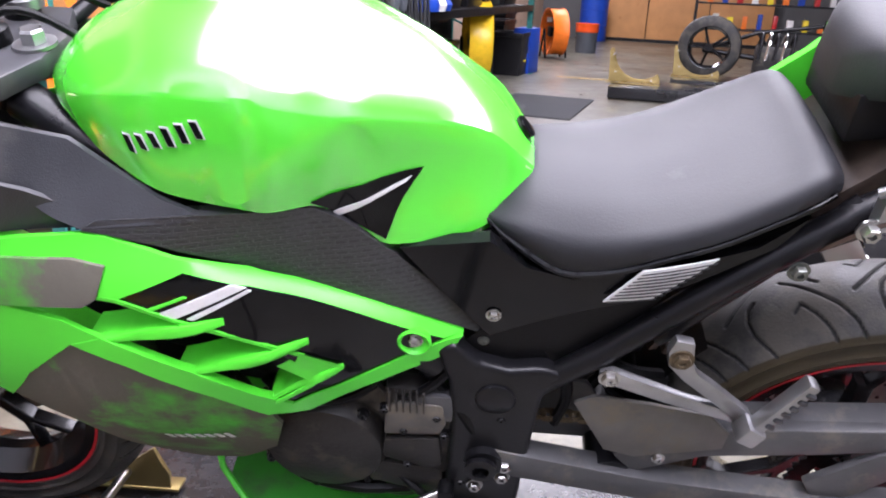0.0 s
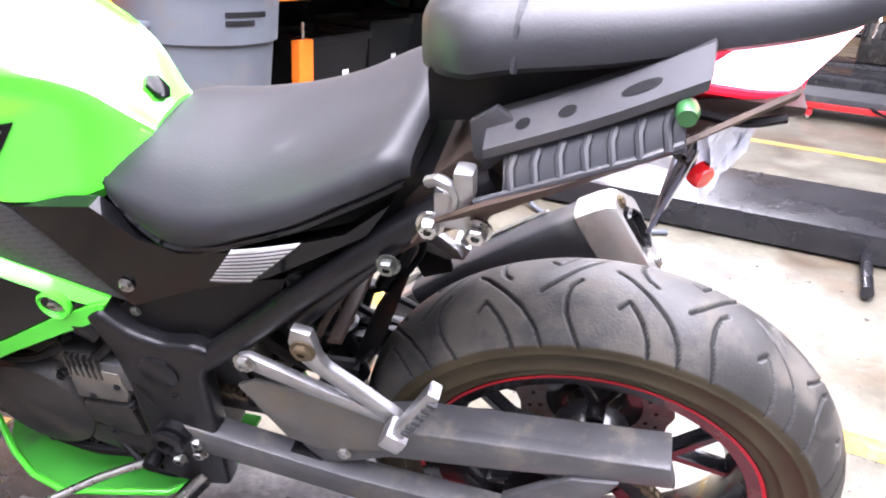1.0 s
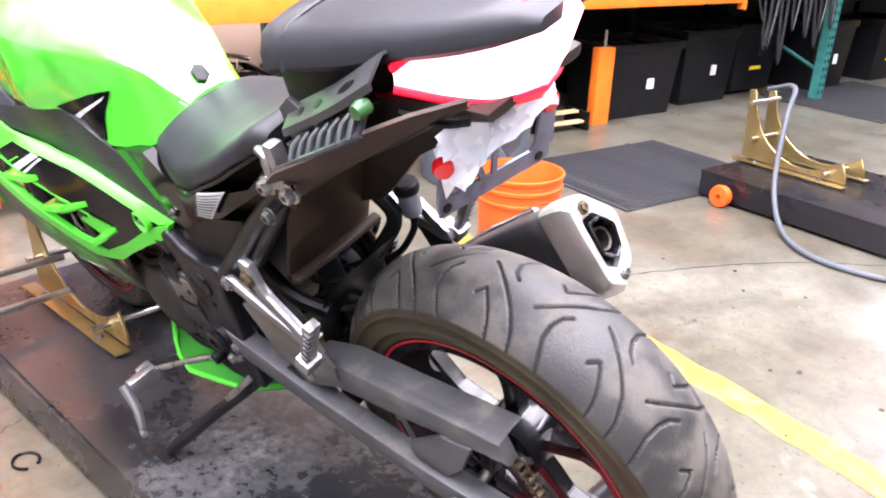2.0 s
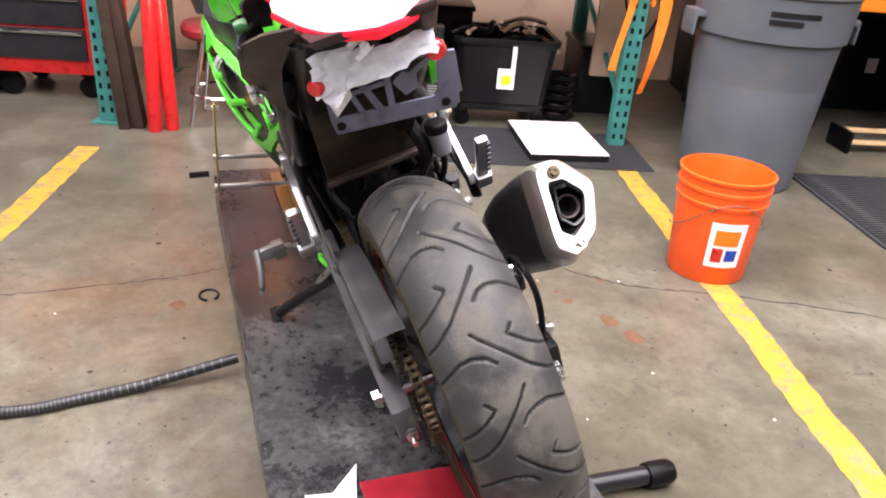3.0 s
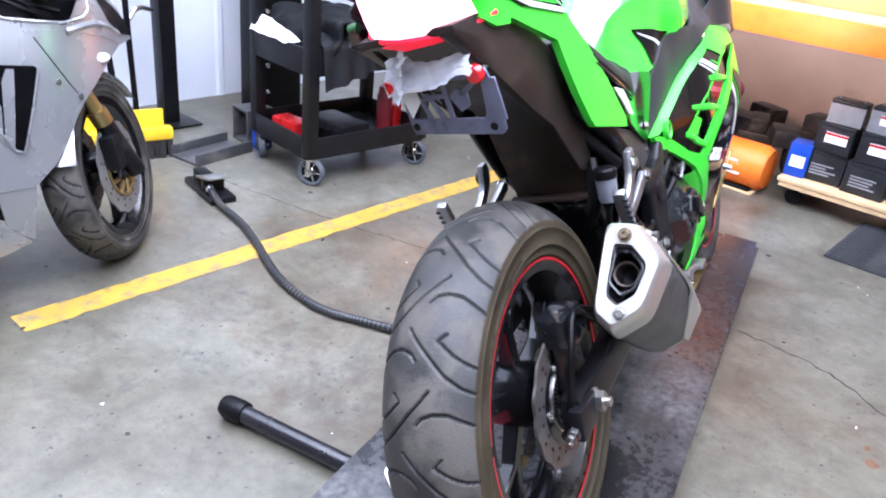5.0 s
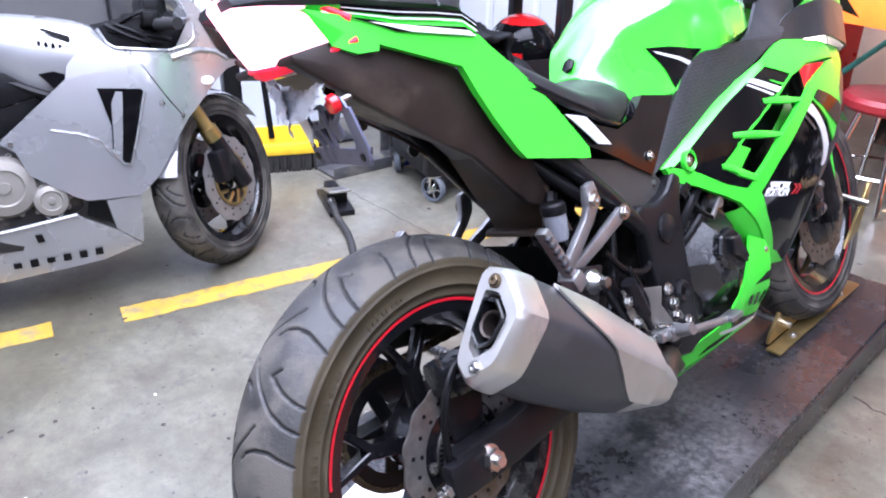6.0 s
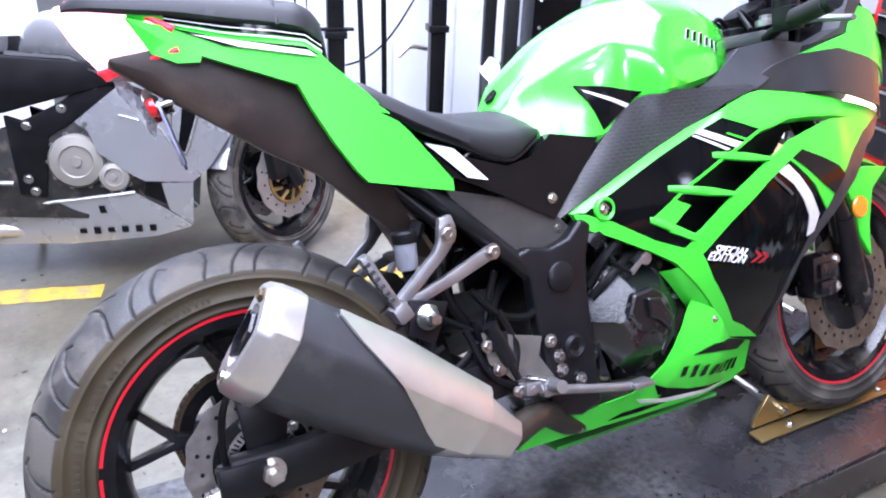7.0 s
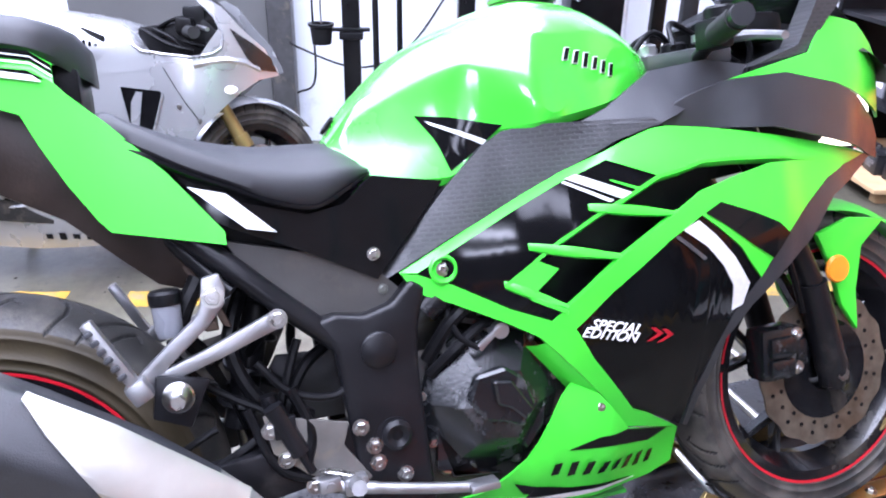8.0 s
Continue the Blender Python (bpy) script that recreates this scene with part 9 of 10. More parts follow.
part("body", join(loft(jacket_body(0.0)), loft(jacket_body(0.12))), CLOTH, jacket, angle=70)
part("lining", loft([[(x - 0.10, y * 0.9 - 0.012, 0.475 + (z - 0.475) * 0.85) for x, y, z in jacket_body(0.1)[0]], [(0.03, -0.125 + (y + 0.125) * 0.4, 0.475 + (z - 0.475) * 0.4) for x, y, z in jacket_body(0.1)[0]], [(0.02, -0.125, 0.476) for _ in range(37)]]), CLOTH, jacket, angle=70)
part("collar", tube([(x + 0.004, y, z) for x, y, z in jacket_body(0.04)[0][2:]], [0.013 + 0.004 * math.sin(k * 1.1) for k in range(35)], 10), CLOTH, jacket, angle=70)
part("flap", jacket_flap(), CLOTH, jacket, angle=70)
sleeve = [(0.09, -0.05, 0.575), (0.16, 0.02, 0.545), (0.228, 0.09, 0.50), (0.258, 0.16, 0.43), (0.264, 0.21, 0.37)]
part("sleeve", tube(curve(sleeve, 6), [0.056 - 0.0010 * k + 0.003 * math.sin(k * 1.3) for k in range(25)], 18), CLOTH, jacket, angle=70)
cloth = thing("white_rag", at(*CART, 0.0, -5), "crumpled white rag on the cart tray", "rag")
part("rag", loft([[(-0.20 + 0.27 * i / 14, -0.318 + 0.07 * j / 8, 0.545 + 0.065 * (1 - i / 14) ** 0.8 * math.sin(2.2 * j / 8) + 0.010 * noise.noise((i * 0.35, j * 0.5, 3))) for j in range(9)] for i in range(15)]), PAPER, cloth, angle=70)
# helmet
helmet = thing("helmet", at(CART[0] + 0.06, CART[1] + 0.185, 0.568, -125), "black, red and white full-face helmet on the cart", "helmet")
HELMET_RED = mat("helmet_red", (0.55, 0.012, 0.012), 0.15, coat=0.8, vary=0.05)


def helmet_shell(a0, a1, b0, b1, grow):
    rows = []
    for i in range(17):
        th = a0 + (a1 - a0) * i / 16
        rows.append([(0.125 * (1 + grow) * math.sin(th) * math.cos(ph) * 1.12, 0.125 * (1 + grow) * math.sin(th) * math.sin(ph), 0.125 * (1 + grow) * math.cos(th) * 1.05) for ph in np.linspace(b0, b1, 33)])
    return loft(rows)


shell = part("shell", helmet_shell(0.0, 2.25, 0, 2 * math.pi, 0.0), BLACK_GLOSS, helmet)
part("red_panel", helmet_shell(0.12, 0.75, -0.2, 2.9, 0.012), HELMET_RED, shell)
part("red_panel", helmet_shell(1.62, 2.1, -0.6, 1.6, 0.012), HELMET_RED, shell)
part("white_patch", helmet_shell(1.68, 2.05, 1.0, 1.4, 0.016), WHITE, shell)
for k in range(4):
    part("white_stripe", helmet_shell(0.95 + 0.05 * k, 1.42, 0.30 + 0.24 * k, 0.36 + 0.24 * k, 0.014), WHITE, shell)
part("visor", helmet_shell(1.0, 1.5, 2.2, 4.1, 0.015), COVER, shell)
# cart load below
for name, label, cat, m, parts_ in (
    ("red_pump", "red tool with black hose in the lower tray", "tool", at(CART[0] - 0.08, CART[1] - 0.2, 0.136), ((box(0, 0, 0.035, 0.16, 0.09, 0.06, 0.015), RED_PAINT), (tube(curve([(0.06, 0, 0.05), (0.12, 0.05, 0.04), (0.1, 0.15, 0.03)]), 0.012, 8), BLACK))),
    ("spray_can", "dark red spray can standing in the lower tray", "can", at(CART[0] + 0.10, CART[1] + 0.16, 0.136), ((lathe([(0, 0), (0.033, 0), (0.034, 0.16), (0.028, 0.17), (0.026, 0.20), (0, 0.20)], 24), DARK_RED),)),
    ("tool_case", "black moulded tool case in the lower tray", "case", at(CART[0] + 0.05, CART[1] - 0.06, 0.136), ((box(0, 0, 0.04, 0.24, 0.16, 0.08, 0.02), CHARCOAL), (tube([(-0.06, -0.085, 0.05), (0.06, -0.085, 0.05)], 0.008, 8), BLACK))),
    ("red_tin", "small red tin on the middle shelf", "tin", at(CART[0] + 0.05, CART[1] + 0.26, 0.136), ((box(0, 0, 0.05, 0.07, 0.05, 0.10, 0.005), RED_PAINT),)),
):
    ob = thing(name, m, label, cat)
    for bm, material in parts_:
        part("body", bm, material, ob)

# tool chest -------------------------------------------------------------------------------
chest = thing("tool_chest", at(-1.88, 2.98, 0), "red steel tool chest with black drawers on casters", "tool chest")
part("body", box(0, 0, 0.62, 0.52, 0.5, 0.98, 0.006), RED_PAINT, chest)
for k in range(6):
    z = 0.20 + 0.155 * k
    dr = part("drawer", box(0, -0.252, z + 0.072, 0.44, 0.02, 0.142, 0.003), BATTERY, chest)
    part("drawer_pull", box(0, -0.268, z + 0.128, 0.42, 0.016, 0.016, 0.004), CHROME, dr, "polished drawer pull")
for s in (-1, 1):
    for d in (-0.17, 0.17):
        part("caster", join(lathe([(0, -0.02), (0.055, -0.02), (0.055, 0.02), (0, 0.02)], 20, Matrix.Translation((s * 0.19, d, 0.055)) @ SIDE), box(s * 0.19, d, 0.118, 0.07, 0.07, 0.02, 0.003)), BLACK, chest)

# low shelf left of the chest
low = thing("low_shelf", at(-2.52, 2.80, 0), "low steel shelf with wooden boards holding batteries", "shelf")
part("bottom_board", box(0, 0, 0.07, 0.74, 0.5, 0.02, 0.003), WOOD, low)
part("upper_board", box(0, 0.05, 0.36, 0.74, 0.4, 0.02, 0.003), CHARCOAL, low)
part("top_board", box(0, 0.05, 0.70, 0.74, 0.4, 0.02, 0.003), CHARCOAL, low)
for s in (-1, 1):
    part("side_frame", box(s * 0.36, 0.05, 0.40, 0.03, 0.42, 0.78, 0.003), BLACK, low)
    part("shelf_foot", box(s * 0.30, 0.0, 0.03, 0.05, 0.4, 0.06, 0.003), WOOD, low)
random.seed(9)
for k in range(5):
    battery(at(-2.78 + 0.135 * k, 2.70 + random.uniform(-0.03, 0.03), 0.081, random.uniform(-8, 8)), 0.115, 0.08, 0.10, 0, k % 2 == 0)
for k in range(4):
    battery(at(-2.75 + 0.16 * k, 2.78 + random.uniform(-0.03, 0.03), 0.371, random.uniform(-8, 8)), 0.13, 0.09, 0.12, k % 2, k % 3 != 0)

# red posts beside the rack
for a, b, lean in ((-1.262, 2.335, 2.0), (-1.195, 2.37, -1.5)):
    ob = thing("red_ram", at(a, b, 0, 0, 0, lean), "red painted hydraulic ram standing on the floor", "ram", "red rams")
    part("barrel", lathe([(0, 0), (0.03, 0), (0.031, 0.01), (0.031, 0.56), (0.026, 0.575), (0, 0.575)], 24), RED_PAINT, ob)
    part("piston", tube([(0, 0, 0.57), (0, 0, 0.72)], 0.011, 12), CHROME, ob)
ramp = thing("folded_ramp", at(-1.385, 2.36, 0, 0, 0, 0), "dark folded steel ramp leaning on the rack", "ramp")
for k in range(2):
    part("leaf", box(0.055 * k - 0.01, 0.02 * k, 0.42, 0.05, 0.07, 0.84, 0.004, Matrix.Rotation(radians(-3.5 - 2 * k), 4, "Y")), mat("rusty_dark_steel", (0.035, 0.022, 0.016), 0.6, metal=0.3, vary=0.3), ramp)
part("red_pole", tube([(-0.03, 0.10, 0.0), (0.02, 0.10, 1.1)], 0.018, 10), RED_PAINT, ramp)
stool = thing("round_stool", at(-0.98, 2.52, 0), "dark red round workshop stool with chrome legs", "stool")
part("seat", lathe([(0, 0.40), (0.165, 0.40), (0.18, 0.415), (0.182, 0.44), (0.17, 0.458), (0.0, 0.462)], 40), DARK_RED, stool)
for k in range(4):
    a = math.pi / 4 + math.pi / 2 * k
    part("leg", tube([(0.10 * math.cos(a), 0.10 * math.sin(a), 0.40), (0.19 * math.cos(a), 0.19 * math.sin(a), 0.012)], 0.011, 10), CHROME, stool)
part("foot_ring", lathe([(0.150, 0.15), (0.157, 0.157), (0.164, 0.15), (0.157, 0.143)], 36, close=True), CHROME, stool)
heap = thing("parts_heap", at(-0.62, 3.02, 0), "dark heap of spare engine parts below the rack", "parts", kind="stuff")
random.seed(77)
part("lumps", join(*[box(random.uniform(-0.55, 0.2), random.uniform(-0.1, 0.25), random.uniform(0.05, 0.28), random.uniform(0.08, 0.2), random.uniform(0.08, 0.2), random.uniform(0.08, 0.2), 0.015, Matrix.Rotation(random.uniform(-0.5, 0.5), 4, "Z")) for _ in range(16)]), ENGINE, heap)
# dark things under the rack on the right
for a, w, h, lab in ((0.95, 0.3, 0.34, "black crate under the rack"), (1.75, 0.4, 0.40, "black crate under the rack"), (0.02, 0.36, 0.50, "dark crate under the rack")):
    ob = thing("crate", at(a, 3.22, 0), lab, "crate", "black crates")
    part("body", box(0, 0, h / 2, w, 0.4, h, 0.012), CHARCOAL, ob)
    part("lid", box(0, 0, h + 0.012, w + 0.02, 0.42, 0.024, 0.006), BLACK, ob)
hangs = thing("orange_strap", at(0.877, 2.395, 0.0), "orange ratchet strap hanging from the rack post", "strap")
part("band", loft([[(0.03 + 0.05 * math.sin(f * 3), -0.012 - 0.012 * math.sin(9 * f), 1.0 - 0.72 * f), (0.08 + 0.05 * math.sin(f * 3 + 0.4), -0.014 + 0.01 * math.sin(7 * f), 1.0 - 0.72 * f)] for f in np.linspace(0, 1, 20)]), ORANGE, hangs)
part("band", loft([[(-0.09 + 0.03 * math.sin(f * 4), -0.012, 1.0 - 0.62 * f), (-0.05 + 0.03 * math.sin(f * 4 + 0.4), -0.016, 1.0 - 0.62 * f)] for f in np.linspace(0, 1, 20)]), ORANGE, hangs)
panel = thing("leaning_panel", at(1.02, 2.86, 0), "tan metal panel with a tied cable standing in the rack", "panel")
part("sheet", box(0, 0, 0.62, 0.42, 0.03, 0.75, 0.006), WALL_TAN, panel)
part("cable_loop", tube(curve([(-0.15, -0.03, 0.95), (-0.08, -0.03, 0.60), (0.02, -0.03, 0.45), (0.10, -0.03, 0.60), (0.15, -0.03, 0.95)], 8), 0.006, 8), BLACK, panel)

# along the white wall ---------------------------------------------------------------------
def lift_column(a, b, label):
    ob = thing("steel_column", at(a, b, 0), label, "column", "black steel columns")
    part("post", box(0, 0, 1.3, 0.075, 0.075, 2.6, 0.006), DARK_METAL, ob)
    part("base_plate", box(0, 0, 0.006, 0.22, 0.22, 0.012, 0.002), DARK_METAL, ob)
    part("collar", box(0, 0, 0.62, 0.10, 0.10, 0.03, 0.004), DARK_METAL, ob)
    return ob


col = lift_column(-2.64, 0.36, "black steel column with a drip cup")
arm = part("cup_arm", box(0.03, -0.04, 0.645, 0.03, 0.24, 0.014, 0.002), DARK_METAL, col)
part("cup", lathe([(0.0, 0), (0.04, 0), (0.048, 0.07), (0.056, 0.075), (0.056, 0.085), (0.044, 0.085), (0.038, 0.01), (0, 0.008)], 24, Matrix.Translation((0.03, -0.125, 0.585))), CHARCOAL, col, "black plastic cup")
part("hook_rod", tube([(0.03, -0.125, 0.67), (0.03, -0.125, 0.85)], 0.004, 6), BOLT, col)
col2 = lift_column(-2.80, 0.865, "black steel column by the wall")
part("lever_arm", tube(curve([(0.0, -0.05, 0.52), (0.05, -0.14, 0.54), (0.08, -0.20, 0.50)], 5), 0.010, 8), STEEL, col2)
prybar = thing("pry_bar", at(-2.50, 0.565, 0), "black bent pry bar leaning on the wall", "bar")
part("shaft", tube(curve([(0, 0, 0.0), (-0.03, 0.0, 0.5), (-0.05, 0.0, 0.92), (-0.03, 0.02, 0.97)], 6), 0.012, 10), BLACK, prybar)
for pts, lab in (([(-2.98, 0.03, 0.55), (-2.95, 0.10, 0.50), (-2.90, 0.38, 0.42), (-2.92, 0.62, 0.52), (-2.98, 0.86, 0.85)], "thin black cable sagging along the wall"), ([(-2.70, 0.19, 1.1), (-2.72, 0.19, 0.7), (-2.74, 0.185, 0.40), (-2.78, 0.10, 0.33)], "thin black cable hanging from the column")):
    ob = thing("wall_cable", ROOM, lab, "cable", "wall cables")
    part("wire", tube(curve(pts, 8), 0.005, 8), BLACK, ob)
dark_post = thing("perforated_post", at(-2.78, 1.43, 0), "black perforated steel post by the wall", "post")
part("post", box(0, 0, 1.2, 0.18, 0.24, 2.4, 0.006), BLACK, dark_post)
for k in range(9):
    part("stud", hexbolt((0.10, -0.09, 0.12 + 0.13 * k), (0.5, -1, 0), 0.009, 0.008), CHROME, dark_post)
grey_post = thing("grey_column", at(-3.02, 0.015, 0), "mid-grey steel door post in the white wall", "column")
part("post", box(0, 0, 1.4, 0.12, 0.11, 2.8, 0.006), SWING, grey_post)
grey_door = thing("grey_door", at(-3.05, -0.50, 0), "dark grey steel door closed in the white wall", "door")
part("leaf", box(0, 0, 1.2, 0.05, 0.90, 2.4, 0.006), WALL_GREY, grey_door)
part("door_handle", tube([(0.03, 0.36, 1.02), (0.07, 0.36, 1.02), (0.07, 0.25, 1.02)], 0.010, 10), STEEL, grey_door)
broom = thing("push_broom", at(-2.46, 0.47, 0, 76), "yellow push broom head with dark bristles on the floor", "broom")
part("block", box(0, 0, 0.10, 0.40, 0.06, 0.05, 0.012), YELLOW_PAINT, broom)
part("guard_plate", box(0, 0.01, 0.15, 0.34, 0.012, 0.10, 0.006), YELLOW_PAINT, broom)
random.seed(3)
tufts = []
for k in range(46):
    for r in range(3):
        x = -0.19 + 0.38 * k / 45
        tufts.append(tube([(x, -0.02 + 0.02 * r, 0.08), (x + random.uniform(-0.008, 0.008), -0.03 + 0.03 * r, 0.0)], 0.005, 5))
part("bristles", join(*tufts), BRUSH, broom)
part("stick", tube([(0.0, 0.0, 0.15), (-0.05, 0.16, 1.05)], 0.013, 10), BLACK, broom)
for a, b, turn, lx, ly, h, lab in ((-2.33, 0.80, 8, 0.16, 0.30, 0.05, "grey steel channel lying on the floor"), (-2.40, 1.06, -4, 0.12, 0.14, 0.15, "grey steel box standing on the floor")):
    ob = thing("steel_channel", at(a, b, 0, turn), lab, "steel part", "steel parts")
    part("web", box(0, 0, 0.006, lx, ly, 0.012, 0.002), SWING, ob)
    for s in (-1, 1):
        part("flange", box(s * lx / 2, 0, h / 2, 0.012, ly, h, 0.002), SWING, ob)
    if h > 0.1:
        part("top", box(0, 0, h, lx, ly, 0.012, 0.002), SWING, ob)
blue_clamp = thing("blue_clamp", at(-2.28, 1.02, 0), "blue wheel chock on the floor", "chock")
part("body", box(0, 0, 0.05, 0.06, 0.07, 0.10, 0.012), BLUE_PAINT, blue_clamp)

# air pedal, hose, scraps -----------------------------------------------------------------------
pedal_thing = thing("air_pedal", pose(-1.06, -1.755, 0, 0, 0, 65), "black foot pedal of the lift on the floor", "pedal")
part("base", box(0, 0, 0.012, 0.26, 0.10, 0.024, 0.005), DARK_METAL, pedal_thing)
part("treadle", box(0.05, 0, 0.065, 0.14, 0.085, 0.008, 0.002, Matrix.Rotation(radians(-14), 4, "Y")), STEEL, pedal_thing)
part("valve", box(-0.06, 0, 0.045, 0.09, 0.05, 0.045, 0.008), BLACK, pedal_thing)
part("bracket", box(0.03, 0, 0.04, 0.03, 0.08, 0.05, 0.003), DARK_METAL, pedal_thing)
air = thing("air_hose", pose(0, 0, 0), "black braided air hose from the pedal to the lift", "hose")
LINE = curve([(-1.00, -1.70, 0.05), (-0.964, -1.619, 0.02), (-0.90, -1.47, 0.014), (-0.824, -1.344, 0.013), (-0.72, -1.20, 0.013), (-0.65, -1.089, 0.013), (-0.597, -0.95, 0.013), (-0.588, -0.86, 0.013), (-0.602, -0.771, 0.013), (-0.62, -0.62, 0.02), (-0.635, -0.42, 0.05)], 10)
part("tube", tube(LINE, 0.0125, 12), HOSE, air)
rings = []
for k in range(4, len(LINE) - 2, 1):
    p, q = LINE[k], LINE[k + 1]
    rings.append(tube([p, p + (q - p) * 0.25], 0.0138, 10))
part("coil_guard", join(*rings), SWING, air)
part("coupling", tube([LINE[0], LINE[2]], 0.016, 10), CHROME, air)
scrap = thing("paper_scrap", pose(-0.04, -0.30, DECK + 0.004), "torn white paper lying on the lift deck", "paper")
bm = bmesh.new()
low = [bm.verts.new((x, y, z)) for x, y, z in ((-0.021, -0.055, 0.004), (-0.019, -0.005, 0.0), (-0.07, 0.049, 0.012), (-0.02, 0.038, 0.0), (0.015, 0.031, 0.002), (0.076, 0.005, 0.0), (0.045, -0.034, 0.006))]
bm.faces.new(low)
bmesh.ops.triangulate(bm, faces=bm.faces[:])
bmesh.ops.solidify(bm, geom=bm.faces[:], thickness=0.0006)
part("sheet", bm, PAPER, scrap, smooth=False)
clip_ring = thing("spring_clip", pose(-1.037, -0.466, 0.004), "small dark steel ring on the floor", "clip")
part("ring", tube([(0.032 * math.cos(a), 0.026 * math.sin(a), 0) for a in np.linspace(0.6, 6.0, 26)], 0.0035, 6), DARK_METAL, clip_ring)
random.seed(41)
bits = []
for _ in range(24):
    x, y = random.uniform(-2.2, 0.9), random.uniform(-1.6, 1.6)
    r = random.uniform(0.0015, 0.0045)
    bits.append(box(x, y, (DECK if -1.7 < x < 0.6 and -0.4 < y < 0.15 else 0.0) + r * 0.3, r * 2, r * random.uniform(0.8, 2), r * 0.6, 0))
for _ in range(110):
    x, y = random.uniform(-2.2, 1.1), random.uniform(-1.8, 1.8)
    r = random.uniform(0.003, 0.009)
    if not (-1.75 < x < 0.66 and -0.45 < y < 0.2):
        bits.append(lathe([(0, r * 0.3), (r * 0.8, r * 0.2), (r, 0)], 6, Matrix.Translation((x, y, 0)) @ Matrix.Diagonal((1.0, random.uniform(0.5, 1.6), 1.0, 1.0))))
litter = part("floor_litter", join(*bits[:24]), [LABEL_WHITE], None, smooth=False)
grit = part("floor_grit", join(*bits[24:]), [CRACK], None, smooth=False)
tagged(grit, "small dark crumbs of dirt on the concrete", "grit", kind="stuff")
tagged(litter, "small pale chips and grit scattered about", "grit", kind="stuff")

# silver motorcycle -----------------------------------------------------------------------------
other = thing("motorcycle", ROOM @ pose(-1.67, -1.34, 0, 0, 0, -90) @ pose(0, 0, 0, 9, 0, 0), "silver faired sport motorcycle on its side stand by the wall", "motorcycle")
DISC_GREY = mat("worn_disc_steel", (0.30, 0.29, 0.28), 0.42, metal=0.7, vary=0.15)
w2 = wheel_parts(other, (-1.375, 0, 0.295), 0.297, 0.058, 0.219, 3, 480, 0.074, False)
wheel_parts(other, (0, 0, 0.31), 0.312, 0.08, 0.219, 3, 400, 0.10, False)
brake_disc((-1.375, 0.295), 0.148, 0.062, other, 16, DISC_GREY)
brake_disc((-1.375, 0.295), 0.148, -0.062, other, 16, DISC_GREY)
for y in (-0.066, 0.066):
    carrier = part("disc_carrier", lathe([(0.086, -0.003), (0.096, -0.003), (0.096, 0.003), (0.086, 0.003)], 40, SIDE, close=True), GOLD, other, "gold disc carrier")
    for a in np.arange(10) * math.pi / 5:
        part("carrier_arm", tube([(0.05 * math.cos(a), 0, 0.05 * math.sin(a)), (0.092 * math.cos(a + 0.35), 0, 0.092 * math.sin(a + 0.35))], 0.007, 6), GOLD, carrier)
    carrier.location = (-1.375, y, 0.295)


# its front wheel is turned to the left
FRONT = other.matrix_world.inverted() @ pose(-0.535, -1.616, 0, 0, 0, 29) @ pose(0, 0, 0, 12, 0, 0) @ Matrix.Scale(0.95, 4)
AXLE = FRONT @ Vector((0, 0, 0.295))
ACROSS = (FRONT.to_3x3() @ Vector((0, 1, 0))).normalized()


def silver_y(x, z):
    wide = lerp_table(-x, (0.2, 0.6, 0.8, 1.0, 1.2, 1.32, 1.42, 1.52), (0.12, 0.15, 0.18, 0.20, 0.20, 0.175, 0.12, 0.045))
    return wide * lerp_table(z, (0.10, 0.22, 0.32, 0.55, 0.72, 0.88), (0.62, 0.84, 0.96, 1.0, 0.95, 0.78))


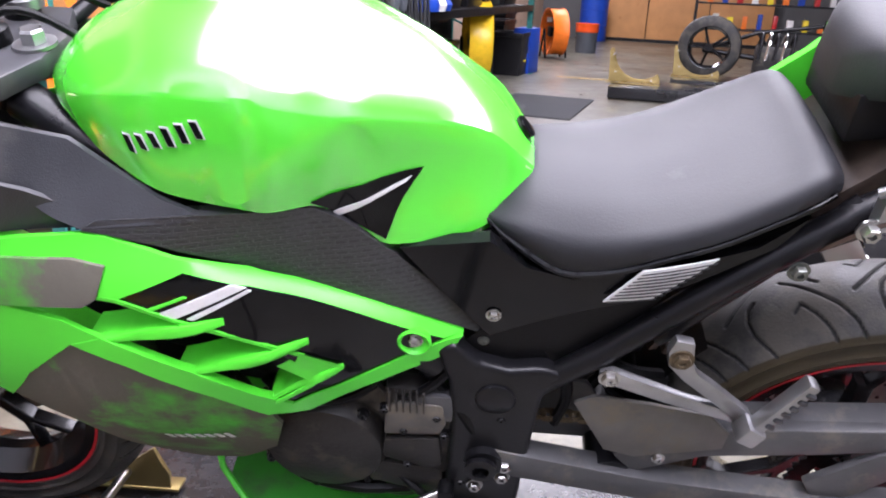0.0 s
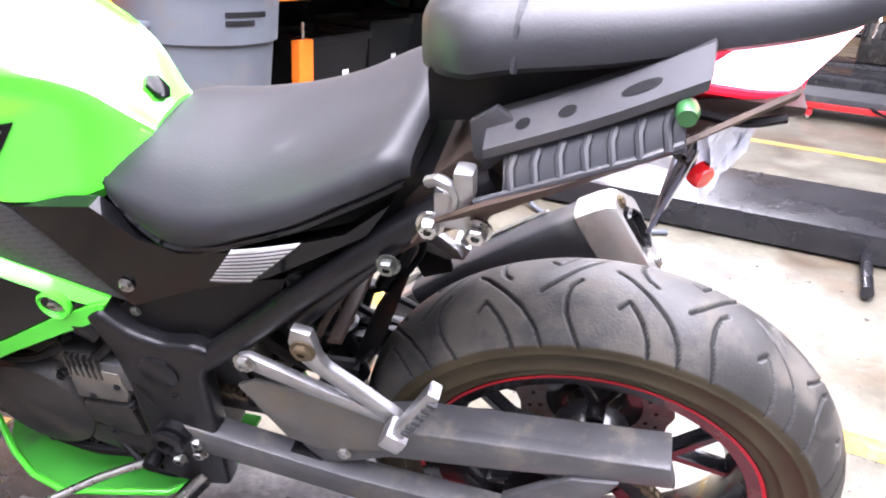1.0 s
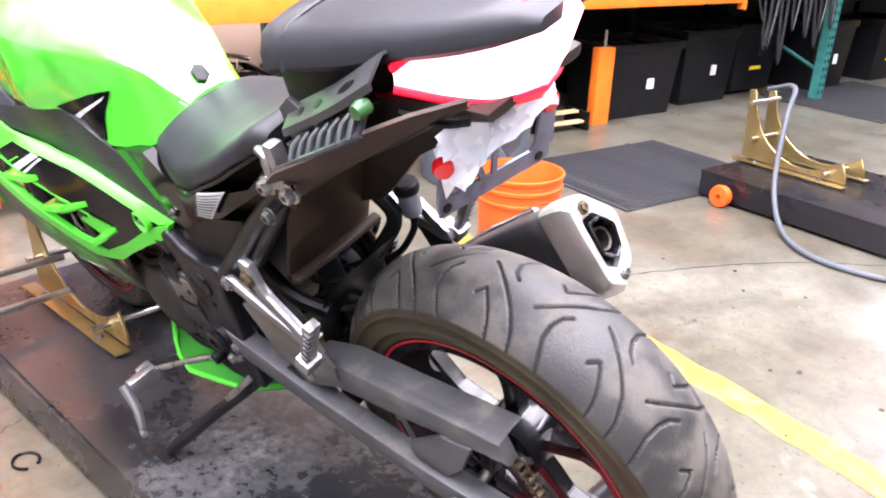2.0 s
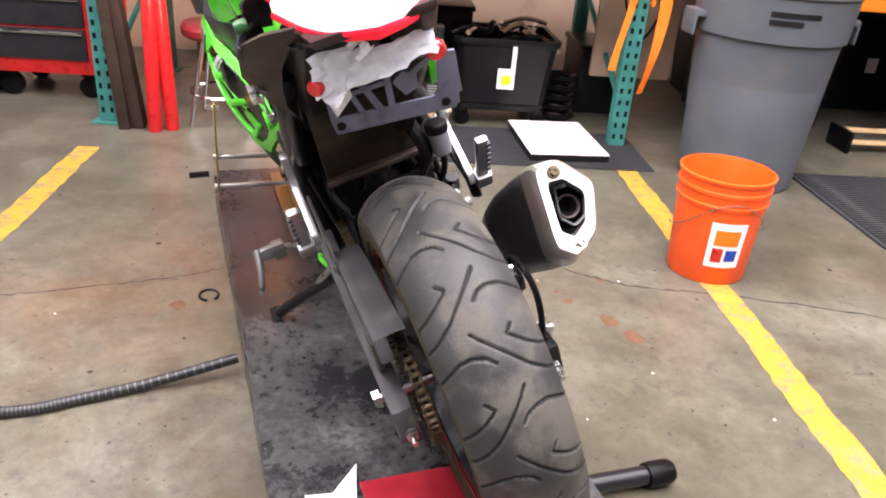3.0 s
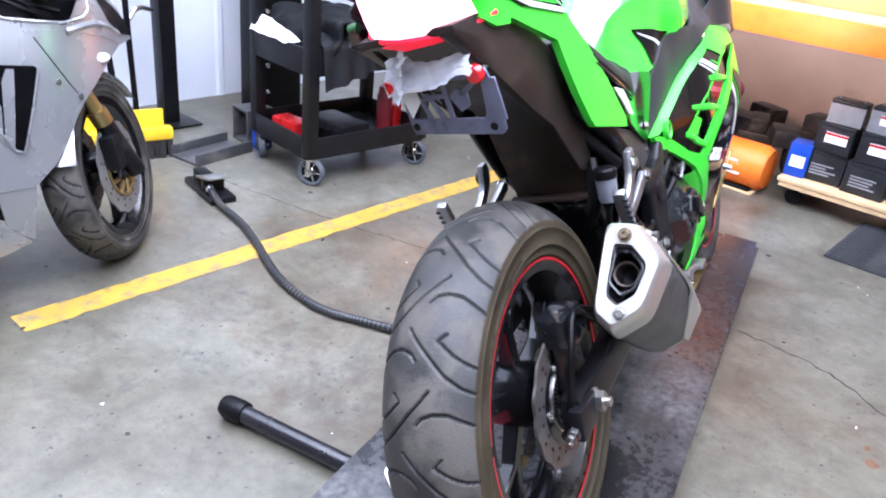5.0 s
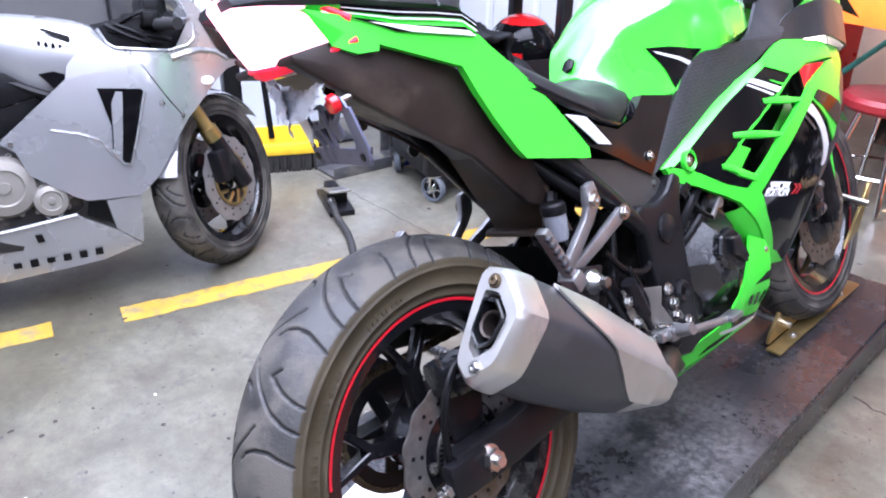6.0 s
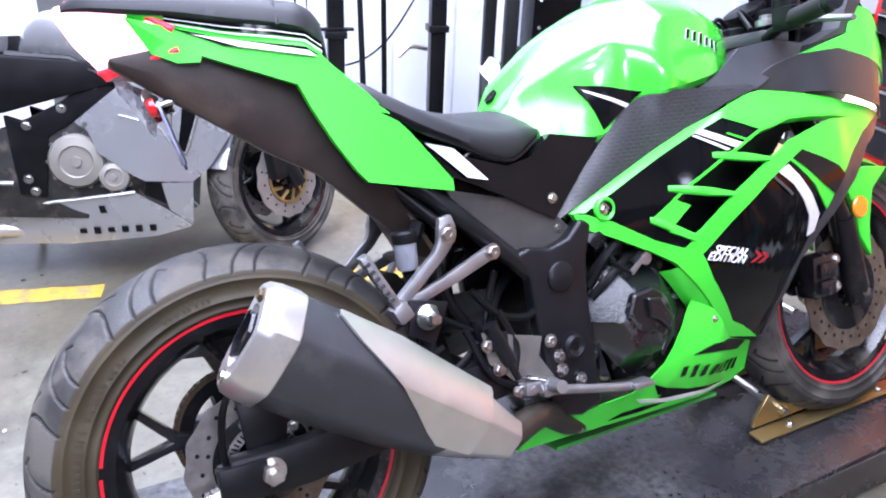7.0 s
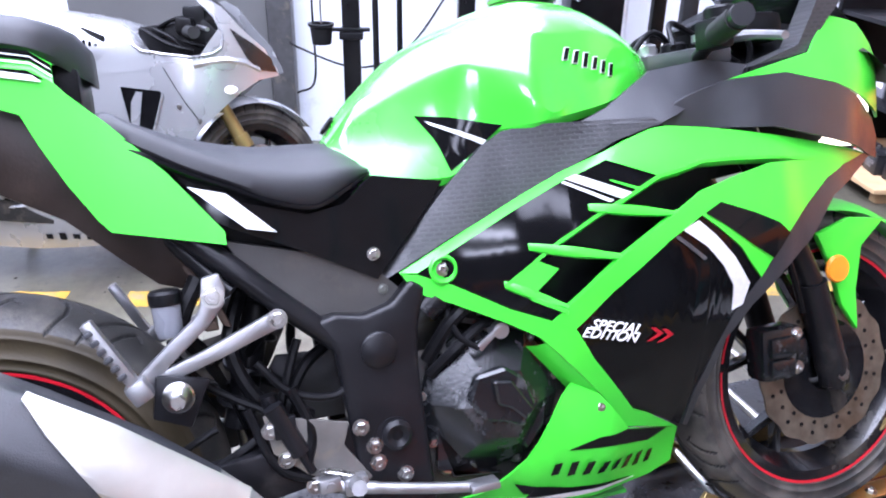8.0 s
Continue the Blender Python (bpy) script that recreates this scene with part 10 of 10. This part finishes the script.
for side in (-1, 1):
    sf = part("side_fairing", skin([(-0.796, 0.515), (-0.834, 0.485), (-0.853, 0.42), (-0.95, 0.345), (-0.985, 0.325), (-1.13, 0.317), (-1.19, 0.368), (-1.265, 0.478), (-1.30, 0.52), (-1.40, 0.61), (-1.456, 0.647), (-1.35, 0.695), (-1.257, 0.70), (-1.172, 0.686), (-0.99, 0.665)], silver_y, side, 0.006, 0.0), SILVER, other, "silver side fairing")
    part("vent", skin([(-1.065, 0.634), (-1.178, 0.621), (-1.186, 0.610), (-1.150, 0.500), (-1.117, 0.413), (-1.097, 0.420), (-1.075, 0.462), (-1.092, 0.590), (-1.110, 0.622)], silver_y, side, 0.003, 0.003), BLACK_GLOSS, sf, "black side vent")
    part("vent_lip", tube([(x, side * (silver_y(x, z) + 0.003), z) for x, z in ((-1.186, 0.612), (-1.150, 0.50), (-1.117, 0.411), (-1.096, 0.418), (-1.074, 0.462))], 0.004, 6), SILVER, sf)
    part("vent_wall", skin([(-1.110, 0.620), (-1.128, 0.618), (-1.108, 0.50), (-1.094, 0.426), (-1.078, 0.462), (-1.094, 0.590)], silver_y, side, 0.002, 0.006), SILVER, sf)
    part("panel_seam", tube([(x, side * (silver_y(x, z) + 0.0005), z) for x, z in ((-1.192, 0.690), (-1.223, 0.632), (-1.251, 0.582), (-1.285, 0.53))], 0.0016, 5), BLACK, sf)
    part("crease", tube([(x, side * (silver_y(x, z) - 0.002), z) for x, z in ((-0.93, 0.535), (-1.0, 0.515), (-1.05, 0.49), (-1.075, 0.44))], 0.005, 6), SILVER, sf)
    part("marker_light", lathe([(0, 0), (0.016, 0), (0.012, 0.006), (0, 0.007)], 16, Matrix.Translation((-1.375, side * 0.150, 0.620)) @ Matrix.Rotation(radians(-90 * side), 4, "X") @ Matrix.Diagonal((1.4, 0.85, 1.0, 1.0))), WHITE, sf)
    for bx, bz in ((-0.825, 0.508), (-1.23, 0.575), (-1.285, 0.53)):
        part("fairing_screw", lathe([(0, 0), (0.008, 0), (0.007, 0.004), (0, 0.004)], 12, Matrix.Translation((bx, side * silver_y(bx, bz), bz)) @ Matrix.Rotation(radians(-90 * side), 4, "X")), BOLT, sf)
    part("side_gap", skin([(-0.985, 0.32), (-1.035, 0.315), (-1.05, 0.235), (-0.975, 0.28)], silver_y, side, 0.01, -0.012), BLACK, sf)
    lf = part("belly_fairing", skin([(-0.30, 0.22), (-0.60, 0.25), (-0.785, 0.268), (-0.95, 0.287), (-1.045, 0.222), (-1.11, 0.16), (-1.0, 0.13), (-0.73, 0.112), (-0.30, 0.13)], silver_y, side, 0.006, 0.0), SILVER, other, "silver belly fairing")
    part("belly_front", skin([(-1.033, 0.316), (-1.13, 0.316), (-1.115, 0.165), (-1.048, 0.224)], silver_y, side, 0.006, -0.003), SILVER, lf)
    part("belly_rim", tube([(x, side * silver_y(x, z), z) for x, z in ((-0.30, 0.222), (-0.60, 0.252), (-0.785, 0.270), (-0.95, 0.289))], 0.006, 8), SILVER, lf)
    strokes(((-0.75, 0.158), (-1.01, 0.163)), silver_y, side, 6, 0.26, 0.011, 0.0, 0.004, BLACK_GLOSS, lf, "mark", 55)
    part("belly_slot", skin([(-0.832, 0.246), (-0.85, 0.247), (-0.855, 0.222), (-0.836, 0.221)], silver_y, side, 0.002, 0.004), BLACK, lf)
    part("shoulder_panel", skin([(-1.085, 0.765), (-1.112, 0.751), (-1.132, 0.736), (-1.200, 0.726), (-1.275, 0.717), (-1.275, 0.697), (-1.172, 0.684), (-1.05, 0.672), (-0.99, 0.664), (-1.0, 0.70), (-1.04, 0.74)], silver_y, side, 0.006, 0.001, 0.02), SILVER, other, "silver fairing shoulder")
    nose_side = part("nose_side", skin([(-1.275, 0.697), (-1.275, 0.717), (-1.334, 0.727), (-1.357, 0.744), (-1.362, 0.785), (-1.337, 0.841), (-1.296, 0.878), (-1.320, 0.884), (-1.361, 0.862), (-1.408, 0.804), (-1.474, 0.737), (-1.505, 0.675), (-1.510, 0.657), (-1.457, 0.646), (-1.40, 0.672), (-1.33, 0.690)], silver_y, side, 0.006, 0.002, 0.02), SILVER, other, "silver nose cowl")
    part("cockpit_rim", tube([(x, side * (silver_y(x, z) + 0.001), z) for x, z in ((-1.095, 0.790), (-1.112, 0.751), (-1.132, 0.736), (-1.200, 0.726), (-1.275, 0.717), (-1.334, 0.727), (-1.357, 0.744), (-1.362, 0.785), (-1.337, 0.841), (-1.296, 0.878))], 0.005, 8), SILVER, nose_side)
    part("nose_fold", loft([[(x, side * (silver_y(x, z) + out), z) for x, z, out in ((xa, za + 0.014, 0.003), (xa, za + 0.004, 0.010), (xa, za - 0.010, -0.002))] for xa, za in ((-1.28, 0.692), (-1.33, 0.702), (-1.37, 0.706), (-1.42, 0.696), (-1.46, 0.672))]), SILVER, nose_side)
    part("head_lamp", skin([(-1.382, 0.800), (-1.446, 0.753), (-1.490, 0.712), (-1.505, 0.668), (-1.459, 0.676), (-1.427, 0.709)], silver_y, side, 0.003, 0.005, 0.02), COVER, nose_side, "dark clear headlight lens")
    part("tank_vent", skin([(-0.930, 0.684), (-0.968, 0.688), (-1.011, 0.670), (-0.996, 0.644), (-0.963, 0.639)], lambda x, z: 0.163, side, 0.008, 0.006, 0.02), BLACK_GLOSS, other)
    part("brake_hose", tube(curve([(-1.15, side * 0.11, 0.80), (-1.22, side * 0.12, 0.76), (-1.26, side * 0.10, 0.68)]), 0.006, 6), BLACK, other)
    part("frame_spar", prism([(-0.593, 0.537), (-0.641, 0.518), (-0.751, 0.57), (-0.864, 0.651), (-0.93, 0.613), (-0.824, 0.532), (-0.712, 0.469), (-0.686, 0.278), (-0.609, 0.292)], side * 0.125, side * 0.158, 0.006), BLACK, other, "black alloy frame spar")
    part("seat_rail", prism([(-0.30, 0.62), (-0.60, 0.715), (-0.85, 0.695), (-0.93, 0.63), (-0.75, 0.585), (-0.60, 0.545), (-0.35, 0.52)], side * 0.10, side * 0.168, 0.008), BLACK, other)
    part("tank_trim", tube([(-0.62, side * 0.135, 0.715), (-0.80, side * 0.15, 0.702), (-0.90, side * 0.162, 0.645), (-0.95, side * 0.172, 0.622)], 0.012, 8), BLACK_GLOSS, other)
    for bx, bz in ((-0.655, 0.505), (-0.64, 0.34), (-0.655, 0.30), (-0.76, 0.555), (-0.86, 0.625)):
        part("spar_bolt", hexbolt((bx, side * 0.158, bz), (0, side, 0), 0.011, 0.007), BOLT, other)
    low, high = AXLE + ACROSS * (0.1 * side), Vector((-1.15, 0, 0.77)) + ACROSS * (0.1 * side)
    leg = part("fork_leg", tube([low - (high - low) * 0.05, low.lerp(high, 0.30)], 0.027, 14), DARK_METAL, other, "dark fork leg")
    part("fork_tube", tube([low.lerp(high, 0.28), low.lerp(high, 0.36)], 0.029, 14), GOLD, leg)
    part("fork_tube", tube([low.lerp(high, 0.36), low.lerp(high, 1.03)], 0.022, 14), GOLD, leg, "gold fork tube")
    grip = part("handlebar", tube([low.lerp(high, 1.02), low.lerp(high, 1.0) + ACROSS * (0.09 * side) + Vector((0.02, 0, 0.0)), low.lerp(high, 1.0) + ACROSS * (0.22 * side) + Vector((0.07, 0, -0.01))], 0.012, 10), BLACK, other, "black clip-on handlebar")
    part("rubber_grip", tube([low.lerp(high, 1.0) + ACROSS * (0.11 * side) + Vector((0.03, 0, 0.0)), low.lerp(high, 1.0) + ACROSS * (0.23 * side) + Vector((0.074, 0, -0.011))], 0.018, 12), RUBBER_DARK, grip)
    part("switch_box", box(0, 0, 0, 0.05, 0.045, 0.045, 0.01, Matrix.Translation(low.lerp(high, 1.02) + ACROSS * (0.075 * side) + Vector((0.015, 0, 0.012)))), BLACK, grip)
    part("lever", tube([low.lerp(high, 1.02) + ACROSS * (0.06 * side) + Vector((-0.03, 0, 0.01)), low.lerp(high, 1.0) + ACROSS * (0.20 * side) + Vector((0.02, 0, 0.0))], 0.006, 8), ALU, grip)
for side in (-1, 1):
    part("caliper", box(-1.31, side * 0.085, 0.36, 0.06, 0.05, 0.11, 0.012), DARK_METAL, other)
part("instrument_cluster", join(box(-1.27, 0, 0.83, 0.07, 0.20, 0.07, 0.014), box(-1.21, 0.02, 0.80, 0.05, 0.10, 0.05, 0.01)), BLACK, other)
part("top_yoke", slab([(-1.10, -0.09), (-1.18, -0.12), (-1.20, 0.0), (-1.18, 0.12), (-1.10, 0.09)], 0.775, 0.797, 0.006), BLACK, other)
for pts in ([(-1.16, 0.10, 0.80), (-1.24, 0.12, 0.83), (-1.29, 0.08, 0.79)], [(-1.14, 0.07, 0.80), (-1.21, 0.09, 0.77), (-1.30, 0.11, 0.745)], [(-1.12, 0.13, 0.80), (-1.20, 0.14, 0.755), (-1.27, 0.13, 0.735)]):
    part("cable", tube(curve(pts), 0.006, 6), BLACK, other)


def other_tank():
    rows = []
    for k in range(29):
        x = -0.64 - 0.49 * k / 28
        top = lerp_table(-x, (0.64, 0.67, 0.72, 0.78, 0.86, 1.02, 1.07, 1.10, 1.13), (0.75, 0.815, 0.843, 0.852, 0.848, 0.824, 0.81, 0.79, 0.74))
        low = lerp_table(-x, (0.64, 0.80, 0.90, 0.95, 1.13), (0.715, 0.70, 0.64, 0.62, 0.66))
        wide = lerp_table(-x, (0.64, 0.68, 0.75, 0.88, 1.0, 1.09, 1.13), (0.06, 0.09, 0.125, 0.158, 0.170, 0.172, 0.160))
        half = [(wide * f, low + (top - low) * h) for f, h in ((0.86, 0), (0.97, 0.2), (1.0, 0.42), (0.99, 0.60), (0.93, 0.76), (0.80, 0.88), (0.55, 0.965), (0.25, 0.995))]
        rows.append([(x, -y, z) for y, z in half] + [(x, 0, top)] + [(x, y, z) for y, z in reversed(half)])
    return loft(rows, caps=True)


ot = part("fuel_tank", other_tank(), SILVER, other, "silver fuel tank", angle=50)
strokes(((-0.939, 0.766), (-1.022, 0.744)), lambda x, z: 0.158 + 0.9 * (0.745 - z) * (0.05 + z - 0.745), 1, 5, 0.085, 0.007, 0.0, 0.010, BLACK_GLOSS, ot, "mark", 61)
for k in range(5):
    part("wing_mark", skin([(-0.955 - 0.006 * k, 0.797 - 0.004 * k), (-0.960 - 0.006 * k, 0.803 - 0.005 * k), (-1.026, 0.776 - 0.003 * k), (-1.020, 0.771 - 0.003 * k)], lambda x, z: 0.157 - 0.22 * (z - 0.77), 1, 0.001, 0.008, 0.02), BLACK_GLOSS, ot)


def other_tail():
    rows = []
    for x, top, low, w in ((-0.62, 0.77, 0.68, 0.10), (-0.45, 0.755, 0.66, 0.13), (-0.25, 0.79, 0.69, 0.13), (-0.05, 0.86, 0.76, 0.11), (0.20, 0.93, 0.85, 0.07), (0.34, 0.95, 0.90, 0.03)):
        rows.append([(x, -w * 0.8, low), (x, -w, (top + low) / 2), (x, -w * 0.7, top), (x, w * 0.7, top), (x, w, (top + low) / 2), (x, w * 0.8, low)])
    return loft(rows, closed=True, caps=True)


part("tail_and_seat", soften(other_tail(), 0.012), BLACK, other, "black seat and tail")
OTHER_CASE = mat("dull_engine_case", (0.27, 0.255, 0.225), 0.38, metal=0.6, vary=0.1, scale=9, dirt=(0.16, 0.145, 0.12), dirt_amount=0.35)
part("engine_block", prism([(-0.48, 0.46), (-0.70, 0.54), (-0.95, 0.48), (-0.98, 0.30), (-0.80, 0.20), (-0.50, 0.22)], -0.15, 0.15, 0.015), ENGINE, other)
part("crank_case", prism([(-0.70, 0.46), (-0.76, 0.495), (-0.84, 0.485), (-0.88, 0.43), (-0.95, 0.395), (-0.96, 0.31), (-0.91, 0.275), (-0.80, 0.270), (-0.70, 0.30)], 0.10, 0.148, 0.010), OTHER_CASE, other, "dull silver crank case")
for x, z, r, y in ((-0.787, 0.392, 0.085, 0.145), (-0.893, 0.340, 0.048, 0.150)):
    cc = part("engine_cover", lathe([(r, 0), (r, 0.02), (r * 0.9, 0.032), (r * 0.6, 0.036), (r * 0.55, 0.03), (r * 0.2, 0.03), (r * 0.18, 0.036), (0, 0.036)], 36, Matrix.Translation((x, y, z)) @ SIDE), OTHER_CASE, other, "dull silver engine cover")
    for k in range(10):
        a = 2 * math.pi * k / 10
        part("cover_bolt", hexbolt((x + r * 1.02 * math.cos(a), y + 0.005, z + r * 1.02 * math.sin(a)), (0, 1, 0), 0.006, 0.012), BOLT, cc)
part("swingarm", join(prism([(-0.50, 0.42), (0.04, 0.34), (0.04, 0.28), (-0.50, 0.34)], 0.11, 0.15, 0.006), prism([(-0.50, 0.42), (0.04, 0.34), (0.04, 0.28), (-0.50, 0.34)], -0.15, -0.11, 0.006)), ALU, other)
part("foot_peg_plate", join(prism([(-0.40, 0.45), (-0.48, 0.42), (-0.56, 0.34), (-0.45, 0.33), (-0.36, 0.38)], 0.155, 0.165, 0.004), tube([(-0.50, 0.16, 0.36), (-0.50, 0.24, 0.37)], 0.011, 10), tube([(-0.46, 0.165, 0.34), (-0.60, 0.17, 0.33)], 0.008, 8)), ALU, other, "aluminium foot rest plate")
part("front_fender", loft([[(-1.375 + (0.318 - 5 * y * y) * math.cos(a), y, 0.295 + (0.318 - 5 * y * y) * math.sin(a)) for y in np.linspace(-0.07, 0.07, 11)] for a in np.linspace(radians(20), radians(150), 22)]), SILVER, other, "silver front mudguard")
part("wind_screen", loft([[(x, y, z - 1.5 * y * y) for y in np.linspace(-w, w, 9)] for x, z, w in ((-1.36, 0.84, 0.13), (-1.30, 0.90, 0.13), (-1.22, 0.955, 0.12), (-1.16, 0.985, 0.09))]), mat("tinted_screen", (0.04, 0.04, 0.045), 0.06, trans=0.7, vary=0.05), other)
part("inner_nose", prism([(-1.10, 0.80), (-1.30, 0.83), (-1.40, 0.74), (-1.30, 0.62), (-1.12, 0.66)], -0.10, 0.10, 0.01), BLACK, other)
part("side_stand", tube([(-0.50, -0.14, 0.25), (-0.56, -0.27, 0.015 - 0.03)], 0.012, 10), DARK_METAL, other)
part("exhaust", tube(curve([(-0.95, 0.05, 0.25), (-0.7, 0.06, 0.17), (-0.4, 0.12, 0.2), (-0.1, 0.17, 0.42), (0.22, 0.17, 0.56)]), [0.03] * 16 + [0.05] * 9, 14), EX_SATIN, other)

STEER = FRONT @ Matrix.Translation((1.375, 0, 0))
for child in other.children:
    if child.name.split(".")[0] in ("brake_disc", "disc_carrier", "caliper", "front_fender") or child == w2:
        child.matrix_basis = STEER @ child.matrix_basis

# headlight of the green motorcycle
part("head_light", loft([[(-1.462 - 0.02 * (1 - (y / 0.085) ** 2), y, z) for y in np.linspace(-0.085, 0.085, 13)] for z in (0.70, 0.73, 0.76, 0.79)]), glow("head_light_glass", (1.0, 0.80, 0.55), 7.0), bike, "lit headlight")
beam = bpy.data.lights.new("head_light_beam", "SPOT")
beam.energy, beam.spot_size, beam.spot_blend, beam.color, beam.shadow_soft_size = 110, radians(70), 0.7, (1.0, 0.62, 0.40), 0.05
beam_ob = new("head_light_beam", beam)
beam_ob.matrix_world = pose(0, 0, DECK, LEAN, 0, 0) @ look((-1.56, 0, 0.74), (-3.0, 0.05, 0.62))
